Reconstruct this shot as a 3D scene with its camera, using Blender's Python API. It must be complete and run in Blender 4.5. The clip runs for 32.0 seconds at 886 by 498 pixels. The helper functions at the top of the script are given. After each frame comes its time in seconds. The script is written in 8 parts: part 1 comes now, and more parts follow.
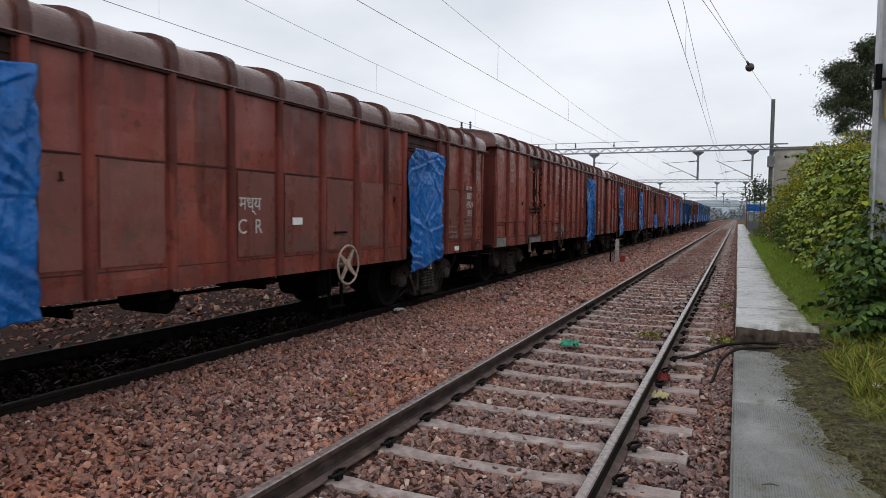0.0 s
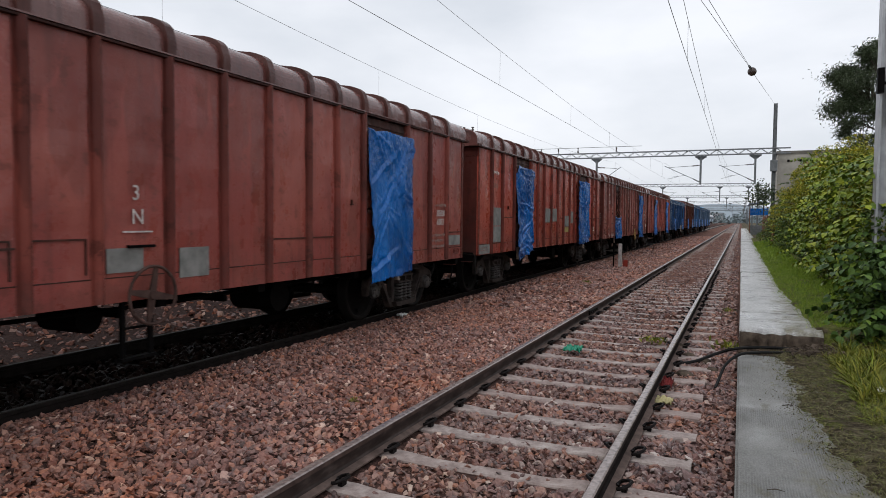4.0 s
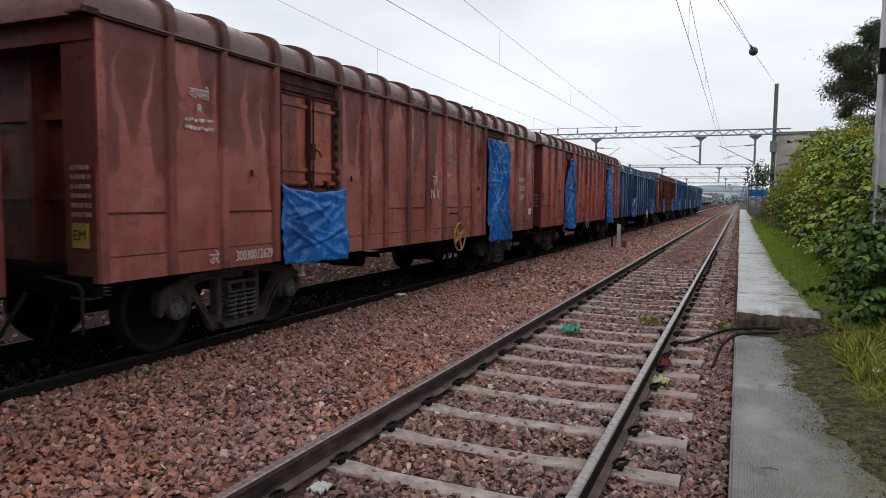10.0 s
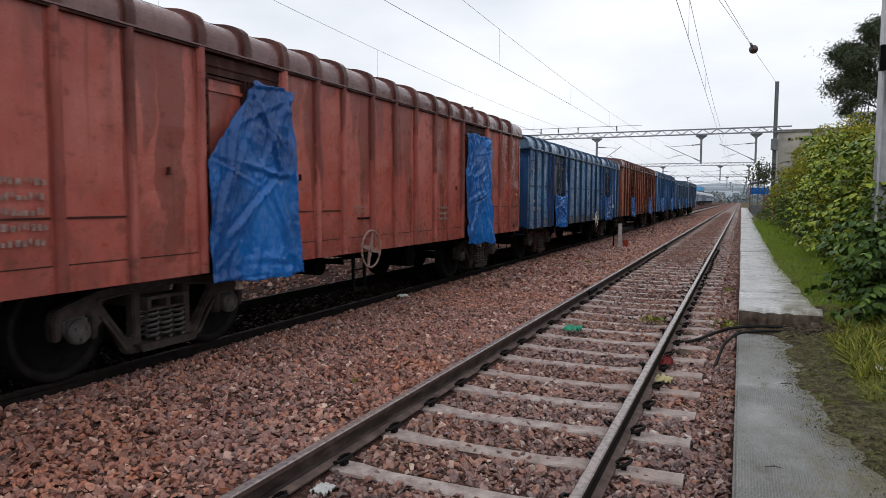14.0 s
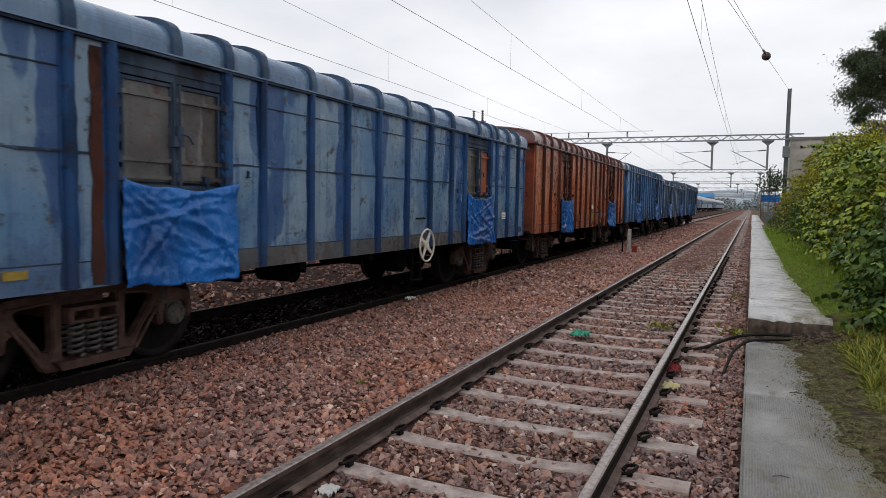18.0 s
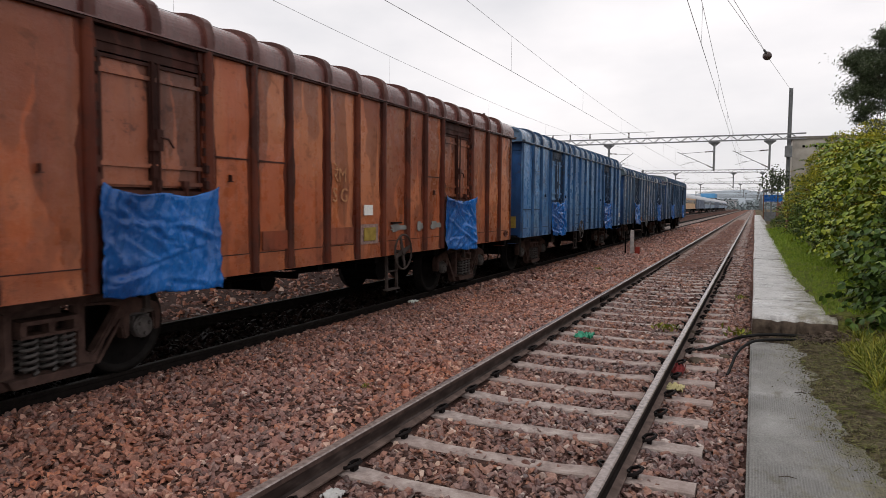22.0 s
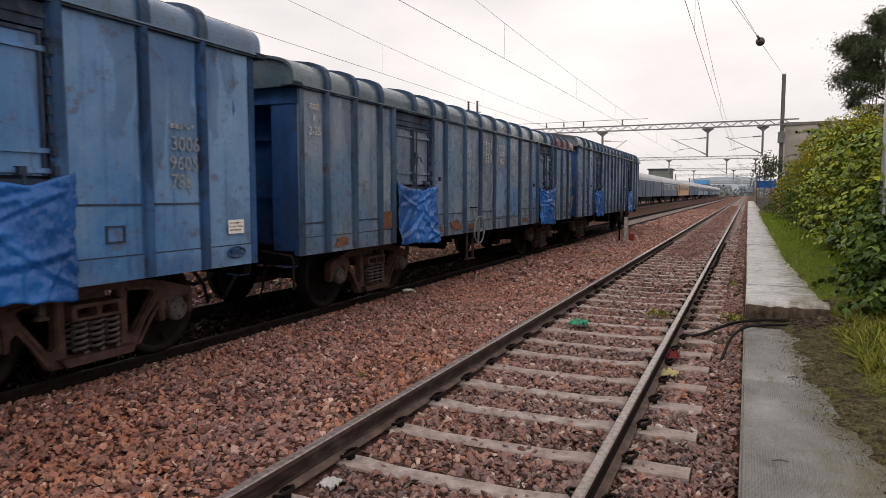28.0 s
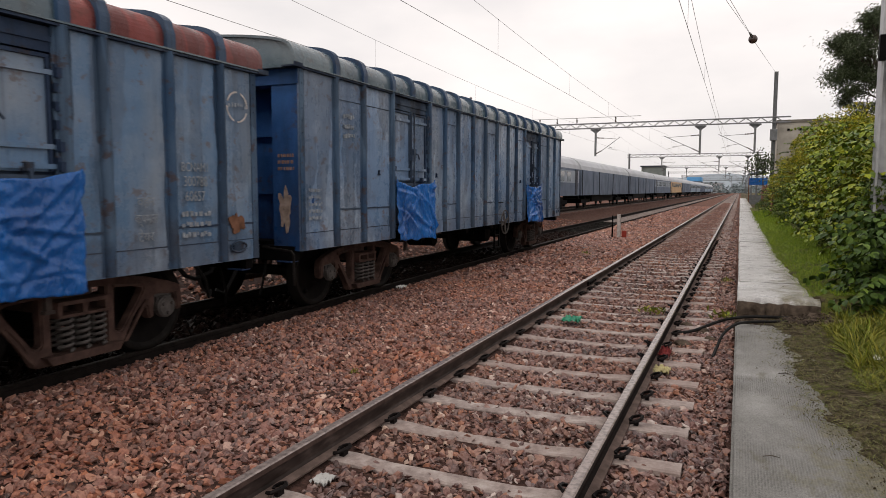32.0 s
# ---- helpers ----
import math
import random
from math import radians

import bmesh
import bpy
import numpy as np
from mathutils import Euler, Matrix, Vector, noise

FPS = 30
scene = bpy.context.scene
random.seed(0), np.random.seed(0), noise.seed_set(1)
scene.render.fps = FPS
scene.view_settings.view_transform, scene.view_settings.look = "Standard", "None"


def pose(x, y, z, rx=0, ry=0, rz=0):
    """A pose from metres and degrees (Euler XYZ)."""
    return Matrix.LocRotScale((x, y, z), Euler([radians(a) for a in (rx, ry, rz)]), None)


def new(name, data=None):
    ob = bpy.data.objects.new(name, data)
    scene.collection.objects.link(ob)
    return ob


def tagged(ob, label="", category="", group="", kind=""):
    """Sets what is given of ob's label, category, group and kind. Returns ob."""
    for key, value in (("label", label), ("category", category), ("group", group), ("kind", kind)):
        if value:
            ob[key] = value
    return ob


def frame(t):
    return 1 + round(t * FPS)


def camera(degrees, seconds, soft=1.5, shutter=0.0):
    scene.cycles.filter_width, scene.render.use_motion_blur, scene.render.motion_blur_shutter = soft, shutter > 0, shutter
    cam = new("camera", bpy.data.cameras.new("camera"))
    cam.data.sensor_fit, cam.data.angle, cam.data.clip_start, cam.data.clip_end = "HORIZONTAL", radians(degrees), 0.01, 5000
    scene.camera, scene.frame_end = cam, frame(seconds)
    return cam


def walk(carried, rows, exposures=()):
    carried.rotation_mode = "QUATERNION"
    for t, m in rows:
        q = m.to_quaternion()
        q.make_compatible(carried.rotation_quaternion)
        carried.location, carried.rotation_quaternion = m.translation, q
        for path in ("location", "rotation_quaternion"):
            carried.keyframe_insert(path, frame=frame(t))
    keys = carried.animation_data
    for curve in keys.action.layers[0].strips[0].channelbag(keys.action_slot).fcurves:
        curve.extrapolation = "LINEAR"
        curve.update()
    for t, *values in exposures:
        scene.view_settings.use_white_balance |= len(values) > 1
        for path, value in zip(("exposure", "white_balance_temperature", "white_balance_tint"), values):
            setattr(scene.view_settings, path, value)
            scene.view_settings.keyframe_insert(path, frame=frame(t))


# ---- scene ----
cam = camera(66.53, 32.0, 0.5, 0.2)
PATH = [
    (0.0, pose(0, 0, 1.833, 86.95, -0.69, 23.57)),
    (0.5, pose(0, 0, 1.833, 86.98, -0.40, 23.49)),
    (1.0, pose(0, 0, 1.833, 87.23, -0.42, 23.95)),
    (1.5, pose(0, 0, 1.833, 87.34, -0.62, 24.16)),
    (2.0, pose(0, 0, 1.833, 87.20, -0.53, 24.05)),
    (2.5, pose(0, 0, 1.833, 87.30, -0.68, 23.76)),
    (3.0, pose(0, 0, 1.833, 87.32, -0.74, 23.88)),
    (3.5, pose(0, 0, 1.833, 87.42, -0.48, 23.88)),
    (5.5, pose(0, 0, 1.833, 87.12, -0.82, 23.42)),
    (6.0, pose(0, 0, 1.833, 87.10, -0.58, 23.51)),
    (6.5, pose(0, 0, 1.833, 86.43, -0.88, 23.38)),
    (7.0, pose(0, 0, 1.833, 86.55, -0.75, 23.69)),
    (7.5, pose(0, 0, 1.833, 86.35, -0.84, 23.55)),
    (8.0, pose(0, 0, 1.833, 86.40, -0.13, 23.49)),
    (8.5, pose(0, 0, 1.833, 86.15, -0.30, 23.56)),
    (9.0, pose(0, 0, 1.833, 86.10, -0.40, 23.73)),
    (9.5, pose(0, 0, 1.833, 86.10, -0.66, 23.86)),
    (10.0, pose(0, 0, 1.833, 85.71, -0.67, 23.69)),
    (10.5, pose(0, 0, 1.833, 85.76, -0.49, 23.63)),
    (11.0, pose(0, 0, 1.833, 85.74, -0.30, 23.87)),
    (11.5, pose(0, 0, 1.833, 85.59, -0.21, 23.93)),
    (12.0, pose(0, 0, 1.833, 85.71, -0.32, 23.86)),
    (12.5, pose(0, 0, 1.833, 85.65, -0.28, 23.57)),
    (13.0, pose(0, 0, 1.833, 85.38, -0.15, 23.39)),
    (13.5, pose(0, 0, 1.833, 85.33, -0.58, 23.40)),
    (14.0, pose(0, 0, 1.833, 85.76, -0.21, 23.78)),
    (14.5, pose(0, 0, 1.833, 85.96, -0.21, 23.91)),
    (16.5, pose(0, 0, 1.833, 86.05, -0.37, 24.36)),
    (17.0, pose(0, 0, 1.833, 86.25, -0.42, 24.44)),
    (17.5, pose(0, 0, 1.833, 86.17, -0.60, 24.51)),
    (18.0, pose(0, 0, 1.833, 86.00, -1.02, 24.55)),
    (18.5, pose(0, 0, 1.833, 85.86, -0.97, 24.42)),
    (19.0, pose(0, 0, 1.833, 86.24, -0.86, 24.53)),
    (19.5, pose(0, 0, 1.833, 86.28, -0.69, 24.60)),
    (20.0, pose(0, 0, 1.833, 86.38, -0.71, 24.62)),
    (20.5, pose(0, 0, 1.833, 86.49, -0.59, 24.77)),
    (21.0, pose(0, 0, 1.833, 86.63, -0.76, 24.93)),
    (21.5, pose(0, 0, 1.833, 86.43, -0.90, 24.91)),
    (22.0, pose(0, 0, 1.833, 86.26, -0.44, 24.74)),
    (22.5, pose(0, 0, 1.833, 85.93, -0.14, 24.36)),
    (23.0, pose(0, 0, 1.833, 85.50, -0.01, 23.95)),
    (23.5, pose(0, 0, 1.833, 85.54, 0.03, 24.01)),
    (24.0, pose(0, 0, 1.833, 85.30, 0.02, 24.08)),
    (24.5, pose(0, 0, 1.833, 84.74, 0.48, 24.43)),
    (25.0, pose(0, 0, 1.833, 85.29, 0.67, 24.27)),
    (25.5, pose(0, 0, 1.833, 85.46, 0.41, 24.45)),
    (27.5, pose(0, 0, 1.833, 85.29, 0.06, 24.35)),
    (28.0, pose(0, 0, 1.833, 85.30, 0.02, 24.23)),
    (28.5, pose(0, 0, 1.833, 85.39, -0.27, 24.14)),
    (29.0, pose(0, 0, 1.833, 85.46, -0.29, 24.07)),
    (29.5, pose(0, 0, 1.833, 85.46, -0.38, 23.97)),
    (30.0, pose(0, 0, 1.833, 85.40, -0.18, 23.78)),
    (30.5, pose(0, 0, 1.833, 85.58, -0.14, 23.66)),
    (31.0, pose(0, 0, 1.833, 85.39, -0.19, 23.73)),
    (31.5, pose(0, 0, 1.833, 85.26, -0.22, 23.81)),
    (32.0, pose(0, 0, 1.833, 85.00, -0.13, 23.67)),
]
walk(cam, PATH, [(0.0, -0.07, 6400, 10), (3.0, -0.06, 6400, 10), (7.0, 0.0, 6420, 10.5), (10.0, 0.0, 6430, 10), (13.0, 0.07, 6400, 10.5), (14.5, 0.05, 6430, 10), (17.0, 0.0, 6500, 10), (19.0, 0.0, 6800, 13), (20.0, 0.02, 7000, 14.5), (22.0, 0.02, 6900, 14), (24.0, 0.08, 6550, 10), (25.0, 0.15, 6650, 11), (26.5, 0.10, 7000, 13), (28.0, 0.05, 7300, 16), (32.0, 0.05, 7250, 15)])

# ---- light ----
SUN_TURN, SUN_UP = 200.0, 52.0
world = bpy.data.worlds.new("overcast_sky")
scene.world = world
world.use_nodes = True


def sky_nodes():
    nt = world.node_tree
    nt.nodes.clear()
    out = nt.nodes.new("ShaderNodeOutputWorld")
    bg = nt.nodes.new("ShaderNodeBackground")
    sky = nt.nodes.new("ShaderNodeTexSky")
    sky.sky_type, sky.sun_disc = "NISHITA", False
    sky.sun_elevation, sky.sun_rotation = radians(SUN_UP), radians(SUN_TURN)
    sky.dust_density, sky.ozone_density = 4.0, 1.0
    dim = nt.nodes.new("ShaderNodeVectorMath")
    dim.operation = "SCALE"
    dim.inputs["Scale"].default_value = 0.10
    co = nt.nodes.new("ShaderNodeTexCoord")
    mp = nt.nodes.new("ShaderNodeMapping")
    mp.inputs["Scale"].default_value = (1.0, 1.0, 2.6)
    n = nt.nodes.new("ShaderNodeTexNoise")
    n.inputs["Scale"].default_value, n.inputs["Detail"].default_value = 2.2, 6.0
    ramp = nt.nodes.new("ShaderNodeValToRGB")
    ramp.color_ramp.elements[0].position, ramp.color_ramp.elements[1].position = 0.36, 0.62
    ramp.color_ramp.elements[0].color = (0.83, 0.865, 0.92, 1)
    ramp.color_ramp.elements[1].color = (1.08, 1.095, 1.135, 1)
    mix = nt.nodes.new("ShaderNodeMix")
    mix.data_type = "RGBA"
    mix.inputs["Factor"].default_value = 0.88
    link = nt.links.new
    link(co.outputs["Generated"], mp.inputs["Vector"])
    link(mp.outputs["Vector"], n.inputs["Vector"])
    link(n.outputs["Fac"], ramp.inputs["Fac"])
    link(sky.outputs["Color"], dim.inputs[0])
    link(dim.outputs["Vector"], mix.inputs["A"])
    link(ramp.outputs["Color"], mix.inputs["B"])
    link(mix.outputs["Result"], bg.inputs["Color"])
    bg.inputs["Strength"].default_value = 1.0
    link(bg.outputs["Background"], out.inputs["Surface"])


sky_nodes()
sun = new("sun", bpy.data.lights.new("sun", "SUN"))
sun.data.energy, sun.data.angle, sun.data.color = 0.7, radians(25), (1.0, 0.97, 0.93)
sun.matrix_world = pose(0, 0, 60, 90 - SUN_UP, 0, 180 - SUN_TURN)
scene.view_settings.exposure = 0.0


# ---- materials ----
class Nodes:
    """A small writer of node trees for one material."""

    def __init__(self, name, rough=0.7, metal=0.0, gloss=0.3):
        self.mat = bpy.data.materials.new(name)
        self.mat.use_nodes = True
        self.nt = self.mat.node_tree
        self.bsdf = self.nt.nodes["Principled BSDF"]
        self.bsdf.inputs["Roughness"].default_value = rough
        self.bsdf.inputs["Metallic"].default_value = metal
        self.bsdf.inputs["Specular IOR Level"].default_value = gloss
        self.co = self.nt.nodes.new("ShaderNodeTexCoord").outputs["Object"]

    def put(self, socket, value):
        if hasattr(value, "is_linked"):
            self.nt.links.new(value, socket)
        else:
            socket.default_value = value

    def space(self, scale=(1, 1, 1), move=(0, 0, 0)):
        n = self.nt.nodes.new("ShaderNodeMapping")
        n.inputs["Scale"].default_value, n.inputs["Location"].default_value = scale, move
        self.nt.links.new(self.co, n.inputs["Vector"])
        return n.outputs["Vector"]

    def noise(self, scale, detail=4.0, vec=None, rough=0.55):
        n = self.nt.nodes.new("ShaderNodeTexNoise")
        n.inputs["Scale"].default_value, n.inputs["Detail"].default_value = scale, detail
        n.inputs["Roughness"].default_value = rough
        self.nt.links.new(vec or self.co, n.inputs["Vector"])
        return n.outputs["Fac"]

    def cells(self, scale, vec=None, out="Color"):
        n = self.nt.nodes.new("ShaderNodeTexVoronoi")
        n.inputs["Scale"].default_value = scale
        self.nt.links.new(vec or self.co, n.inputs["Vector"])
        return n.outputs[out]

    def ramp(self, fac, stops):
        n = self.nt.nodes.new("ShaderNodeValToRGB")
        e = n.color_ramp.elements
        while len(e) < len(stops):
            e.new(0.5)
        for i, (p, c) in enumerate(stops):
            e[i].position = p
            e[i].color = (*c, 1) if isinstance(c, tuple) else (c, c, c, 1)
        self.nt.links.new(fac, n.inputs["Fac"])
        return n.outputs["Color"]

    def mix(self, fac, a, b, kind="MIX"):
        n = self.nt.nodes.new("ShaderNodeMix")
        n.data_type, n.blend_type = "RGBA", kind
        self.put(n.inputs["Factor"], fac)
        for s, v in (("A", a), ("B", b)):
            self.put(n.inputs[s], (*v, 1) if isinstance(v, tuple) and len(v) == 3 else v)
        return n.outputs["Result"]

    def math(self, op, a, b=0.0):
        n = self.nt.nodes.new("ShaderNodeMath")
        n.operation = op
        self.put(n.inputs[0], a)
        self.put(n.inputs[1], b)
        return n.outputs["Value"]

    def axis(self, i):
        n = self.nt.nodes.new("ShaderNodeSeparateXYZ")
        self.nt.links.new(self.co, n.inputs["Vector"])
        return n.outputs[i]

    def island(self):
        return self.nt.nodes.new("ShaderNodeNewGeometry").outputs["Random Per Island"]

    def chance(self):
        return self.nt.nodes.new("ShaderNodeObjectInfo").outputs["Random"]

    def chance_of(self, value):
        n = self.nt.nodes.new("ShaderNodeTexWhiteNoise")
        n.noise_dimensions = "1D"
        self.nt.links.new(value, n.inputs["W"])
        return n.outputs["Value"]

    def bump(self, height, strength=0.3, dist=0.01):
        n = self.nt.nodes.new("ShaderNodeBump")
        n.inputs["Strength"].default_value, n.inputs["Distance"].default_value = strength, dist
        self.nt.links.new(height, n.inputs["Height"])
        self.nt.links.new(n.outputs["Normal"], self.bsdf.inputs["Normal"])

    def done(self, color, rough=None):
        self.put(self.bsdf.inputs["Base Color"], (*color, 1) if isinstance(color, tuple) else color)
        if rough is not None:
            self.put(self.bsdf.inputs["Roughness"], rough)
        return self.mat


def simple(name, color, rough=0.7, metal=0.0, vary=0.25, scale=6.0, bump=0.2):
    m = Nodes(name, rough, metal, 0.5 if rough < 0.5 else 0.06)
    n = m.noise(scale, 5)
    dark = tuple(c * (1 - vary) for c in color)
    light = tuple(min(1, c * (1 + vary)) for c in color)
    m.bump(m.noise(scale * 9, 3), bump, 0.004)
    return m.done(m.ramp(n, [(0.3, dark), (0.7, light)]))


def wagon_paint(name, base, faded, stain, rust, seed, drip=0.5, wear=0.5, rough=0.40, chalky=0.3, gloss=0.36):
    """Old wagon paint: large faded fields, drip stains from the eaves, rust freckles, dirt low down."""
    m = Nodes(name, rough, 0.0, gloss)
    base, faded = tuple(1.1 * a for a in base), tuple(1.1 * a for a in faded)
    off = (seed * 3.1, seed * 7.7, seed * 1.3)
    col = m.mix(m.ramp(m.noise(0.8, 5, m.space((1, 1, 0.7), off)), [(0.42, 0.0), (0.58, 1.0)]), base, faded)
    deep = tuple(0.6 * a for a in base)
    col = m.mix(m.ramp(m.noise(1.7, 6, m.space((1, 1, 0.55), (seed * 2.3, seed, 4)), 0.62), [(0.52, 0.0), (0.70, 0.5 * wear)]), col, deep)
    streak = m.noise(1.0, 7, m.space((2, 6.5, 0.32), off), 0.62)
    col = m.mix(m.ramp(streak, [(0.54, 0.0), (0.66, 0.7 * wear)]), col, stain)
    thin = m.noise(1.0, 5, m.space((2, 23.0, 0.5), off), 0.6)
    col = m.mix(m.ramp(thin, [(0.60, 0.0), (0.70, 0.55 * wear)]), col, stain)
    lane = m.math("ADD", m.math("MULTIPLY", m.axis("Y"), 2.9), m.math("ADD", seed * 7.3, m.math("MULTIPLY", m.noise(1.0, 3, m.space((0.5, 1.6, 0.8), off)), 2.2)))
    reach = m.chance_of(m.math("FLOOR", lane))
    bow = m.math("POWER", m.math("ABSOLUTE", m.math("SUBTRACT", m.math("MULTIPLY", m.math("FRACT", lane), 2.0), 1.0)), 3.0)
    foot = m.math("ADD", m.math("SUBTRACT", 3.2, m.math("MULTIPLY", m.math("POWER", reach, 1.3), 2.6)), m.math("ADD", m.math("MULTIPLY", bow, 0.9), m.math("MULTIPLY", m.noise(6.0, 4, None, 0.6), 0.25)))
    n = m.ramp(m.math("SUBTRACT", m.axis("Z"), foot), [(0.0, 0.0), (0.09, 0.8), (0.6, 1.0)])
    speck = m.noise(4.2, 9, m.space((1, 1, 1.2), off), 0.7)
    col = m.mix(m.ramp(speck, [(0.57, 0.0), (0.63, wear)]), col, rust)
    chalk = m.noise(2.6, 7, m.space((1, 1.4, 0.8), (seed * 5.0, 2, seed)), 0.66)
    col = m.mix(m.ramp(chalk, [(0.58, 0.0), (0.70, chalky * wear)]), col, tuple(min(0.7, 0.08 + 1.12 * a) for a in faded))
    grime = m.math("SUBTRACT", m.math("MULTIPLY", m.noise(2.0, 7, m.space((1, 1.3, 1), off), 0.65), 1.5), m.math("MULTIPLY", m.axis("Z"), 0.36))
    col = m.mix(m.ramp(grime, [(0.20, 0.0), (0.40, 0.7 * wear)]), col, tuple(0.7 * a + 0.3 * b for a, b in zip(stain, (0.10, 0.08, 0.07))))
    chip = m.noise(13.0, 6, m.space((1, 1, 0.8), off), 0.7)
    col = m.mix(m.ramp(chip, [(0.635, 0.0), (0.66, 0.8 * wear)]), col, rust)
    fine = m.noise(45, 5, None, 0.65)
    col = m.mix(0.13, col, m.ramp(fine, [(0.35, deep), (0.65, faded)]))
    col = m.mix(m.math("MULTIPLY", n, drip), col, stain)
    m.bump(m.math("ADD", fine, m.math("MULTIPLY", m.noise(2.2, 3), 8.0)), 0.16, 0.014)
    wet = m.math("SUBTRACT", 0.0, m.ramp(m.noise(1.0, 5, m.space((1, 5.0, 0.45), (seed, 4, seed * 2.0)), 0.6), [(0.42, 0.2), (0.58, 0.0)]))
    return m.done(col, m.math("ADD", m.ramp(speck, [(0.38, rough - 0.08), (0.64, rough + 0.25)]), wet))


def stone_mat(name="ballast_stone", dim=1.0, gloss=0.4, tint=(1.09, 0.94, 0.875)):
    m = Nodes(name, 0.6, 0.0, gloss)
    r = m.island()
    tones = ((0.0, (0.030, 0.022, 0.023)), (0.12, (0.12, 0.060, 0.056)), (0.24, (0.24, 0.108, 0.086)), (0.34, (0.125, 0.097, 0.103)), (0.46, (0.34, 0.155, 0.108)), (0.56, (0.23, 0.18, 0.18)),
             (0.66, (0.20, 0.082, 0.070)), (0.76, (0.37, 0.255, 0.23)), (0.86, (0.41, 0.175, 0.10)), (0.955, (0.47, 0.36, 0.32)), (1.0, (0.72, 0.63, 0.57)))
    col = m.ramp(r, [(p, tuple(v * dim for v in c)) for p, c in tones])
    col = m.mix(0.28, col, m.ramp(m.noise(48, 5), [(0.34, (0.02 * dim, 0.013 * dim, 0.012 * dim)), (0.68, (0.50 * dim, 0.34 * dim, 0.29 * dim))]))
    col = m.mix(m.ramp(m.noise(0.55, 4), [(0.45, 0.0), (0.62, 0.5)]), col, m.mix(1.0, col, (1.05, 0.76, 0.52), "MULTIPLY"))
    col = m.mix(m.ramp(m.noise(0.7, 4, m.space((1, 1, 1), (7, 3, 0))), [(0.5, 0.0), (0.66, 0.6)]), col, m.mix(1.0, col, (0.62, 0.66, 0.72), "MULTIPLY"))
    m.bump(m.noise(70, 4), 0.5, 0.006)
    return m.done(m.mix(1.0, col, tint, "MULTIPLY"), m.ramp(r, [(0.0, 0.34), (1.0, 0.7)]))


def ground_mat(name="stony_ground", dim=1.0):
    m = Nodes(name, 0.95, 0.0, 0.0 if dim < 0.5 else 0.1)
    far = m.ramp(m.noise(9.0, 6, None, 0.7), [(0.3, (0.05 * dim, 0.026 * dim, 0.022 * dim)), (0.55, (0.16 * dim, 0.08 * dim, 0.06 * dim)), (0.75, (0.27 * dim, 0.155 * dim, 0.12 * dim))])
    # Darker beneath the loose stones: shade of their gaps, put into the colour.
    near = m.ramp(m.noise(22.0, 5), [(0.3, (0.025 * dim, 0.014 * dim, 0.012 * dim)), (0.7, (0.10 * dim, 0.055 * dim, 0.045 * dim))])
    col = m.mix(m.ramp(m.math("ADD", m.math("MULTIPLY", m.axis("Y"), 0.02), 0.5), [(0.521, 1.0), (0.535, 0.0), (0.76, 0.0), (0.95, 1.0)]), near, far)
    m.bump(m.noise(18.0, 4), 0.9, 0.04)
    return m.done(col)


def soil_mat(name="mossy_damp_soil", moss=0.55, edge=0.56):
    m = Nodes(name, 0.95, 0.0, 0.1)
    col = m.ramp(m.noise(11.0, 9, None, 0.76), [(0.36, (0.022, 0.017, 0.011)), (0.48, (0.070, 0.056, 0.034)), (0.58, (0.15, 0.124, 0.080)), (0.72, (0.29, 0.25, 0.17))])
    col = m.mix(m.ramp(m.noise(3.4, 6, m.space((1, 1, 1), (4, 8, 0)), 0.7), [(edge, 0.0), (edge + 0.08, moss)]), col, m.ramp(m.noise(24, 5), [(0.35, (0.075, 0.100, 0.014)), (0.65, (0.19, 0.225, 0.035))]))
    col = m.mix(m.ramp(m.noise(70, 4, None, 0.7), [(0.36, 0.6), (0.5, 0.0)]), col, (0.022, 0.017, 0.011))
    m.bump(m.noise(45, 6, None, 0.7), 1.0, 0.04)
    return m.done(col)


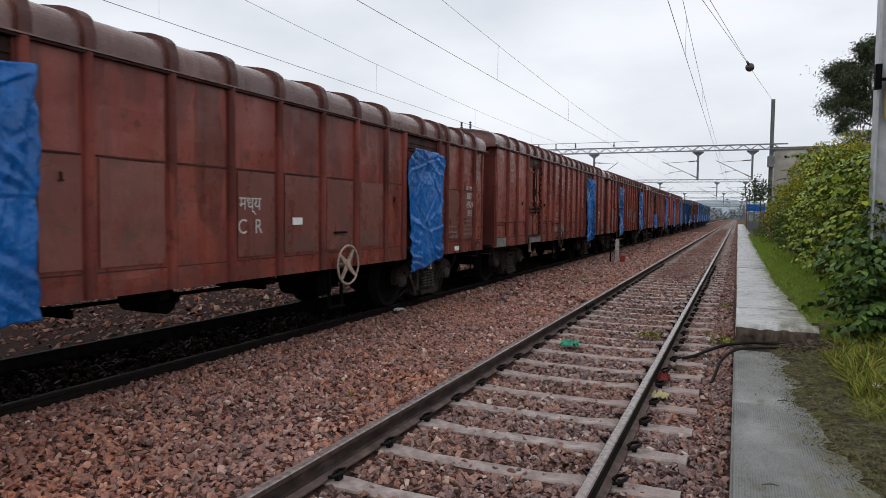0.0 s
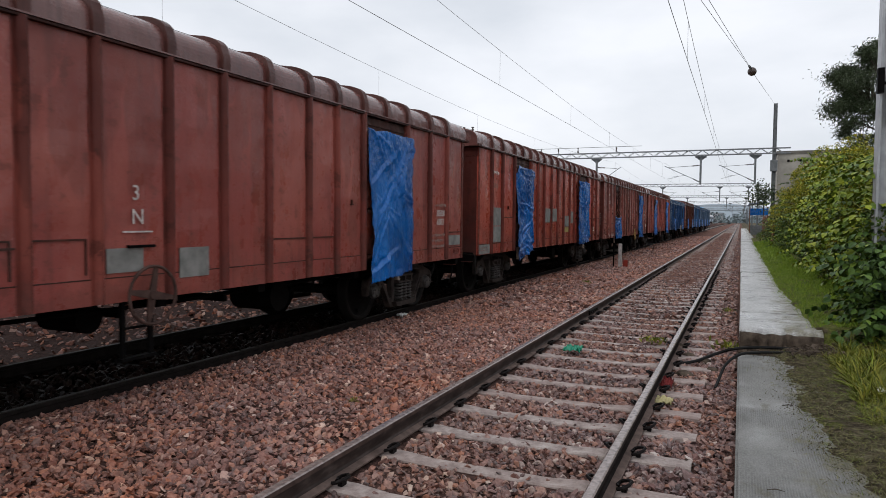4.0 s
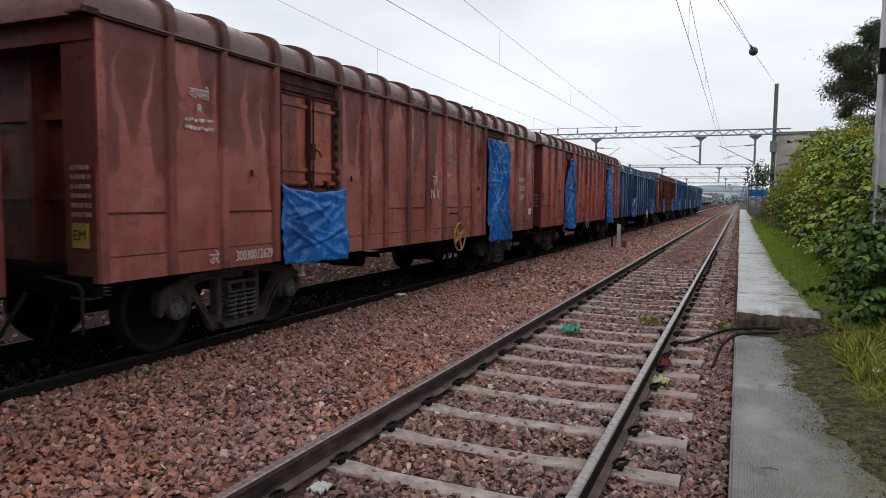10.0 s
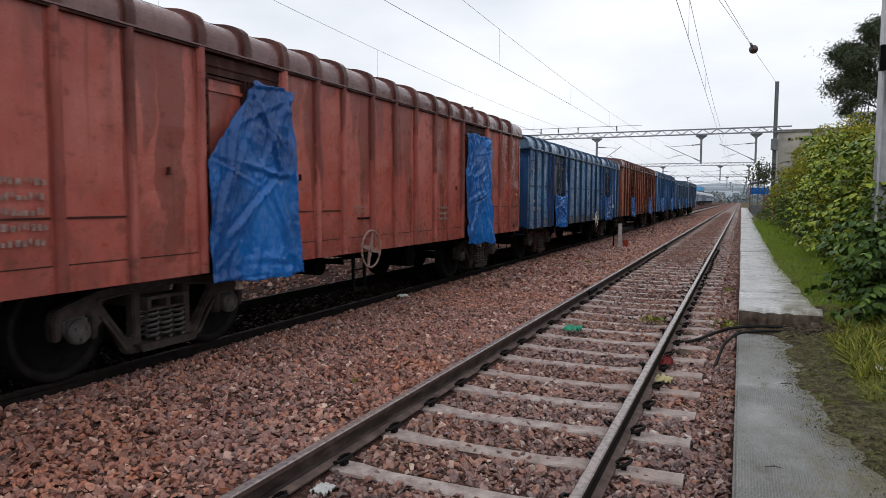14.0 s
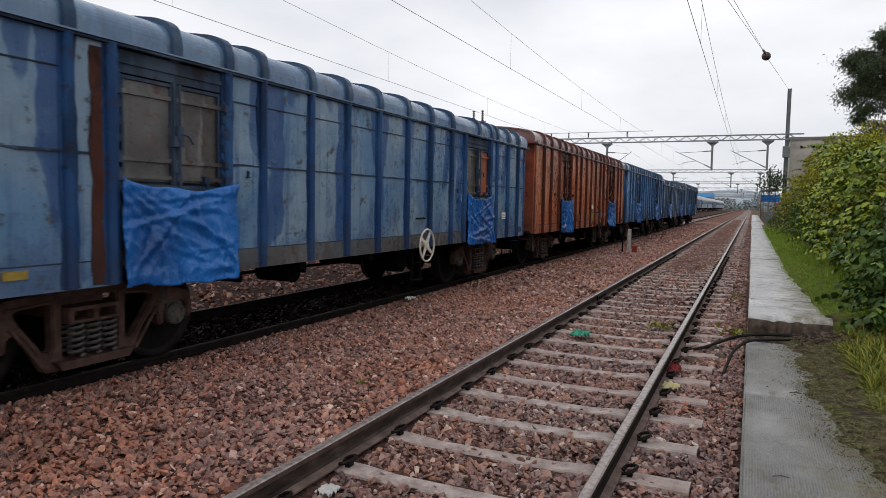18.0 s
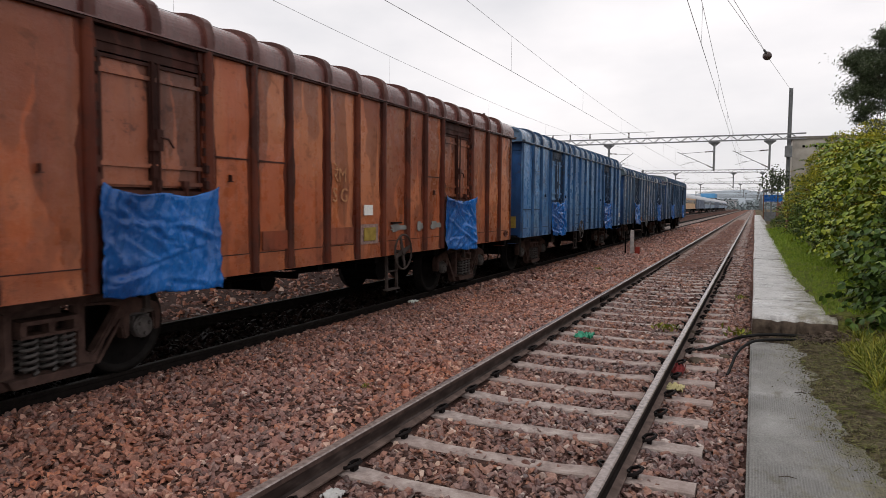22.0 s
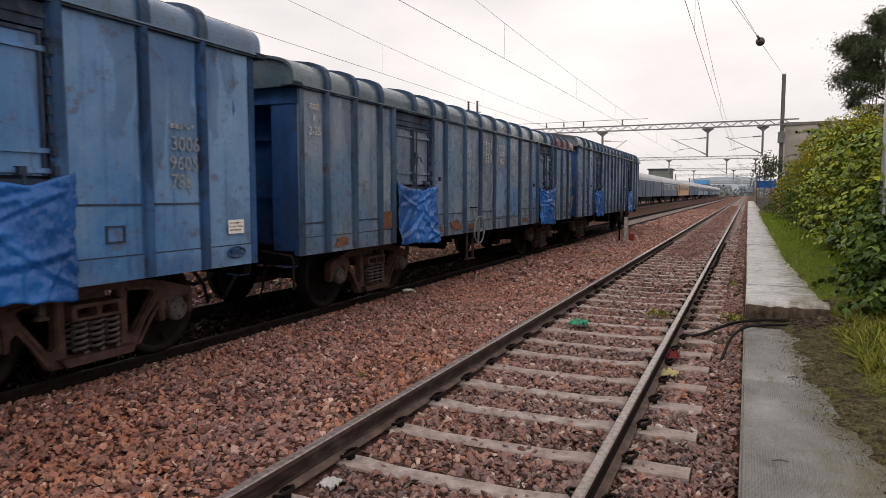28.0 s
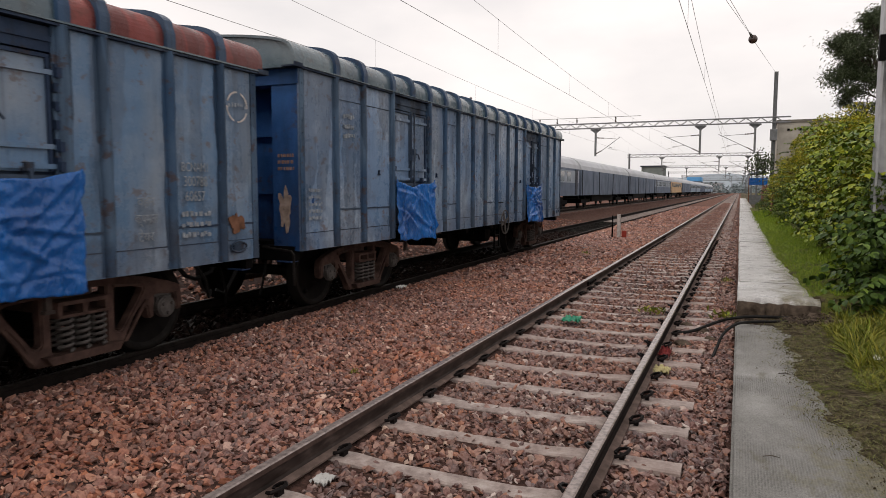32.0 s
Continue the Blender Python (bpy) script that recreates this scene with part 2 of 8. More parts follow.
def slab_mat(name, dark, light, wet, streaks=False):
    """Old concrete: blotches, a cast grid of small squares or brushed cross streaks, moss and damp."""
    m = Nodes(name, 0.7, 0.0, 0.3)
    big = m.noise(1.4, 6, None, 0.62)
    col = m.ramp(big, [(0.28, dark), (0.68, light)])
    col = m.mix(0.5, col, m.ramp(m.noise(60, 5, None, 0.7), [(0.32, tuple(c * 0.4 for c in dark)), (0.72, tuple(min(1, c * 1.15) for c in light))]))
    col = m.mix(m.ramp(m.noise(140, 3, None, 0.6), [(0.56, 0.0), (0.64, 0.5)]), col, tuple(c * 0.35 for c in dark))
    col = m.mix(m.ramp(m.noise(5.0, 7, m.space((1, 0.6, 1), (8, 5, 0)), 0.75), [(0.56, 0.0), (0.66, 0.4)]), col, tuple(c * 0.5 for c in dark))
    if streaks:
        s = m.noise(2.2, 8, m.space((0.9, 1.9, 1), (2, 0, 0)), 0.75)
        col = m.mix(m.ramp(s, [(0.56, 0.0), (0.68, 0.45)]), col, tuple(c * 0.42 for c in dark))
        damp = m.ramp(s, [(0.42, 0.24), (0.6, 0.75)])
        height = m.math("ADD", m.math("MULTIPLY", s, 3.0), m.noise(60, 4))
    else:
        gx = m.math("SINE", m.math("MULTIPLY", m.axis("X"), 190.0))
        gy = m.math("SINE", m.math("MULTIPLY", m.axis("Y"), 190.0))
        cast = m.math("MULTIPLY", m.math("ABSOLUTE", gx), m.math("ABSOLUTE", gy))
        keep = m.ramp(m.noise(1.1, 4, m.space((1, 1, 1), (1, 6, 0))), [(0.42, 0.0), (0.55, 1.0)])
        cast = m.math("MULTIPLY", cast, keep)
        col = m.mix(m.math("MULTIPLY", cast, 0.6), col, tuple(c * 0.35 for c in dark))
        s = m.noise(4.2, 8, m.space((1.0, 0.5, 1), (3, 1, 0)), 0.7)
        damp = m.ramp(m.noise(1.9, 4, m.space((1, 0.45, 1), (5, 2, 0))), [(0.36, wet), (0.58, 0.8)])
        height = m.math("ADD", m.noise(60, 4), m.math("MULTIPLY", cast, -2.0))
    col = m.mix(m.ramp(s, [(0.60, 0.0), (0.68, 0.6)]), col, (0.075, 0.066, 0.036))
    moss = m.math("ADD", m.math("MULTIPLY", m.noise(3.2, 8, m.space((1, 0.8, 1), (9, 2, 0)), 0.72), 2.2), m.axis("X"))
    col = m.mix(m.ramp(m.math("SUBTRACT", moss, 1.35), [(0.25, 0.0), (0.6, 0.7)]), col, m.ramp(m.noise(30, 4), [(0.35, (0.075, 0.064, 0.032)), (0.65, (0.15, 0.135, 0.06))]))
    m.bump(height, 0.4, 0.008)
    return m.done(col, damp)


def tarp_mat(name, deep, bright, seed):
    m = Nodes(name, 0.25, 0.0, 0.46)
    folds = m.noise(0.9, 3, m.space((1, 1, 0.8), (seed, seed * 2.0, 0)))
    col = m.ramp(folds, [(0.40, deep), (0.60, bright)])
    dust = m.noise(6.0, 7, m.space((1, 1.3, 0.8), (seed, 0, 1)), 0.7)
    col = m.mix(m.ramp(dust, [(0.60, 0.0), (0.76, 0.2)]), col, (0.08, 0.28, 0.58))
    crease = lambda scale, detail, k: m.math("ABSOLUTE", m.math("SUBTRACT", m.noise(scale, detail, m.space((1, 1.4, 0.5), (seed, k, 2)), 0.5), 0.5))
    facets = m.math("ADD", m.cells(9.0, m.space((1, 1, 0.8), (seed, 2, 1)), "Distance"), m.math("MULTIPLY", m.cells(24.0, m.space((1, 0.8, 1), (seed, 5, 1)), "Distance"), 0.35))
    ridges = m.math("ADD", m.math("MULTIPLY", crease(4.0, 2, 3), -0.9), m.math("ADD", m.math("MULTIPLY", crease(10.0, 2, 1), -0.8), m.math("MULTIPLY", crease(23.0, 2, 7), -0.55)))
    m.bump(m.math("ADD", ridges, m.math("MULTIPLY", facets, 0.12)), 0.55, 0.06)
    return m.done(col, m.ramp(dust, [(0.35, 0.20), (0.65, 0.34)]))


def leaf_mat(name, stops, rough=0.5, warm=False):
    m = Nodes(name, rough, 0.0, 0.18)
    col = m.ramp(m.island(), stops)
    if warm:
        col = m.mix(m.ramp(m.noise(0.9, 5, None, 0.6), [(0.50, 0.0), (0.60, 0.6)]), col, m.ramp(m.island(), [(0.0, (0.07, 0.10, 0.008)), (0.6, (0.21, 0.23, 0.014)), (1.0, (0.38, 0.35, 0.025))]))
        col = m.mix(m.ramp(m.noise(1.3, 5, m.space((1, 1, 1), (9, 4, 2)), 0.6), [(0.48, 0.0), (0.56, 0.9)]), col, m.ramp(m.island(), [(0.0, (0.008, 0.018, 0.006)), (1.0, (0.032, 0.058, 0.014))]))
        col = m.mix(m.ramp(m.noise(2.1, 3, m.space((1, 1, 1), (2, 14, 5))), [(0.62, 0.0), (0.67, 0.75)]), col, m.ramp(m.island(), [(0.0, (0.10, 0.05, 0.01)), (1.0, (0.26, 0.10, 0.03))]))
    col = m.mix(0.2, col, m.ramp(m.noise(25, 3), [(0.3, (0.015, 0.03, 0.006)), (0.7, (0.14, 0.22, 0.03))]))
    return m.done(col)


def rail_mat():
    m = Nodes("rusty_rail_steel", 0.6, 0.0, 0.12)
    n = m.noise(14, 6, m.space((1, 0.3, 1)))
    return m.done(m.ramp(n, [(0.3, (0.018, 0.012, 0.010)), (0.55, (0.048, 0.034, 0.030)), (0.8, (0.12, 0.090, 0.080))]), 0.6)


def sleeper_mat():
    m = Nodes("sleeper_concrete", 0.8)
    n = m.noise(6, 8, None, 0.72)
    col = m.ramp(n, [(0.32, (0.12, 0.098, 0.090)), (0.46, (0.26, 0.215, 0.20)), (0.58, (0.385, 0.335, 0.31)), (0.72, (0.53, 0.48, 0.45))])
    col = m.mix(m.math("MULTIPLY", m.chance(), 0.45), col, (0.27, 0.19, 0.165))
    m.bump(m.noise(60, 4), 0.4, 0.006)
    return m.done(col)


# The oily stone is also darkened for the shade under the train.
STONE, STONE_OILY_SHADED, GROUND, SOIL = stone_mat(), stone_mat("oily_shaded_stone", 0.05, 0.05), ground_mat(), soil_mat()
STONE_TRACK = stone_mat("greyer_track_stone", 0.86, 0.45, (0.97, 0.955, 0.965))
# Grimy yard stone, dimmed for the shade between train and coaches.
STONE_YARD_DIM = stone_mat("grimy_dimmed_yard_stone", 0.62, 0.15)
RAIL_GRIMY = simple("grimy_rail_steel", (0.014, 0.011, 0.010), 0.8, 0.0, 0.4, 9)
# Oily bed, with the shade below the wagons put into its colour.
GROUND_OILY_SHADED = ground_mat("oily_shaded_bed", 0.12)
# Yard ground dimmed the same way, shade included in the colour.
GROUND_YARD_DIM = ground_mat("grimy_dimmed_yard_ground", 0.5)
SLAB = slab_mat("worn_cast_concrete", (0.128, 0.127, 0.119), (0.272, 0.270, 0.256), 0.34)
SLAB_FAR = slab_mat("pale_wet_concrete", (0.29, 0.292, 0.287), (0.60, 0.60, 0.59), 0.10, True)
RAIL = rail_mat()
RAIL_TOP = simple("dull_brown_rail_head", (0.235, 0.19, 0.175), 0.26, 0.25, 0.4, 26)
RAIL_SIDE = simple("brown_rail_head_side", (0.075, 0.050, 0.043), 0.55, 0.0, 0.4, 12)
RAIL_FOOT = simple("dusty_rail_foot", (0.13, 0.093, 0.080), 0.75, 0.0, 0.4, 9)
RAIL_BLACK = simple("near_black_rail_steel", (0.022, 0.018, 0.016), 0.6, 0.0, 0.4, 20)
SLEEPER = sleeper_mat()
# Oily sleepers, blackened further as shade under the wagons.
SLEEPER_OILY_SHADED = simple("oily_shaded_sleeper", (0.010, 0.009, 0.008), 0.8, 0.0, 0.4, 6)
CLIP = simple("dark_clip_steel", (0.012, 0.010, 0.010), 0.5, 0.2)
GALV = simple("galvanised_steel", (0.36, 0.37, 0.38), 0.5, 0.5, 0.18, 5)
GALV_MID = simple("dull_galvanised_steel", (0.21, 0.22, 0.23), 0.55, 0.4, 0.2, 5)
GALV_DARK = simple("weathered_mast_steel", (0.16, 0.17, 0.175), 0.6, 0.4, 0.25, 4)
WIRE = simple("overhead_copper_wire", (0.16, 0.16, 0.165), 0.6, 0.2)
INSUL = simple("brown_porcelain", (0.055, 0.035, 0.03), 0.25)
# Black steel, set near zero to carry the shade under the wagons too.
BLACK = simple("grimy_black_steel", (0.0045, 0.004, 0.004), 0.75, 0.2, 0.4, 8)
FRAME_RUST = simple("rusty_bogie_casting", (0.072, 0.044, 0.037), 0.75, 0.0, 0.45, 7, 0.5)
FRAME_GREY = simple("dusty_bogie_casting", (0.052, 0.041, 0.037), 0.75, 0.0, 0.45, 7, 0.5)
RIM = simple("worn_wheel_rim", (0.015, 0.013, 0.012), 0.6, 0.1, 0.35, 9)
# Wheel steel darkened as shade behind the side frames.
WHEEL = simple("shade_black_wheel_steel", (0.007, 0.006, 0.0055), 0.7, 0.0, 0.4, 6)
SPRING = simple("spring_steel", (0.088, 0.080, 0.076), 0.65, 0.1, 0.35, 14)
CREAM = simple("chipped_cream_paint", (0.62, 0.58, 0.50), 0.6, 0.0, 0.2, 18)
RUSTY = simple("bare_rusty_steel", (0.17, 0.085, 0.055), 0.85, 0.1, 0.45, 9, 0.4)
STENCIL = simple("faded_white_stencil_paint", (0.55, 0.50, 0.47), 0.75, 0.0, 0.35, 22)
STENCIL_DIM = simple("worn_stencil_paint", (0.27, 0.18, 0.155), 0.8, 0.0, 0.4, 22)
PAPER = simple("white_label_card", (0.78, 0.78, 0.74), 0.7, 0.0, 0.1, 30)
BEIGE = simple("worn_beige_paint", (0.37, 0.285, 0.235), 0.7, 0.0, 0.35, 14)
OCHRE = simple("worn_ochre_paint", (0.36, 0.22, 0.085), 0.65, 0.0, 0.3, 14)
STENCIL_RUST = simple("worn_orange_stencil", (0.43, 0.21, 0.11), 0.8, 0.0, 0.35, 22)
STENCIL_COLD = simple("worn_white_stencil", (0.25, 0.28, 0.31), 0.8, 0.0, 0.35, 22)
YELLOW = simple("yellow_plate_paint", (0.29, 0.205, 0.05), 0.6, 0.0, 0.25, 10)
PATCH = simple("grey_primer_patch", (0.22, 0.215, 0.20), 0.7, 0.0, 0.3, 6)
RUBBER = simple("black_rubber", (0.015, 0.015, 0.015), 0.6)
CONCRETE = simple("stained_building_concrete", (0.36, 0.34, 0.30), 0.85, 0.0, 0.3, 0.8, 0.3)
GLASS = Nodes("dark_window_glass", 0.08, 0.0, 0.5).done((0.02, 0.025, 0.03))
TARPS = [tarp_mat("blue_tarpaulin", (0.002, 0.060, 0.23), (0.003, 0.130, 0.45), i * 2.3 + 1) for i in range(4)]
LEAVES = [
    leaf_mat("hedge_leaf", [(0.0, (0.014, 0.030, 0.007)), (0.4, (0.045, 0.094, 0.014)), (0.75, (0.11, 0.178, 0.02)), (0.95, (0.24, 0.30, 0.03)), (1.0, (0.20, 0.10, 0.02))], 0.42, True),
    leaf_mat("pale_pinnate_leaf", [(0.0, (0.040, 0.078, 0.010)), (0.5, (0.12, 0.175, 0.014)), (1.0, (0.32, 0.35, 0.03))], 0.4),
    # Tree leaves lightened and greyed to include a little haze.
    leaf_mat("hazed_tree_leaf", [(0.0, (0.018, 0.025, 0.016)), (0.6, (0.042, 0.056, 0.036)), (1.0, (0.10, 0.115, 0.080))]),
    leaf_mat("grass_blade", [(0.0, (0.045, 0.062, 0.010)), (0.4, (0.14, 0.145, 0.015)), (0.7, (0.30, 0.262, 0.045)), (1.0, (0.15, 0.22, 0.016))]),
    leaf_mat("lush_grass_blade", [(0.0, (0.065, 0.13, 0.012)), (0.5, (0.175, 0.30, 0.02)), (1.0, (0.38, 0.48, 0.04))]),
    leaf_mat("dead_grass_blade", [(0.0, (0.050, 0.040, 0.018)), (0.5, (0.13, 0.112, 0.048)), (0.8, (0.25, 0.215, 0.105)), (1.0, (0.12, 0.17, 0.022))]),
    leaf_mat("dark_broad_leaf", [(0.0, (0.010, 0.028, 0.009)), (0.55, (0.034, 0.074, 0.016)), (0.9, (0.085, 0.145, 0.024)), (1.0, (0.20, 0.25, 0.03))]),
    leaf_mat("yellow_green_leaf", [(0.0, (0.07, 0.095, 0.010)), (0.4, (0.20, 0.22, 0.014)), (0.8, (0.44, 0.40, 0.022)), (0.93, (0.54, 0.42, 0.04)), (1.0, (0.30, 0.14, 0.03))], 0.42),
]
BARK = simple("dark_bark", (0.06, 0.05, 0.04), 0.9, 0.0, 0.4, 8, 0.6)


# ---- mesh helpers ----
def part(name, bm, material, parent=None, label="", smooth=False):
    me = bpy.data.meshes.new(name)
    bm.to_mesh(me)
    bm.free()
    return link_mesh(name, me, material, parent, label, smooth)


def link_mesh(name, me, material, parent=None, label="", smooth=False):
    if smooth:
        me.polygons.foreach_set("use_smooth", [True] * len(me.polygons))
    if not me.materials:
        me.materials.append(material)
    ob = new(name, me)
    if me.materials[0] != material:
        ob.material_slots[0].link = "OBJECT"
        ob.material_slots[0].material = material
    ob.parent = parent
    if label:
        ob["label"] = label
    return ob


def box(bm, x0, x1, y0, y1, z0, z1):
    vs = [bm.verts.new(p) for p in ((x0, y0, z0), (x1, y0, z0), (x1, y1, z0), (x0, y1, z0), (x0, y0, z1), (x1, y0, z1), (x1, y1, z1), (x0, y1, z1))]
    for f in ((3, 2, 1, 0), (4, 5, 6, 7), (0, 1, 5, 4), (1, 2, 6, 5), (2, 3, 7, 6), (3, 0, 4, 7)):
        bm.faces.new([vs[i] for i in f])
    return bm


def boxes(*bs):
    bm = bmesh.new()
    for b in bs:
        box(bm, *b)
    return bm


def bevelled(x0, x1, y0, y1, z0, z1, r=0.01, seg=1):
    bm = boxes((x0, x1, y0, y1, z0, z1))
    bmesh.ops.bevel(bm, geom=bm.edges[:], offset=r, segments=seg, affect="EDGES")
    return bm


def prism(bm, pts, x0, x1):
    """Extrudes an outline of (y, z) from x0 to x1."""
    a = [bm.verts.new((x0, y, z)) for y, z in pts]
    b = [bm.verts.new((x1, y, z)) for y, z in pts]
    bm.faces.new(a[::-1])
    bm.faces.new(b)
    for i in range(len(pts)):
        j = (i + 1) % len(pts)
        bm.faces.new((a[i], a[j], b[j], b[i]))
    return bm


def sweep(bm, pts, y0, y1):
    """Extrudes a closed outline of (x, z) from y0 to y1."""
    a = [bm.verts.new((x, y0, z)) for x, z in pts]
    b = [bm.verts.new((x, y1, z)) for x, z in pts]
    bm.faces.new(a)
    bm.faces.new(b[::-1])
    for i in range(len(pts)):
        j = (i + 1) % len(pts)
        bm.faces.new((b[i], b[j], a[j], a[i]))
    return bm


def tube(bm, pts, r, sides=6, close=False):
    """A round bar along a line of points."""
    pts = [Vector(p) for p in pts]
    rings = []
    n = len(pts)
    for i, p in enumerate(pts):
        if close:
            d = pts[(i + 1) % n] - pts[i - 1]
        else:
            d = pts[min(i + 1, n - 1)] - pts[max(i - 1, 0)]
        d.normalize()
        up = Vector((0, 0, 1)) if abs(d.z) < 0.9 else Vector((1, 0, 0))
        u = d.cross(up).normalized()
        w = u.cross(d)
        rr = r[i] if isinstance(r, (list, tuple)) else r
        rings.append([bm.verts.new(p + rr * (math.cos(k * math.tau / sides) * u + math.sin(k * math.tau / sides) * w)) for k in range(sides)])
    for i in range(n if close else n - 1):
        a, b = rings[i], rings[(i + 1) % n]
        for k in range(sides):
            j = (k + 1) % sides
            bm.faces.new((a[k], a[j], b[j], b[k]))
    if not close:
        bm.faces.new(rings[0][::-1])
        bm.faces.new(rings[-1])
    return bm


def lathe(bm, prof, sides=24, at=(0, 0, 0)):
    """Turns a profile of (x, radius) about the x axis."""
    rings = [[bm.verts.new((at[0] + x, at[1] + r * math.cos(k * math.tau / sides), at[2] + r * math.sin(k * math.tau / sides))) for k in range(sides)] for x, r in prof]
    for a, b in zip(rings, rings[1:]):
        for k in range(sides):
            j = (k + 1) % sides
            bm.faces.new((a[k], b[k], b[j], a[j]))
    bm.faces.new(rings[0])
    bm.faces.new(rings[-1][::-1])
    return bm


LETTERS = {}


def letter_mesh(text, size):
    key = (text, size)
    if key not in LETTERS:
        cu = bpy.data.curves.new("lettering", "FONT")
        cu.body, cu.size, cu.extrude, cu.resolution_u, cu.space_line = text, size, 0.0015, 3, 0.95
        cu.align_x = "CENTER"
        ob = bpy.data.objects.new("lettering", cu)
        scene.collection.objects.link(ob)
        bpy.context.view_layer.update()
        LETTERS[key] = bpy.data.meshes.new_from_object(ob.evaluated_get(bpy.context.evaluated_depsgraph_get()))
        bpy.data.objects.remove(ob)
    return LETTERS[key]


def lettering(parent, text, y, z, size, x, material, squeeze=0.95):
    ob = link_mesh("lettering", letter_mesh(text, size), material, parent)
    if max(len(q) for q in text.split("\n")) > 4:
        squeeze *= 0.78
    ob.matrix_basis = Matrix(((0, 0, 1, x), (squeeze, 0, 0, y), (0, 1, 0, z), (0, 0, 0, 1)))
    return ob


def bars(parent, y0, y1, z0, z1, rows, x, material, seed=0):
    """Writing too worn to read: broken bars in rows."""
    rnd = random.Random(seed)
    bm = bmesh.new()
    h = (z1 - z0) / rows
    for i in range(rows):
        y = y0
        while y < y1 - 0.02:
            w = min(rnd.uniform(0.012, 0.05), y1 - y)
            cut = rnd.uniform(0.0, 0.22)
            box(bm, x, x + 0.003, y, y + w, z1 - (i + 0.70 - cut * (w < 0.03)) * h, z1 - (i + 0.18 + cut * (w > 0.03)) * h)
            y += w + rnd.uniform(0.008, 0.028)
    return tagged(part("worn_writing", bm, material, parent), kind="stuff")


# ---- ground ----
TRACK_X, TRAIN_X, THIRD_X = -1.682, -6.72, -12.45     # middles of the three tracks
RAIL_Z, TRAIN_Z, THIRD_Z = 0.18, 0.114, 0.45         # tops of their rails
GAUGE = 0.887                                        # half the distance between rail heads


def ground_z(x):
    pts = ((-600, -1.0), (-40, 0.1), (-15.5, 0.12), (-14.3, 0.24), (-10.6, 0.24), (-9.9, 0.16), (-8.6, 0.0), (-7.75, -0.07), (-7.45, -0.12), (-6.0, -0.12), (-5.72, 0.0),
           (-5.3, 0.035), (-4.0, 0.02), (-2.7, 0.025), (-2.45, -0.055), (-0.9, -0.055), (-0.75, -0.05), (0.0, -0.045), (0.3, 0.0), (0.9, 0.12), (1.6, 0.2), (6, 0.35), (40, 0.3), (600, -1.0))
    for (a, za), (b, zb) in zip(pts, pts[1:]):
        if a <= x <= b:
            return za + (zb - za) * (x - a) / (b - a)
    return 0.0


def build_ground():
    xs = [-600, -150, -40, -20, -15.5, -14.3, -12.4, -10.6, -9.9, -9.2, -8.6, -7.75, -7.45, -6.7, -6.0, -5.72, -5.3, -4.6, -4.0, -3.3, -2.7, -2.45, -1.7, -0.9, -0.75, -0.4, 0.0, 0.3, 0.9, 1.6, 3, 6, 15, 40, 150, 600]
    ys = [-60, -10] + [i * 1.0 for i in range(0, 40)] + [45, 55, 70, 90, 120, 170, 250, 400, 700, 1200, 2500]
    bm = bmesh.new()
    grid = [[bm.verts.new((x, y, ground_z(x) + (0.04 if y > 20 and -2.6 < x < -0.7 else 0.015 if -2.6 < x < -0.7 else 0) + (0.02 * noise.noise((x * 1.3, y * 0.9, 0)) if -16 < x < 6 and y < 60 else 0))) for x in xs] for y in ys]
    for r0, r1 in zip(grid, grid[1:]):
        for i in range(len(xs) - 1):
            f = bm.faces.new((r0[i], r0[i + 1], r1[i + 1], r1[i]))
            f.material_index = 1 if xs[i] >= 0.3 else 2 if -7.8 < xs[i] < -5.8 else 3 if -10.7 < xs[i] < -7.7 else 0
    ob = part("ground", bm, GROUND, None, "reddish stony railway ground with weedy soil at its edge", True)
    ob.data.materials.append(SOIL)
    ob.data.materials.append(GROUND_OILY_SHADED)
    ob.data.materials.append(GROUND_YARD_DIM)
    return tagged(ob, kind="structure", category="ground")


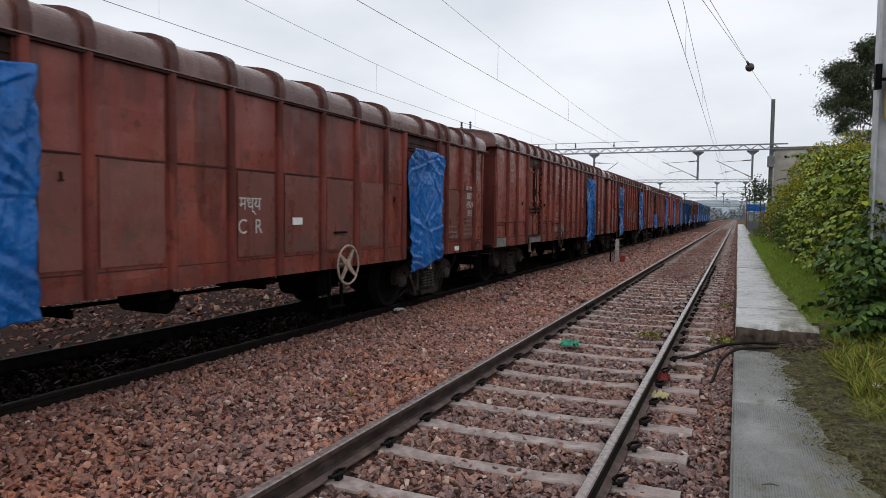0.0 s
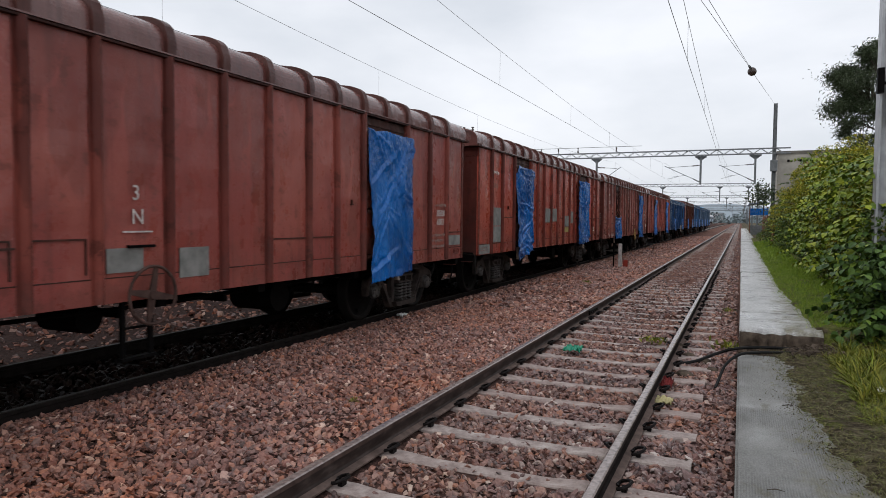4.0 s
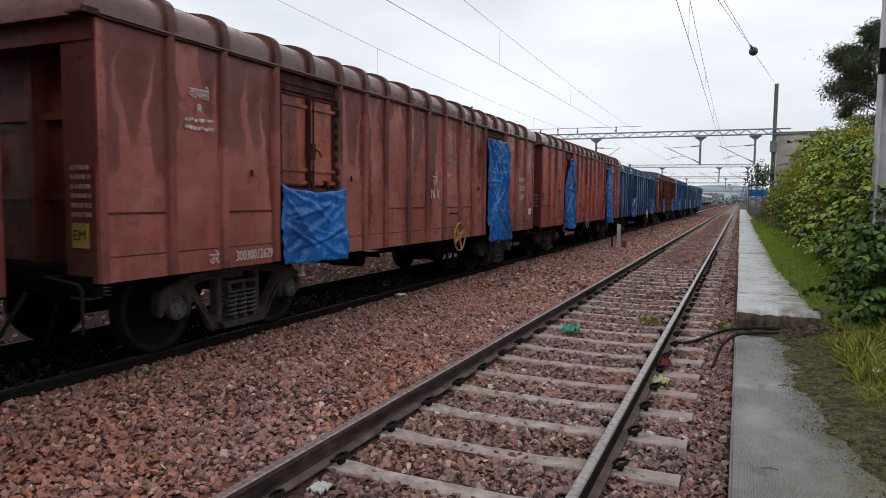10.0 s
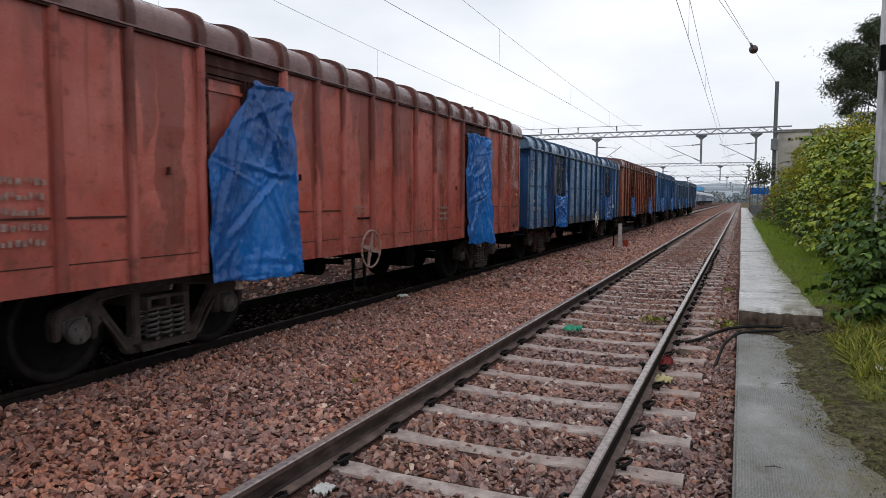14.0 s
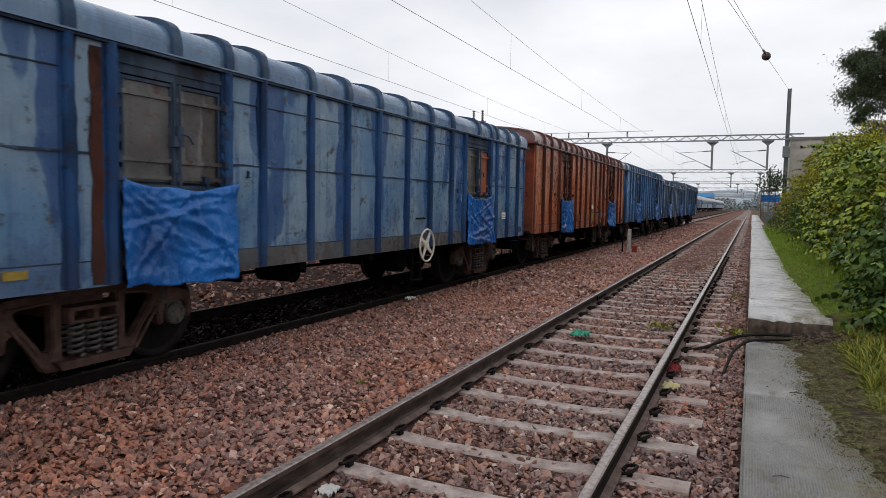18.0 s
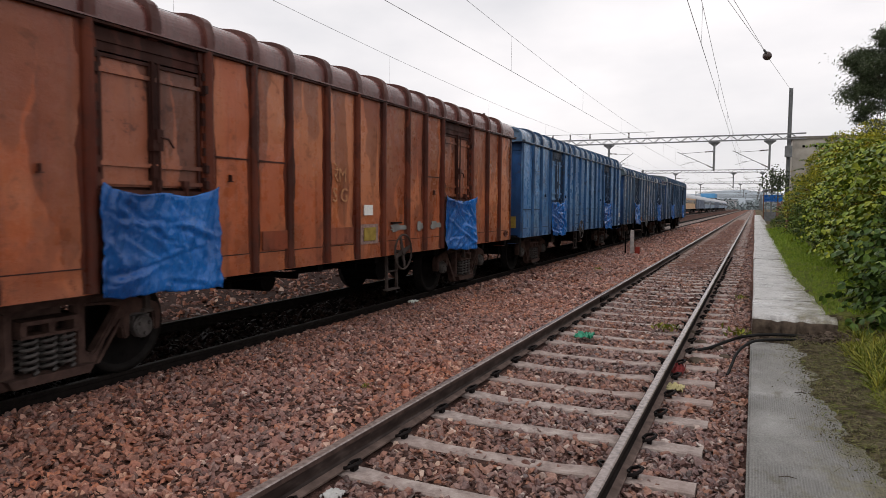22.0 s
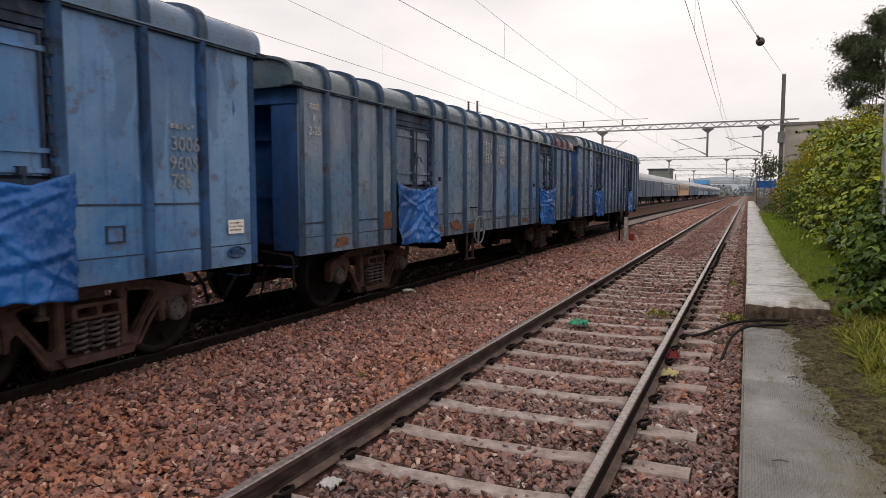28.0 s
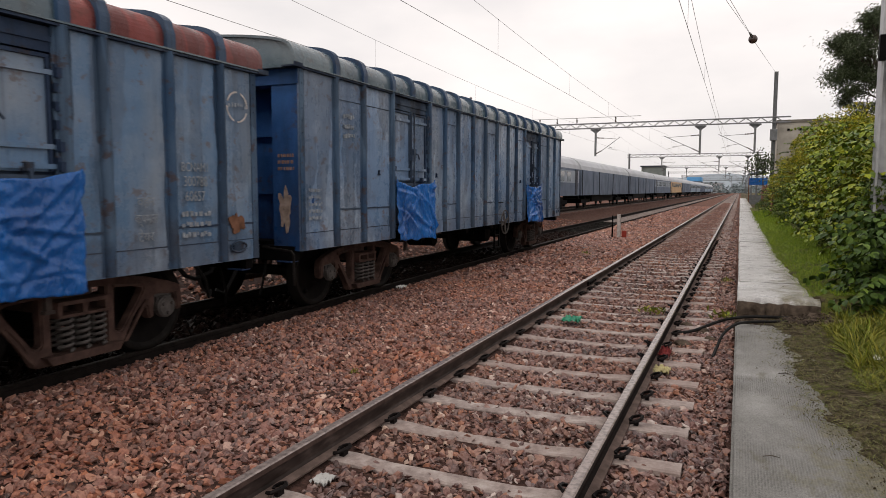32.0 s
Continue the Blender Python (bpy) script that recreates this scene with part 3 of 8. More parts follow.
def stones(name, n, x0, x1, y0, y1, smin, smax, seed, lift=0.0, label="", clear=False, material=None):
    """Crushed stone: many small uneven lumps in one mesh."""
    rng = np.random.default_rng(seed)
    # a lower ring of five corners, an upper ring of four and a crown corner; the buried underside stays open
    low = [(math.cos(k * math.tau / 5), math.sin(k * math.tau / 5), -0.45) for k in range(5)]
    high = [(0.74 * math.cos(k * math.tau / 4 + 0.5), 0.74 * math.sin(k * math.tau / 4 + 0.5), 0.62) for k in range(4)]
    base = np.array(low + high + [(0.1, 0.05, 0.92)])
    faces = np.array([(0, 1, 5), (1, 6, 5), (1, 2, 6), (2, 7, 6), (2, 3, 7), (3, 8, 7), (3, 4, 8), (4, 0, 8), (0, 5, 8), (5, 6, 9), (6, 7, 9), (7, 8, 9), (8, 5, 9)])
    x, y = rng.uniform(x0, x1, n), rng.uniform(y0, y1, n)
    keep = (x > -1.62 * y - 2.2) | (y < 1.5)
    if clear:
        off = (y - 2.49 + 0.3535) % 0.707 - 0.3535
        keep &= (np.abs(off) > 0.10) | (rng.uniform(0, 1, n) < 0.09) | (x > -0.27)
    x, y = x[keep], y[keep]
    n = len(x)
    table_x = np.linspace(-16, 2, 721)
    z = np.interp(x, table_x, [ground_z(v) for v in table_x]) + rng.uniform(-0.045, 0.024, n) + lift
    size = (smin + (smax - smin) * rng.uniform(0, 1, n) ** 1.5)[:, None] * rng.uniform(0.6, 1.3, (n, 3)) * np.array([1.0, 1.0, 0.74])
    v = (base[None] + rng.uniform(-0.33, 0.33, (n, 10, 3))) * size[:, None, :]
    turn, tip, lean = rng.uniform(0, math.tau, n), rng.normal(0, 0.38, n), rng.normal(0, 0.38, n)
    ct, st, cx, sx, cy, sy = np.cos(turn), np.sin(turn), np.cos(tip), np.sin(tip), np.cos(lean), np.sin(lean)
    rot = np.stack([ct * cy + st * sx * sy, -st * cx, ct * sy - st * sx * cy, st * cy - ct * sx * sy, ct * cx, st * sy + ct * sx * cy, -cx * sy, sx, cx * cy], 1).reshape(n, 3, 3)
    v = np.einsum("nij,nkj->nki", rot, v) + np.stack([x, y, z], 1)[:, None, :]
    f = (faces[None] + 10 * np.arange(n)[:, None, None]).reshape(-1, 3)
    me = bpy.data.meshes.new(name)
    me.vertices.add(n * 10)
    me.vertices.foreach_set("co", v.astype(np.float32).ravel())
    me.loops.add(len(f) * 3)
    me.loops.foreach_set("vertex_index", f.astype(np.int32).ravel())
    me.polygons.add(len(f))
    me.polygons.foreach_set("loop_start", np.arange(0, len(f) * 3, 3, dtype=np.int32))
    me.update(calc_edges=True)
    me.polygons.foreach_set("use_smooth", [False] * len(me.polygons))
    return tagged(link_mesh(name, me, material or STONE), label or "loose reddish-brown crushed stone ballast", "ballast", kind="stuff")


build_ground()

# ---- tracks ----
RAIL_SHAPE = ((0.0, 0.172), (0.026, 0.172), (0.035, 0.165), (0.036, 0.135), (0.012, 0.122), (0.0095, 0.045), (0.022, 0.028), (0.075, 0.012), (0.075, 0.0))


def rail_outline(x, top):
    half = [(a, b) for a, b in RAIL_SHAPE[1:]]
    return [(x + a, top - 0.172 + b) for a, b in half[::-1]] + [(x - a, top - 0.172 + b) for a, b in half]


def rail(parent, x, top, y0, y1, head=RAIL_TOP, side=RAIL_SIDE):
    bm = sweep(bmesh.new(), rail_outline(x, top), y0, y1)
    ob = part("rail", bm, RAIL_GRIMY if RAIL_BLACK in (head, side) else RAIL, parent, "rusty flat-bottom steel rail with a worn bright head")
    ob.data.materials.append(head)
    if head == RAIL_TOP:
        ob.data.materials.append(side)
        ob.data.materials.append(RAIL_FOOT)
    for p in ob.data.polygons:
        if p.normal.z > 0.5 and p.center.z > top - 0.02:
            p.material_index = 1
        elif head == RAIL_TOP and p.center.z > top - 0.05:
            p.material_index = 2
        elif head == RAIL_TOP and p.center.z < top - 0.14:
            p.material_index = 3
    return ob


def sleeper_shape():
    """Prestressed concrete sleeper: raised rail seats, a waist in the middle, bevelled top edges."""
    bm = bmesh.new()
    prev = None
    for x, w, h in ((-1.375, 0.092, 0.0), (-1.1, 0.092, 0.0), (-0.7, 0.090, 0.0), (-0.45, 0.080, -0.018), (0.45, 0.080, -0.018), (0.7, 0.090, 0.0), (1.1, 0.092, 0.0), (1.375, 0.092, 0.0)):
        ring = [bm.verts.new((x, y, z)) for y, z in ((-w - 0.025, -0.2), (-w, h - 0.012), (-w + 0.014, h), (w - 0.014, h), (w, h - 0.012), (w + 0.025, -0.2))]
        if prev:
            for i in range(6):
                bm.faces.new((prev[i], prev[(i + 1) % 6], ring[(i + 1) % 6], ring[i]))
        else:
            bm.faces.new(ring)
        prev = ring
    bm.faces.new(prev[::-1])
    bmesh.ops.recalc_face_normals(bm, faces=bm.faces)
    me = bpy.data.meshes.new("sleeper")
    bm.to_mesh(me)
    return me


def clip_shape():
    """A looped spring clip with its shoulder."""
    bm = bmesh.new()
    pts = [(0.06, -0.05, 0.02), (0.10, -0.055, 0.03), (0.14, -0.03, 0.045), (0.15, 0.01, 0.05), (0.12, 0.04, 0.045), (0.07, 0.045, 0.03), (0.05, 0.02, 0.02), (0.06, 0.0, 0.018)]
    tube(bm, [(x, 1.2 * y, 1.25 * z) for x, y, z in pts], 0.0135, 5)
    box(bm, 0.085, 0.12, -0.03, 0.03, -0.01, 0.028)
    me = bpy.data.meshes.new("rail_clip")
    bm.to_mesh(me)
    return me


def track(name, x, top, y0, y1, first, pitch, count, label, clips=0, concrete=SLEEPER):
    t = tagged(new(name), label, "railway track", kind="structure")
    for s in (-1, 1):
        rail(t, x + s * GAUGE, top, y0, y1, RAIL_TOP if concrete == SLEEPER else RAIL_BLACK, RAIL_BLACK if s > 0 else RAIL_SIDE)
    me, cm = sleeper_shape(), clip_shape()
    rnd = random.Random(int(x * 10))
    for i in range(count):
        o = link_mesh("sleeper", me, concrete, t)
        o.matrix_basis = pose(x + rnd.uniform(-0.02, 0.02), first + i * pitch + rnd.uniform(-0.025, 0.025), top - 0.18 + rnd.uniform(-0.008, 0.004), 0, 0, rnd.uniform(-0.6, 0.6))
        if i < clips:
            for s in (-1, 1):
                for turn in (0, 180):
                    c = link_mesh("rail_clip", cm, CLIP, o)
                    c.matrix_basis = pose(s * GAUGE, 0, 0.004, 0, 0, turn)
    far = bmesh.new()
    y = first + count * pitch
    while y < min(y1, 420):
        box(far, x - 1.37, x + 1.37, y - 0.1, y + 0.1, top - 0.3, top - 0.18)
        y += pitch
    tagged(part("distant_sleepers", far, SLEEPER, t, "far concrete sleepers"), kind="stuff")
    return t


track("near_track", TRACK_X, RAIL_Z, -25, 900, 2.49 - 36 * 0.707, 0.707, 186, "empty broad-gauge track on concrete sleepers in stone ballast", 70)
# Rails and sleepers of this track carry the train's shade in their colour.
track("train_track", TRAIN_X, TRAIN_Z, -80, 900, 2.3 - 60 * 0.66, 0.66, 120, "broad-gauge track under the goods train", 0, SLEEPER_OILY_SHADED)
track("third_track", THIRD_X, THIRD_Z, -60, 900, 8 - 50 * 0.66, 0.66, 90, "broad-gauge track under the standing coaches")


# ---- goods wagons ----
WIDE, LOW, EAVE = 1.60, 0.93, 3.25
RIBS = (0.82, 1.56, 2.45, 3.85, 4.55, 5.2, 6.0, 6.75, 7.5, 8.3, 8.95, 9.65, 11.05, 11.94, 12.68)
LONG_RIBS = (0.58, 1.28, 2.0, 2.41, 3.85, 4.42, 5.35, 6.2, 7.05, 7.98, 8.85, 9.75, 10.38, 11.8, 12.18, 12.92, 13.62)
ROOF_EDGE = ((1.615, 3.27), (1.615, 3.40), (1.575, 3.50), (1.47, 3.575), (1.25, 3.63), (0.85, 3.685), (0.4, 3.725), (0.0, 3.74))


def smooth_curve(pts, steps):
    """Points along a Catmull-Rom curve through pts."""
    out = []
    for i in range(len(pts) - 1):
        p = [pts[max(0, min(len(pts) - 1, i + k))] for k in (-1, 0, 1, 2)]
        for s in range(steps):
            t = s / steps
            out.append(tuple(0.5 * (2 * p[1][k] + (p[2][k] - p[0][k]) * t + (2 * p[0][k] - 5 * p[1][k] + 4 * p[2][k] - p[3][k]) * t * t + (3 * p[1][k] - p[0][k] - 3 * p[2][k] + p[3][k]) * t ** 3) for k in (0, 1)))
    return out + [pts[-1]]


ROOF_EDGE = smooth_curve(ROOF_EDGE, 3)


def roof_line(grow=0.0, drop=0.0):
    right = [(x + grow * (0.9 if x > 1.3 else 0.3 * x), z - drop + grow * (0.1 if x > 1.58 else 0.75)) for x, z in ROOF_EDGE]
    return right + [(-x, z) for x, z in right[::-1][1:]]


def roof_slice(y0, y1, grow, thick, drop=0.0):
    outer = roof_line(grow, drop)
    inner = [(x * (1 - thick / 1.7), z - thick) for x, z in outer]
    return sweep(bmesh.new(), outer + inner[::-1], y0, y1)


def dented(y0, y1, z0, z1, x, seed, amount=0.012, back=0.03):
    """A sheet with soft dents, closed at its edges."""
    ny, nz = max(3, int((y1 - y0) / 0.14)), max(3, int((z1 - z0) / 0.2))
    bm = bmesh.new()
    g = []
    for i in range(nz + 1):
        row = []
        for j in range(ny + 1):
            y, z = y0 + (y1 - y0) * j / ny, z0 + (z1 - z0) * i / nz
            edge = min(1.0, 4 * min(i / nz, 1 - i / nz, j / ny, 1 - j / ny))
            d = amount * edge * (noise.noise((y * 1.5 + seed * 3.7, z * 1.3, seed)) + 0.5 * noise.noise((y * 4, z * 3, seed + 5.0)))
            row.append(bm.verts.new((x + d, y, z)))
        g.append(row)
    for a, b in zip(g, g[1:]):
        for j in range(ny):
            bm.faces.new((a[j], a[j + 1], b[j + 1], b[j]))
    rim = g[0][:] + [r[-1] for r in g[1:]] + g[-1][-2::-1] + [r[0] for r in g[-2:0:-1]]
    low = [bm.verts.new((x - back, v.co.y, v.co.z)) for v in rim]
    for i in range(len(rim)):
        j = (i + 1) % len(rim)
        bm.faces.new((rim[j], rim[i], low[i], low[j]))
    bm.faces.new(low[::-1])
    return bm


def tarpaulin(parent, y0, y1, z0, z1, style, seed):
    """A plastic sheet tied over a doorway: taut and slack fields, long folds from its ties, bands of fine crumples."""
    rng = np.random.default_rng(seed)
    nu, nv = (62, 112) if style != "half" else (62, 50)
    off = seed * 11.3
    u, v = np.meshgrid(np.linspace(0, 1, nu + 1), np.linspace(0, 1, nv + 1))

    def wave(a, fa, b, fb, k):
        return np.array([noise.noise((p * fa, q * fb, k)) for p, q in zip(a.ravel(), b.ravel())]).reshape(a.shape)

    def ridge(a, fa, b, fb, k):
        return 0.35 - np.abs(wave(a, fa, b, fb, k))

    edge = np.linspace(0, 1, nv + 1)
    wob = lambda k: np.array([0.05 * noise.noise((q * 3, off, k)) + 0.022 * noise.noise((q * 14, off, k + 2)) for q in edge])[:, None]
    left, right = y0 + wob(0.0), y1 + wob(4.0)
    e = edge[:, None]
    wide = y1 - y0
    tail, head_cut = 0.05, 0.0
    if style == "full":
        left, right = left + 0.10 * np.exp(-((e - 0.35) / 0.3) ** 2) * wide, right - 0.04 * (1 - e)
        tail = -0.10
    if style == "waist":
        left = left + 0.14 * np.maximum(0.0, 0.62 - np.abs(e - 0.1)) * wide + np.maximum(0.0, e - 0.9) * 1.6 * wide
        right = right - 0.05 * (1 - e) + np.where((e > 0.90) & (e < 0.965), 0.10, 0.0)
        tail, head_cut = -0.20, 0.05
    if style == "torn":
        left = left + np.maximum(0.0, e - 0.58) / 0.42 * 0.55 * wide
        right = right + 0.14 * (1 - e)
    if style == "wide":
        left = left - 0.30 + 0.08 * (1 - e)
        right = right + np.where((e > 0.88) & (e < 0.97), 0.07, 0.0)
        tail = -0.03
    if style == "flap":
        right = right + 0.20 * (1 - e) + np.where((e > 0.80) & (e < 0.9), 0.12, 0.0) - 0.22 * np.maximum(0, e - 0.9) / 0.1
        left = left + 0.05 * (1 - e)
    y = left + (right - left) * u
    hem = np.array([0.045 * noise.noise((q * 4, off, 2.0)) + 0.02 * noise.noise((q * 17, off, 8.0)) for q in u[0]])[None]
    head = np.array([0.045 * noise.noise((q * 4, off, 3.0)) for q in u[0]])[None]
    low = z0 + hem - tail * (u - 0.5)
    top = z1 + head - (0.10 * np.sin(u * math.pi) ** 0.5 - 0.09 if style == "half" else 0.02 + head_cut * u)
    z = low + (top - low) * v
    d = 0.05 + 0.03 * wave(y, 1.3, z, 0.9, off) + 0.012 * wave(y, 3.1, z, 2.2, off + 5)
    wy, wz = y + 0.05 * wave(y, 2.0, z, 2.0, off + 9), z + 0.05 * wave(y, 2.0, z, 2.0, off + 12)
    ties = [(y0, z1), (y1, z1), (0.5 * (y0 + y1), z1), (y1, 0.5 * (z0 + z1)), (y0, 0.55 * (z0 + z1)), (y1, z0 + 0.1), (y0, z0 + 0.1)]
    for k in range(34 if style != "half" else 22):
        if rng.random() < 0.75:
            ay, az = ties[rng.integers(0, len(ties))]
            ay, az = ay + rng.normal() * 0.05, az + rng.normal() * 0.05
        else:
            ay, az = rng.uniform(y0, y1), rng.uniform(z0, z1)
        ty, tz = rng.uniform(y0, y1), rng.uniform(z0, z1)
        long = math.hypot(ty - ay, tz - az) + 0.05
        fy, fz = (ty - ay) / long, (tz - az) / long
        s = ((wy - ay) * fy + (wz - az) * fz) / long
        q = (wz - az) * fy - (wy - ay) * fz
        w = rng.uniform(0.014, 0.036)
        fade = np.clip(s * 6, 0, 1) * np.clip((1.1 - s) * 2.2, 0, 1)
        d += rng.uniform(0.5, 1.15) * w * fade * (np.exp(-np.abs(q) / w) - 0.6 * np.exp(-((q - 1.8 * w) / w) ** 2))
    # crumpled bands: near the head, near the hem, and in patches
    patch = np.clip(1.6 * wave(y, 1.6, z, 1.9, off + 50) + 0.35, 0, 1)
    band = np.clip(patch + np.exp(-((v - 0.06) / 0.09) ** 2) + 0.8 * np.exp(-((v - 0.95) / 0.06) ** 2), 0, 1.2)
    if style in ("wide", "waist"):
        along, tilt = y, z + 0.25 * (y - y0) + 0.03 * wave(y, 3.0, z, 3.0, off + 61)
    else:
        along, tilt = z, y + (0.12 if seed % 2 else -0.10) * (z - z0) + 0.03 * wave(y, 3.0, z, 3.0, off + 61)
    d += band * (0.055 * ridge(along, 1.6, tilt, 7.0, off + 52) + 0.022 * ridge(along, 4.0, tilt, 19.0, off + 55)) + (0.3 + 0.7 * band) * 0.02 * ridge(y, 6.0, z, 7.0, off + 58)
    d += 0.05 * (1 - v) ** 2 * (0.5 + wave(u, 5.0, v, 0.5, off + 30))
    x = WIDE + 0.035 + np.maximum(d, 0.02 + 0.2 * (d - 0.02))
    x = np.maximum(x, WIDE + 0.072 + 0.012 * wave(y, 5.0, z, 4.0, off + 41))
    front = np.stack([x, y, z], -1).reshape(-1, 3)
    n = (nu + 1) * (nv + 1)
    faces = []
    for i in range(nv):
        for j in range(nu):
            a = i * (nu + 1) + j
            faces.append((a, a + 1, a + nu + 2, a + nu + 1))
    rim = [j for j in range(nu)] + [i * (nu + 1) + nu for i in range(nv)] + [nv * (nu + 1) + nu - j for j in range(nu)] + [(nv - i) * (nu + 1) for i in range(nv)]
    faces += [(rim[(k + 1) % len(rim)], rim[k], n + k, n + (k + 1) % len(rim)) for k in range(len(rim))]
    me = bpy.data.meshes.new("tarpaulin")
    me.from_pydata(np.concatenate([front, front[rim] - np.array([0.012, 0, 0])]).tolist(), [], faces)
    return link_mesh("tarpaulin", me, TARPS[seed % 4], parent, "creased blue plastic tarpaulin tied over the door", True)


def bogie_shapes():
    """Meshes of the cast bogie, about its own middle, with the rail head at zero."""
    ms = {}

    def keep(name, bm):
        me = bpy.data.meshes.new(name)
        bmesh.ops.recalc_face_normals(bm, faces=bm.faces)
        bm.to_mesh(me)
        bm.free()
        ms[name] = me
        return me

    half = ((0.40, 0.885), (0.78, 0.83), (1.06, 0.755), (1.22, 0.70), (1.25, 0.60), (1.235, 0.43), (1.165, 0.43), (1.15, 0.615), (0.875, 0.635), (0.862, 0.40), (0.795, 0.39), (0.775, 0.52), (0.70, 0.545), (0.60, 0.43), (0.44, 0.155))
    holes = [((-0.285, 0.80), (0.285, 0.80), (0.285, 0.255), (-0.285, 0.255))]
    for s in (-1, 1):
        holes.append([(s * p, q) for p, q in ((0.385, 0.775), (0.58, 0.77), (0.735, 0.72), (0.70, 0.655), (0.46, 0.33), (0.40, 0.33), (0.38, 0.37))])
    bm = bmesh.new()
    edges = []
    for loop in [list(half) + [(-p, q) for p, q in half[::-1]]] + holes:
        vs = [bm.verts.new((1.075, p, q)) for p, q in loop]
        edges += [bm.edges.new((vs[k - 1], vs[k])) for k in range(len(vs))]
    flat = bmesh.ops.triangle_fill(bm, use_beauty=True, use_dissolve=False, edges=edges)
    faces = [g for g in flat["geom"] if isinstance(g, bmesh.types.BMFace)]
    out = bmesh.ops.extrude_face_region(bm, geom=faces)
    bmesh.ops.translate(bm, verts=[g for g in out["geom"] if isinstance(g, bmesh.types.BMVert)], vec=(0.115, 0, 0))
    bmesh.ops.recalc_face_normals(bm, faces=bm.faces)
    bmesh.ops.bevel(bm, geom=[k for k in bm.edges if len(k.link_faces) == 2 and k.calc_face_angle(0) > 0.9], offset=0.014, segments=2, affect="EDGES")
    prism(bm, ((-0.40, 0.252), (0.40, 0.252), (0.35, 0.175), (-0.35, 0.175)), 1.03, 1.28)
    for s in (-1, 1):
        prism(bm, [(s * p, q) for p, q in ((0.36, 0.80), (0.80, 0.765), (0.80, 0.745), (0.36, 0.775))], 1.19, 1.215)
        prism(bm, [(s * p, q) for p, q in ((0.74, 0.60), (0.78, 0.60), (0.50, 0.22), (0.46, 0.22))], 1.19, 1.21)
    keep("side_frame", bm)
    bm = boxes((-1.05, 1.05, -0.24, 0.24, 0.60, 0.86))
    for s in (-1, 1):
        box(bm, s * 1.15 - 0.12, s * 1.15 + 0.12, -0.27, 0.27, 0.685, 0.72)
        box(bm, s * 1.15 - 0.12, s * 1.15 + 0.12, -0.27, 0.27, 0.575, 0.60)
        for y in (-0.27, -0.02, 0.22):
            box(bm, s * 1.15 - 0.11, s * 1.15 + 0.11, y, y + 0.05, 0.60, 0.685)
    keep("bogie", bm)
    bm = bmesh.new()
    tube(bm, [(0.062 * math.cos(a), 0.062 * math.sin(a), 0.02 + a / math.tau * 0.054) for a in [k * math.tau / 8 for k in range(45)]], 0.017, 5)
    keep("coil_spring", bm)
    bm = boxes((-0.08, 0.055, -0.13, 0.13, -0.04, 0.14))
    bmesh.ops.bevel(bm, geom=bm.edges[:], offset=0.03, segments=2, affect="EDGES")
    lathe(bm, ((0.03, 0.118), (0.085, 0.115), (0.095, 0.10), (0.105, 0.10), (0.11, 0.03)), 18)
    for k in range(3):
        a = k * math.tau / 3 + 0.5
        lathe(bm, ((0.10, 0.022), (0.128, 0.02)), 6, (0, 0.065 * math.cos(a), 0.065 * math.sin(a)))
    keep("axle_box", bm)
    bm = bmesh.new()
    for s in (-1, 1):
        prof = [(0.80, 0.10), (0.80, 0.40), (0.79, 0.42), (0.79, 0.525), (0.815, 0.53), (0.83, 0.505), (0.935, 0.49), (0.935, 0.43), (0.90, 0.41), (0.86, 0.25), (0.89, 0.14), (0.97, 0.13), (0.97, 0.08)]
        if s < 0:
            prof = [(-x, r) for x, r in prof[::-1]]
        lathe(bm, prof, 36)
        for k in range(2):
            a = k * math.pi + 0.4
            box(bm, s * 0.905 - 0.01, s * 0.905 + 0.01, 0.33 * math.cos(a) - 0.03, 0.33 * math.cos(a) + 0.03, 0.33 * math.sin(a) - 0.03, 0.33 * math.sin(a) + 0.03)
    lathe(bm, ((-1.15, 0.065), (-0.79, 0.08), (0.79, 0.08), (1.15, 0.065)), 12)
    me = keep("wheelset", bm)
    me.materials.append(WHEEL)
    me.materials.append(RIM)
    for p in me.polygons:
        c = p.center
        if abs(c.x) > 0.90 and math.hypot(c.y, c.z) > 0.40 and p.area < 0.02:
            p.material_index = 1
    return ms


BOGIE = bogie_shapes()
ROLLING = []


def bogie(parent, y, casting):
    b = link_mesh("bogie", BOGIE["bogie"], casting, parent, "cast steel three-piece bogie")
    b.matrix_basis = pose(0, y, 0)
    for s in (1, -1):
        f = link_mesh("side_frame", BOGIE["side_frame"], casting, b)
        f.matrix_basis = pose(0, 0, 0, 0, 0, 0 if s > 0 else 180)
        for k, (dy, dx) in enumerate(((-0.17, 0.08), (0.0, 0.08), (0.17, 0.08), (-0.17, -0.06), (0.0, -0.06), (0.17, -0.06))):
            if s < 0 and k > 2:
                break
            c = link_mesh("coil_spring", BOGIE["coil_spring"], SPRING, b, smooth=True)
            c.matrix_basis = pose(s * (1.13 + dx), dy, 0.25)
        for a in (-1, 1):
            c = link_mesh("axle_box", BOGIE["axle_box"], SPRING, b)
            c.matrix_basis = pose(s * 1.13, a, 0.49, 0, 0, 0 if s > 0 else 180)
    for a in (-1, 1):
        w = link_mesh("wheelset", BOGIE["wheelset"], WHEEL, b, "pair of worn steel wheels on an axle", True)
        w.matrix_basis = pose(0, a, 0.49)
        ROLLING.append((w, a))
    return b


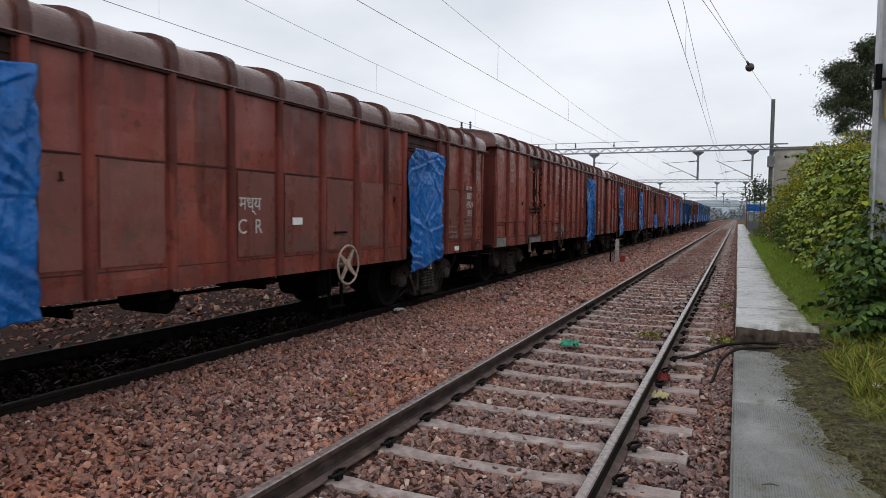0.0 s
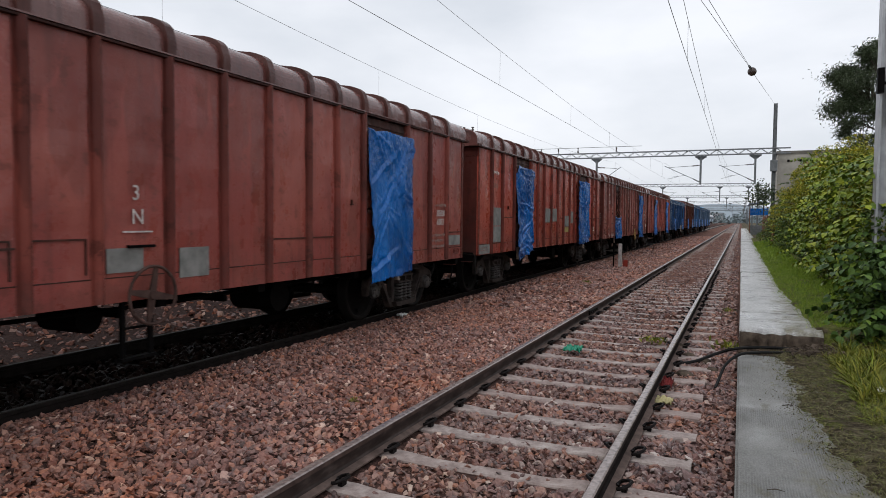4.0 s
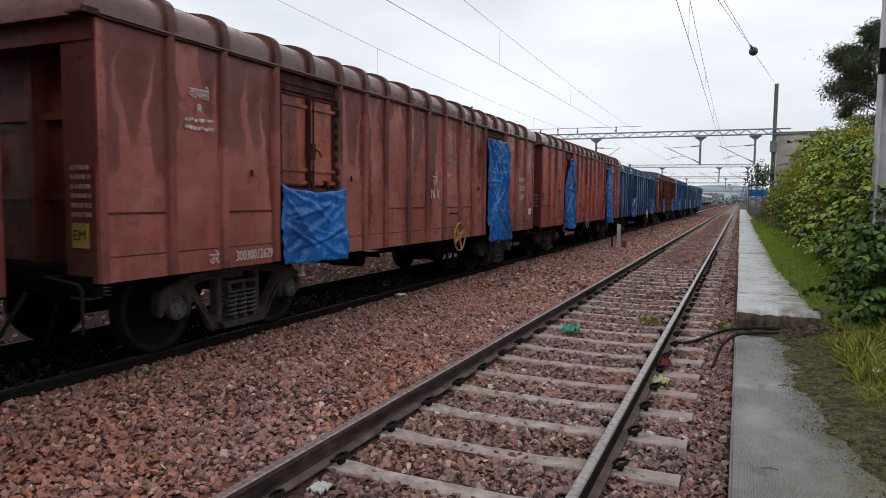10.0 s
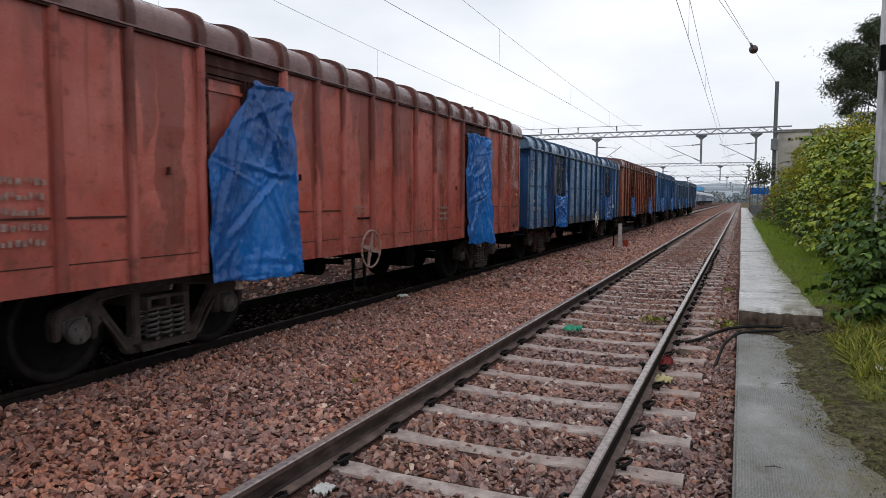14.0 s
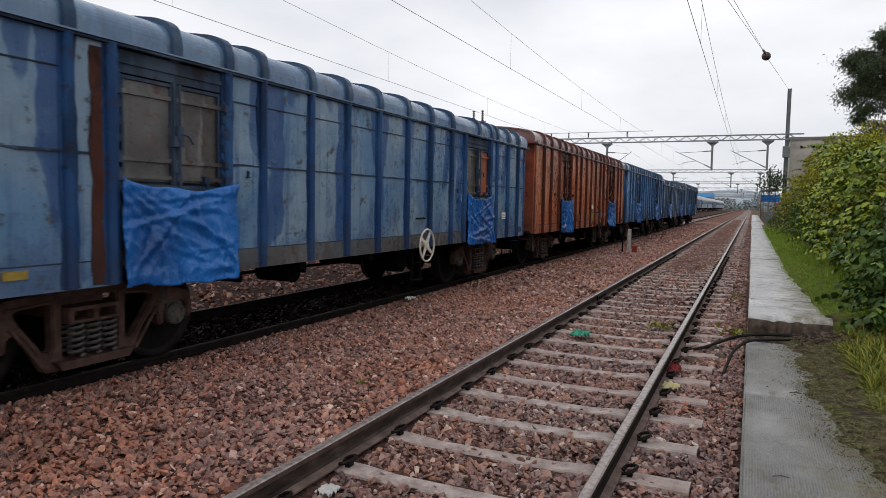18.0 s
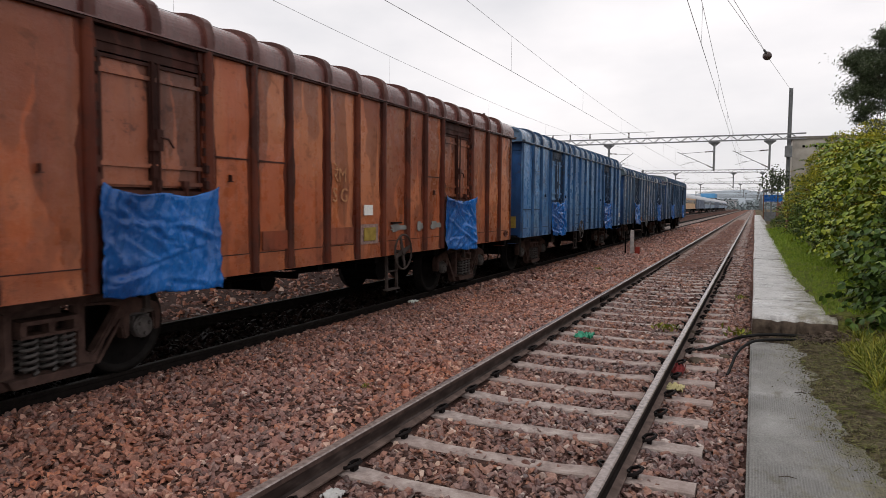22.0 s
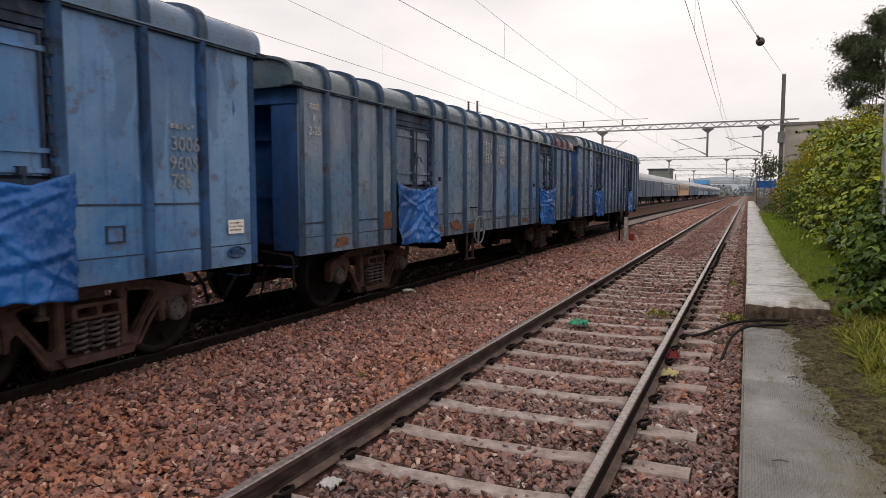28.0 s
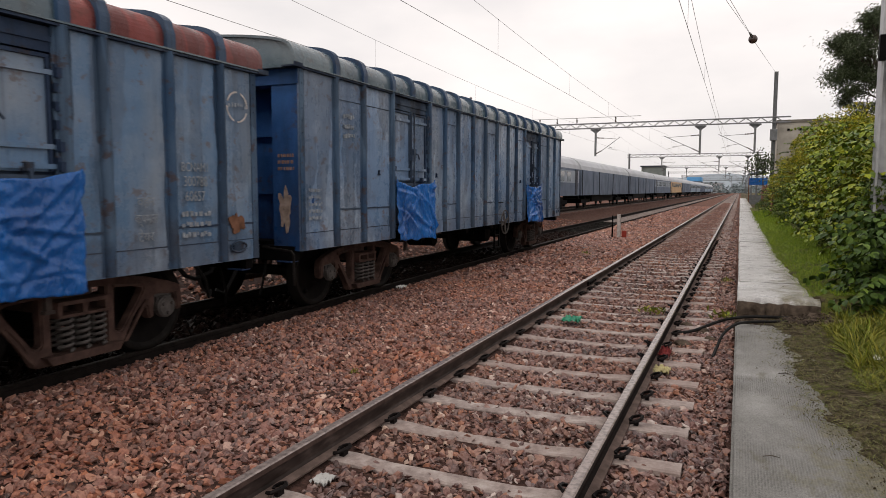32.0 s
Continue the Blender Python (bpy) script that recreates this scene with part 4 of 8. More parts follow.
def door(parent, y0, y1, skin, dark, leaf=None, drop=0.0):
    """A double-leaf wagon door over a drop flap, with hinges and lock bars."""
    mid, head = 0.5 * (y0 + y1), 3.0 - drop
    d = part("door", boxes((1.50, 1.53, y0 + 0.02, y1 - 0.02, 1.02, head + 0.23), (1.53, 1.585, y0 + 0.02, y1 - 0.02, head + 0.02, head + 0.22), (1.53, 1.60, y0 + 0.02, y1 - 0.02, head + 0.10, head + 0.14)), dark, parent, "dirty dark door recess and frame")
    for k, (a, b) in enumerate(((y0 + 0.11, mid - 0.022), (mid + 0.022, y1 - 0.11))):
        own = leaf if leaf and k else skin
        part("door_leaf", dented(a, b, 1.86, head, 1.575, 10 + k + y0, 0.015), own, d)
        part("flap", dented(a + 0.06, b - 0.02, 1.16, 1.78, 1.57, 20 + k + y0, 0.015), skin, d)
        for z in (head - 0.14, 2.06, 1.90):
            part("hinge_strap", boxes((1.575, 1.602, a - 0.08 if k == 0 else a, b if k == 0 else b + 0.08, z - 0.02, z + 0.02)), own, d)
            part("hinge_knuckle", boxes((1.59, 1.65, (a - 0.09) if k == 0 else (b + 0.03), (a - 0.03) if k == 0 else (b + 0.09), z - 0.04, z + 0.04)), dark, d)
        part("leaf_rim", boxes((1.578, 1.60, a, a + 0.028, 1.86, head), (1.578, 1.60, b - 0.028, b, 1.86, head), (1.578, 1.60, a + 0.028, b - 0.028, head - 0.03, head)), dark, d, "grimy pressed rim of the door leaf")
    lock = boxes((1.575, 1.63, mid - 0.035, mid - 0.005, 1.82, head + 0.02), (1.58, 1.66, mid - 0.06, mid + 0.06, 2.20, 2.30), (1.58, 1.65, mid - 0.05, mid + 0.03, 1.95, 2.06), (1.58, 1.67, mid - 0.02, mid + 0.05, 2.27, 2.40))
    tube(lock, [(1.655, mid + 0.015, 1.80), (1.655, mid + 0.015, head)], 0.014, 6)
    tube(lock, [(1.66, mid + 0.015, 2.33), (1.69, mid + 0.09, 2.31), (1.68, mid + 0.16, 2.24)], 0.012, 5)
    part("lock_bar", lock, dark, d, "rusty vertical lock bar")
    for y in (mid + 0.02, y1 - 0.34):
        part("chain_hook", boxes((1.58, 1.65, y - 0.03, y + 0.03, 1.86, 1.93), (1.60, 1.66, y - 0.012, y + 0.012, 1.72, 1.88)), dark, d)
    for z in (1.78, 1.10):
        part("flap_rail", boxes((1.56, 1.64, y0 + 0.08, y1 - 0.08, z, z + 0.05)), dark, d)
    for y, o in ((y0 + 0.06, -1), (y1 - 0.06, 1)):
        hb = bmesh.new()
        for k in range(13 if drop < 0.1 else 11):
            z = 1.15 + k * 0.15
            box(hb, 1.57, 1.625, y - 0.025, y + 0.025, z, z + 0.075)
        tagged(part("hinge_strip", hb, dark, d), kind="stuff")
    return d


def brake_wheel(parent, y, material, step):
    c = (1.74, y, 0.98)
    bm = bmesh.new()
    tube(bm, [(c[0], c[1] + 0.27 * math.cos(k * math.tau / 28), c[2] + 0.27 * math.sin(k * math.tau / 28)) for k in range(28)], 0.016, 6, True)
    for k in range(4):
        a = k * math.tau / 4 + 0.35 + y
        u, w = (math.cos(a), math.sin(a)), (-math.sin(a), math.cos(a))
        prism(bm, [(c[1] + r * u[0] + q * w[0], c[2] + r * u[1] + q * w[1]) for r, q in ((0.03, -0.04), (0.26, -0.02), (0.26, 0.02), (0.03, 0.04))], c[0] - 0.025, c[0] - 0.005)
    lathe(bm, ((-0.22, 0.025), (-0.02, 0.025), (-0.02, 0.05), (0.02, 0.045)), 10, c)
    wheel = part("brake_wheel", bm, material, parent, "spoked hand brake wheel")
    bm = boxes((1.52, 1.56, y - 0.20, y - 0.16, 0.38, LOW), (1.52, 1.56, y + 0.12, y + 0.16, 0.38, LOW), (1.50, 1.58, y - 0.22, y + 0.18, 0.37, 0.40), (1.52, 1.56, y - 0.2, y + 0.16, 0.66, 0.68))
    part("foot_step", bm, step, parent, "dirty steel foot step")
    part("brake_handle", boxes((WIDE + 0.02, WIDE + 0.05, y - 0.18, y + 0.12, 1.42, 1.445), (WIDE - 0.02, WIDE + 0.04, y - 0.17, y - 0.15, 1.42, 1.445), (WIDE - 0.02, WIDE + 0.04, y + 0.09, y + 0.11, 1.42, 1.445)), BLACK, parent)
    return wheel


def end_wall(w, y, out, skin, dark, length, drop, cap):
    """An end: recessed plate, posts, rails, a gable under the roof, buffer beam."""
    s, top = out, EAVE - drop
    def span(x0, x1, a, b, z0, z1):
        return (x0, x1, min(y + s * a, y + s * b), max(y + s * a, y + s * b), z0, z1)

    part("end_wall", boxes(span(-1.56, 1.56, -0.36, -0.32, LOW, top)), skin, w)
    for a, b in ((-1.585, -1.17), (-0.55, -0.46), (0.46, 0.55), (1.17, 1.585)):
        part("end_post", boxes(span(a, b, -0.32, -0.004 if abs(a + b) > 2 else -0.16, LOW, top - 0.2)), skin, w)
    for z in (2.42, 1.66):
        part("end_rail", boxes(span(-1.17, -0.55, -0.32, -0.25, z, z + 0.07), span(-0.46, 0.46, -0.32, -0.25, z, z + 0.07), span(0.55, 1.17, -0.32, -0.25, z, z + 0.07)), skin, w)
    part("end_lintel", boxes(span(-1.585, 1.585, -0.32, 0.012, top - 0.2, top - 0.006)), skin, w)
    part("gutter_lip", boxes(span(1.46, 1.665, 0.0, 0.17, top - 0.012, top + 0.006), span(1.645, 1.665, 0.0, 0.17, top + 0.006, top + 0.04)), dark, w, "dark bent gutter end")
    part("end_step", boxes(span(1.28, 1.42, -0.10, -0.02, 0.80, LOW + 0.06), span(1.24, 1.46, -0.12, 0.03, 0.78, 0.80)), skin, w)
    gable = bmesh.new()
    line = roof_line(-0.01, drop)
    sweep(gable, line, min(y + s * 0.02, y + s * 0.07), max(y + s * 0.02, y + s * 0.07))
    box(gable, -1.62, 1.62, min(y - s * 0.1, y + s * 0.1), max(y - s * 0.1, y + s * 0.1), top - 0.005, top + 0.025)
    part("gable", gable, cap, w)
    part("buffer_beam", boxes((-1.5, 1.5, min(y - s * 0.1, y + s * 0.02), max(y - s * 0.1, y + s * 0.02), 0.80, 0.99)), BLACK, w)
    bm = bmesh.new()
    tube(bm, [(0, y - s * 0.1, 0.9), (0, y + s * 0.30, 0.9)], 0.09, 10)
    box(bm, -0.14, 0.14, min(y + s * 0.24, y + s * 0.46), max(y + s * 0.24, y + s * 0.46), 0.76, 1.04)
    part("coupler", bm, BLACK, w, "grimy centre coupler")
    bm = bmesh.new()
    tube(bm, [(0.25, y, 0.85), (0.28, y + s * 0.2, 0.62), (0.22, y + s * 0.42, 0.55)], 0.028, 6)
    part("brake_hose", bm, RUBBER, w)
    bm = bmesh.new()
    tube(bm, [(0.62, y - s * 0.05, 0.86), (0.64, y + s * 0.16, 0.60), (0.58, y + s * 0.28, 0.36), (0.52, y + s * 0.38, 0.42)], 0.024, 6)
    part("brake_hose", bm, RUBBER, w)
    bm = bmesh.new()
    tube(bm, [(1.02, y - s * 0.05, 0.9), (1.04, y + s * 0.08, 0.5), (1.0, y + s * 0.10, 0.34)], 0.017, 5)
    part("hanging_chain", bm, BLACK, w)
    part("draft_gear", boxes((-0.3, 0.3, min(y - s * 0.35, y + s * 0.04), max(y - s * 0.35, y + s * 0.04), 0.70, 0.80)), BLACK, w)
    bm = bmesh.new()
    tube(bm, [(1.1, y - s * 0.02, 0.97), (1.15, y + s * 0.2, 0.99), (1.62, y + s * 0.24, 0.95), (1.64, y + s * 0.22, 0.90), (1.64, y + s * 0.22, 0.52)] if s < 0 else [(0.4, y, 0.93), (0.9, y + 0.2, 0.96), (1.3, y + 0.05, 0.93)], 0.016, 6)
    part("uncoupling_lever", bm, RIM, w, "bent steel uncoupling lever")


SILL_GRIMY = wagon_paint("grimy_bare_sill_plate", (0.070, 0.085, 0.105), (0.14, 0.145, 0.15), (0.04, 0.036, 0.034), (0.09, 0.05, 0.036), 33, 0.3, 1.0)


def wagon(index, length, skin, rib_skin, roof_skin, dark, casting, tarps, wheel_at, wheel_mat, seams, label, leaf=None, red_roof=0, door_skin=None, end_skin=None, card=None):
    w = tagged(new("goods_wagon"), label, "wagon", "goods train")
    long_type = length > 14
    drop = 0.205 if long_type else 0.0
    eave = EAVE - drop
    k = length / (14.2 if long_type else 13.5)
    ribs = [r * k for r in (LONG_RIBS if long_type else RIBS)]
    da, db = (3, 12) if long_type else (2, 11)
    gaps = {(da, da + 1), (db, db + 1)}
    edges = [0.0] + ribs + [length]
    rnd = random.Random(index)
    for i, (a, b) in enumerate(zip(edges, edges[1:])):
        if (i - 1, i) in gaps:
            door(w, a, b, door_skin or skin, dark, leaf if i > 6 else None, drop)
            continue
        part("side_panel", dented(a, b, 1.16, eave, WIDE, index * 20 + i, 0.026), skin, w)
        part("sill_seam", boxes((WIDE - 0.02, WIDE + 0.007, a + 0.07, b - 0.07, 1.152, 1.163)), dark, w)
        part("sill_plate", dented(a, b, LOW, 1.155, WIDE + 0.004, index * 30 + i, 0.012), SILL_GRIMY if index == 5 and 4 < i < 13 else skin, w)
        if rnd.random() < seams[1]:
            if index in (5, 8, 9):
                at = [a + 0.06 + (b - a - 0.12) * q / 12 for q in range(13)]
                low = [(y, seams[0] - 0.010 - 0.016 * max(0.0, noise.noise((y * 4.0, index, 1.0)) + 0.15)) for y in at]
                high = [(y, seams[0] + 0.008 + 0.008 * noise.noise((y * 5.0, index, 6.0))) for y in reversed(at)]
                part("weld_seam", prism(bmesh.new(), low + high, WIDE - 0.01, WIDE + 0.012), dark, w)
            else:
                part("weld_seam", boxes((WIDE - 0.01, WIDE + 0.012, a + 0.075, b - 0.075, seams[0] - 0.009, seams[0] + 0.009)), dark, w)
            if index in (5, 9) and b - a > 0.5:
                part("weld_seam", boxes((WIDE - 0.01, WIDE + 0.011, a + 0.075, b - 0.075, eave - 0.298, eave - 0.286)), dark, w)
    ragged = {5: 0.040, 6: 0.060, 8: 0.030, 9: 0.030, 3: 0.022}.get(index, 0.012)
    for i, y in enumerate(ribs):
        bm = bmesh.new()
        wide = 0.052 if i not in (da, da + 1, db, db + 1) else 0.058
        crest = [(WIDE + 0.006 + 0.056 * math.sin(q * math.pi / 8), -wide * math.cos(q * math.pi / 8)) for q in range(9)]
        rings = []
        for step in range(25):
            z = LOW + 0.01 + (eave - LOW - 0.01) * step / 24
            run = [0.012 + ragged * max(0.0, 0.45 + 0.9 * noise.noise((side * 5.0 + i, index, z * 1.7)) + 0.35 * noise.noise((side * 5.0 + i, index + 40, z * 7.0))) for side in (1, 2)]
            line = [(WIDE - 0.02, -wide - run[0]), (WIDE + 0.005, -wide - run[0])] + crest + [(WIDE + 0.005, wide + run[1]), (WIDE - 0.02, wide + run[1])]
            rings.append([bm.verts.new((x, y + dy, z)) for x, dy in line])
        bm.faces.new(rings[0][::-1])
        bm.faces.new(rings[-1])
        for a, b in zip(rings, rings[1:]):
            for p in range(len(a)):
                q = (p + 1) % len(a)
                bm.faces.new((a[p], a[q], b[q], b[p]))
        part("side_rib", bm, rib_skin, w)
    part("far_side_wall", boxes((-WIDE, -WIDE + 0.03, 0, length, LOW, eave), *[(-WIDE - 0.06, -WIDE, y - 0.06, y + 0.06, LOW, eave) for y in ribs]), skin, w)
    for y in (0.0, length - 0.09):
        part("corner_angle", boxes((WIDE, WIDE + 0.012, y, y + 0.09, LOW, eave), *[(WIDE + 0.012, WIDE + 0.02, y + 0.035, y + 0.055, LOW + 0.1 + q * 0.155, LOW + 0.12 + q * 0.155) for q in range(15 if drop < 0.1 else 13)]), rib_skin, w)
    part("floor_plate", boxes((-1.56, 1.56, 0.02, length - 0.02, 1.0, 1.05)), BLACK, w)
    # Eave angle in dark paint, doubling as the shadow line below the roof.
    part("eave_rail", boxes((WIDE - 0.02, WIDE + 0.05, -0.02, length + 0.02, eave - 0.018, eave + 0.004)), dark, w, "dark eave angle, painted as the roof's shadow line too")
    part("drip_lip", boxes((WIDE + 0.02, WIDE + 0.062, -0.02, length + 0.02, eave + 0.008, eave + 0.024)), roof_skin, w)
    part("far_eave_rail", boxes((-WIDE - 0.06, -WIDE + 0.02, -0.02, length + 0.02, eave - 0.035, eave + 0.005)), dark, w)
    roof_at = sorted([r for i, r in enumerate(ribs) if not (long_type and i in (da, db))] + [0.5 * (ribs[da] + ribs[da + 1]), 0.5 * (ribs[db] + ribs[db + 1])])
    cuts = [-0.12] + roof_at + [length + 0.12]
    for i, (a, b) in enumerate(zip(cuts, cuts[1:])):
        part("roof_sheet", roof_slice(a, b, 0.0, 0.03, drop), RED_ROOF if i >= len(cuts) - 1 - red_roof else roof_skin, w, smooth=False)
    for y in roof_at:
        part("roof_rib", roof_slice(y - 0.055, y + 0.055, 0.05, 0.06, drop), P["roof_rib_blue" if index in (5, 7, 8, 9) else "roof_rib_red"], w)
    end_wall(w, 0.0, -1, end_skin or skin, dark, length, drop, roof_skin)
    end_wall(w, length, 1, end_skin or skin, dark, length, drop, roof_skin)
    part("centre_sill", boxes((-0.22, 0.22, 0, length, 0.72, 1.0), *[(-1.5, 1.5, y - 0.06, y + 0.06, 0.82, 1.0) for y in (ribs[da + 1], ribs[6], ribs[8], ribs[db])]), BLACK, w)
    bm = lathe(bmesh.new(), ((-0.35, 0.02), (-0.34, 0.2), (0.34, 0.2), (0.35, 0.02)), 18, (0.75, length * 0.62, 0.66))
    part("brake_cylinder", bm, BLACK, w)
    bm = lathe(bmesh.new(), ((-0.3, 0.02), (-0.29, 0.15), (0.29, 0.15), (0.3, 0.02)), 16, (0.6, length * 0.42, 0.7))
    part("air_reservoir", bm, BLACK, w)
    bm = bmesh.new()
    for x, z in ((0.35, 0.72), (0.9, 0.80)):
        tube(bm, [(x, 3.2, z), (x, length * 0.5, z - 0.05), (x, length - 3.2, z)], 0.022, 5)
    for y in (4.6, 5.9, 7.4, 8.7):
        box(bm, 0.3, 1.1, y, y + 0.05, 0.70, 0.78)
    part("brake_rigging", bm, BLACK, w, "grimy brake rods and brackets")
    for y in (ribs[da] + 0.2, ribs[db + 1] - 0.6):
        part("door_stay", boxes((1.50, 1.55, y + 0.4, y + 0.455, 0.70, 1.0), (1.50, 1.56, y + 0.38, y + 0.475, 0.69, 0.72)), FRAME_GREY if index > 4 else BEIGE, w, "worn door stay")
    bogie(w, 2.5 if long_type else 2.27, casting)
    bogie(w, length - (2.03 if long_type else 1.82), casting)
    for n, (which, style, seed) in enumerate(tarps):
        a, b = (ribs[da], ribs[da + 1]) if which == 0 else (ribs[db], ribs[db + 1])
        if style == "half":
            tarpaulin(w, a + 0.04, b + 0.06, 0.88, 1.80, style, seed)
        else:
            tarpaulin(w, a + 0.02, b + 0.06, {"wide": 0.89, "torn": 0.80}.get(style, 0.78), 3.05 - drop, style, seed)
    if wheel_at:
        brake_wheel(w, wheel_at, wheel_mat, FRAME_GREY if index in (6, 7, 8) else BLACK)
    if card:
        part("label_card", boxes((WIDE + 0.025, WIDE + 0.031, card[0] - 0.12, card[0] + 0.12, card[1] - 0.075, card[1] + 0.075)), PAPER, w, "white destination card")
        bars(w, card[0] - 0.10, card[0] + 0.09, card[1] - 0.055, card[1] + 0.055, 3, WIDE + 0.032, STENCIL_DIM, index)
    bm = bmesh.new()
    tube(bm, [(WIDE + 0.02, length - 0.35 + 0.13 * math.cos(a), 1.08 + 0.055 * math.sin(a)) for a in [q * math.tau / 16 for q in range(16)]], 0.012, 5, True)
    box(bm, WIDE, WIDE + 0.02, length - 0.43, length - 0.27, 1.05, 1.11)
    part("builder_plate", bm, rib_skin, w)
    for y, z in ((ribs[da] - 0.45, 1.95), (ribs[da + 1] + 0.3, 1.95), (ribs[db] - 0.35, 1.9)):
        part("tie_hook", boxes((WIDE, WIDE + 0.04, y - 0.006, y + 0.006, z, z + 0.07), (WIDE, WIDE + 0.045, y - 0.022, y + 0.022, z - 0.006, z + 0.006)), dark, w)
    return w


STAIN = (0.062, 0.016, 0.011)
RED_ROOF = wagon_paint("red_roof_paint", (0.20, 0.035, 0.03), (0.26, 0.07, 0.06), (0.05, 0.02, 0.02), (0.1, 0.04, 0.03), 9)
BROWN_ROOF = wagon_paint("dusty_brown_roof", (0.115, 0.038, 0.033), (0.165, 0.075, 0.066), (0.04, 0.018, 0.016), (0.09, 0.035, 0.026), 3, 0.0, 0.6, 0.23, 0.3, 0.6)
TAN_ROOF = wagon_paint("dusty_tan_roof", (0.115, 0.046, 0.038), (0.175, 0.088, 0.073), (0.06, 0.03, 0.025), (0.12, 0.055, 0.04), 4, 0.2, 0.6, 0.25, 0.3, 0.6)
BLUE_ROOF = wagon_paint("dusty_blue_roof", (0.050, 0.120, 0.245), (0.115, 0.205, 0.315), (0.05, 0.07, 0.11), (0.12, 0.10, 0.09), 5, 0.2, 0.7, 0.23, 0.3, 0.6)
GREY_ROOF = wagon_paint("dusty_grey_roof", (0.046, 0.088, 0.118), (0.110, 0.160, 0.185), (0.07, 0.075, 0.08), (0.12, 0.10, 0.09), 6, 0.2, 0.7, 0.23, 0.3, 0.6)
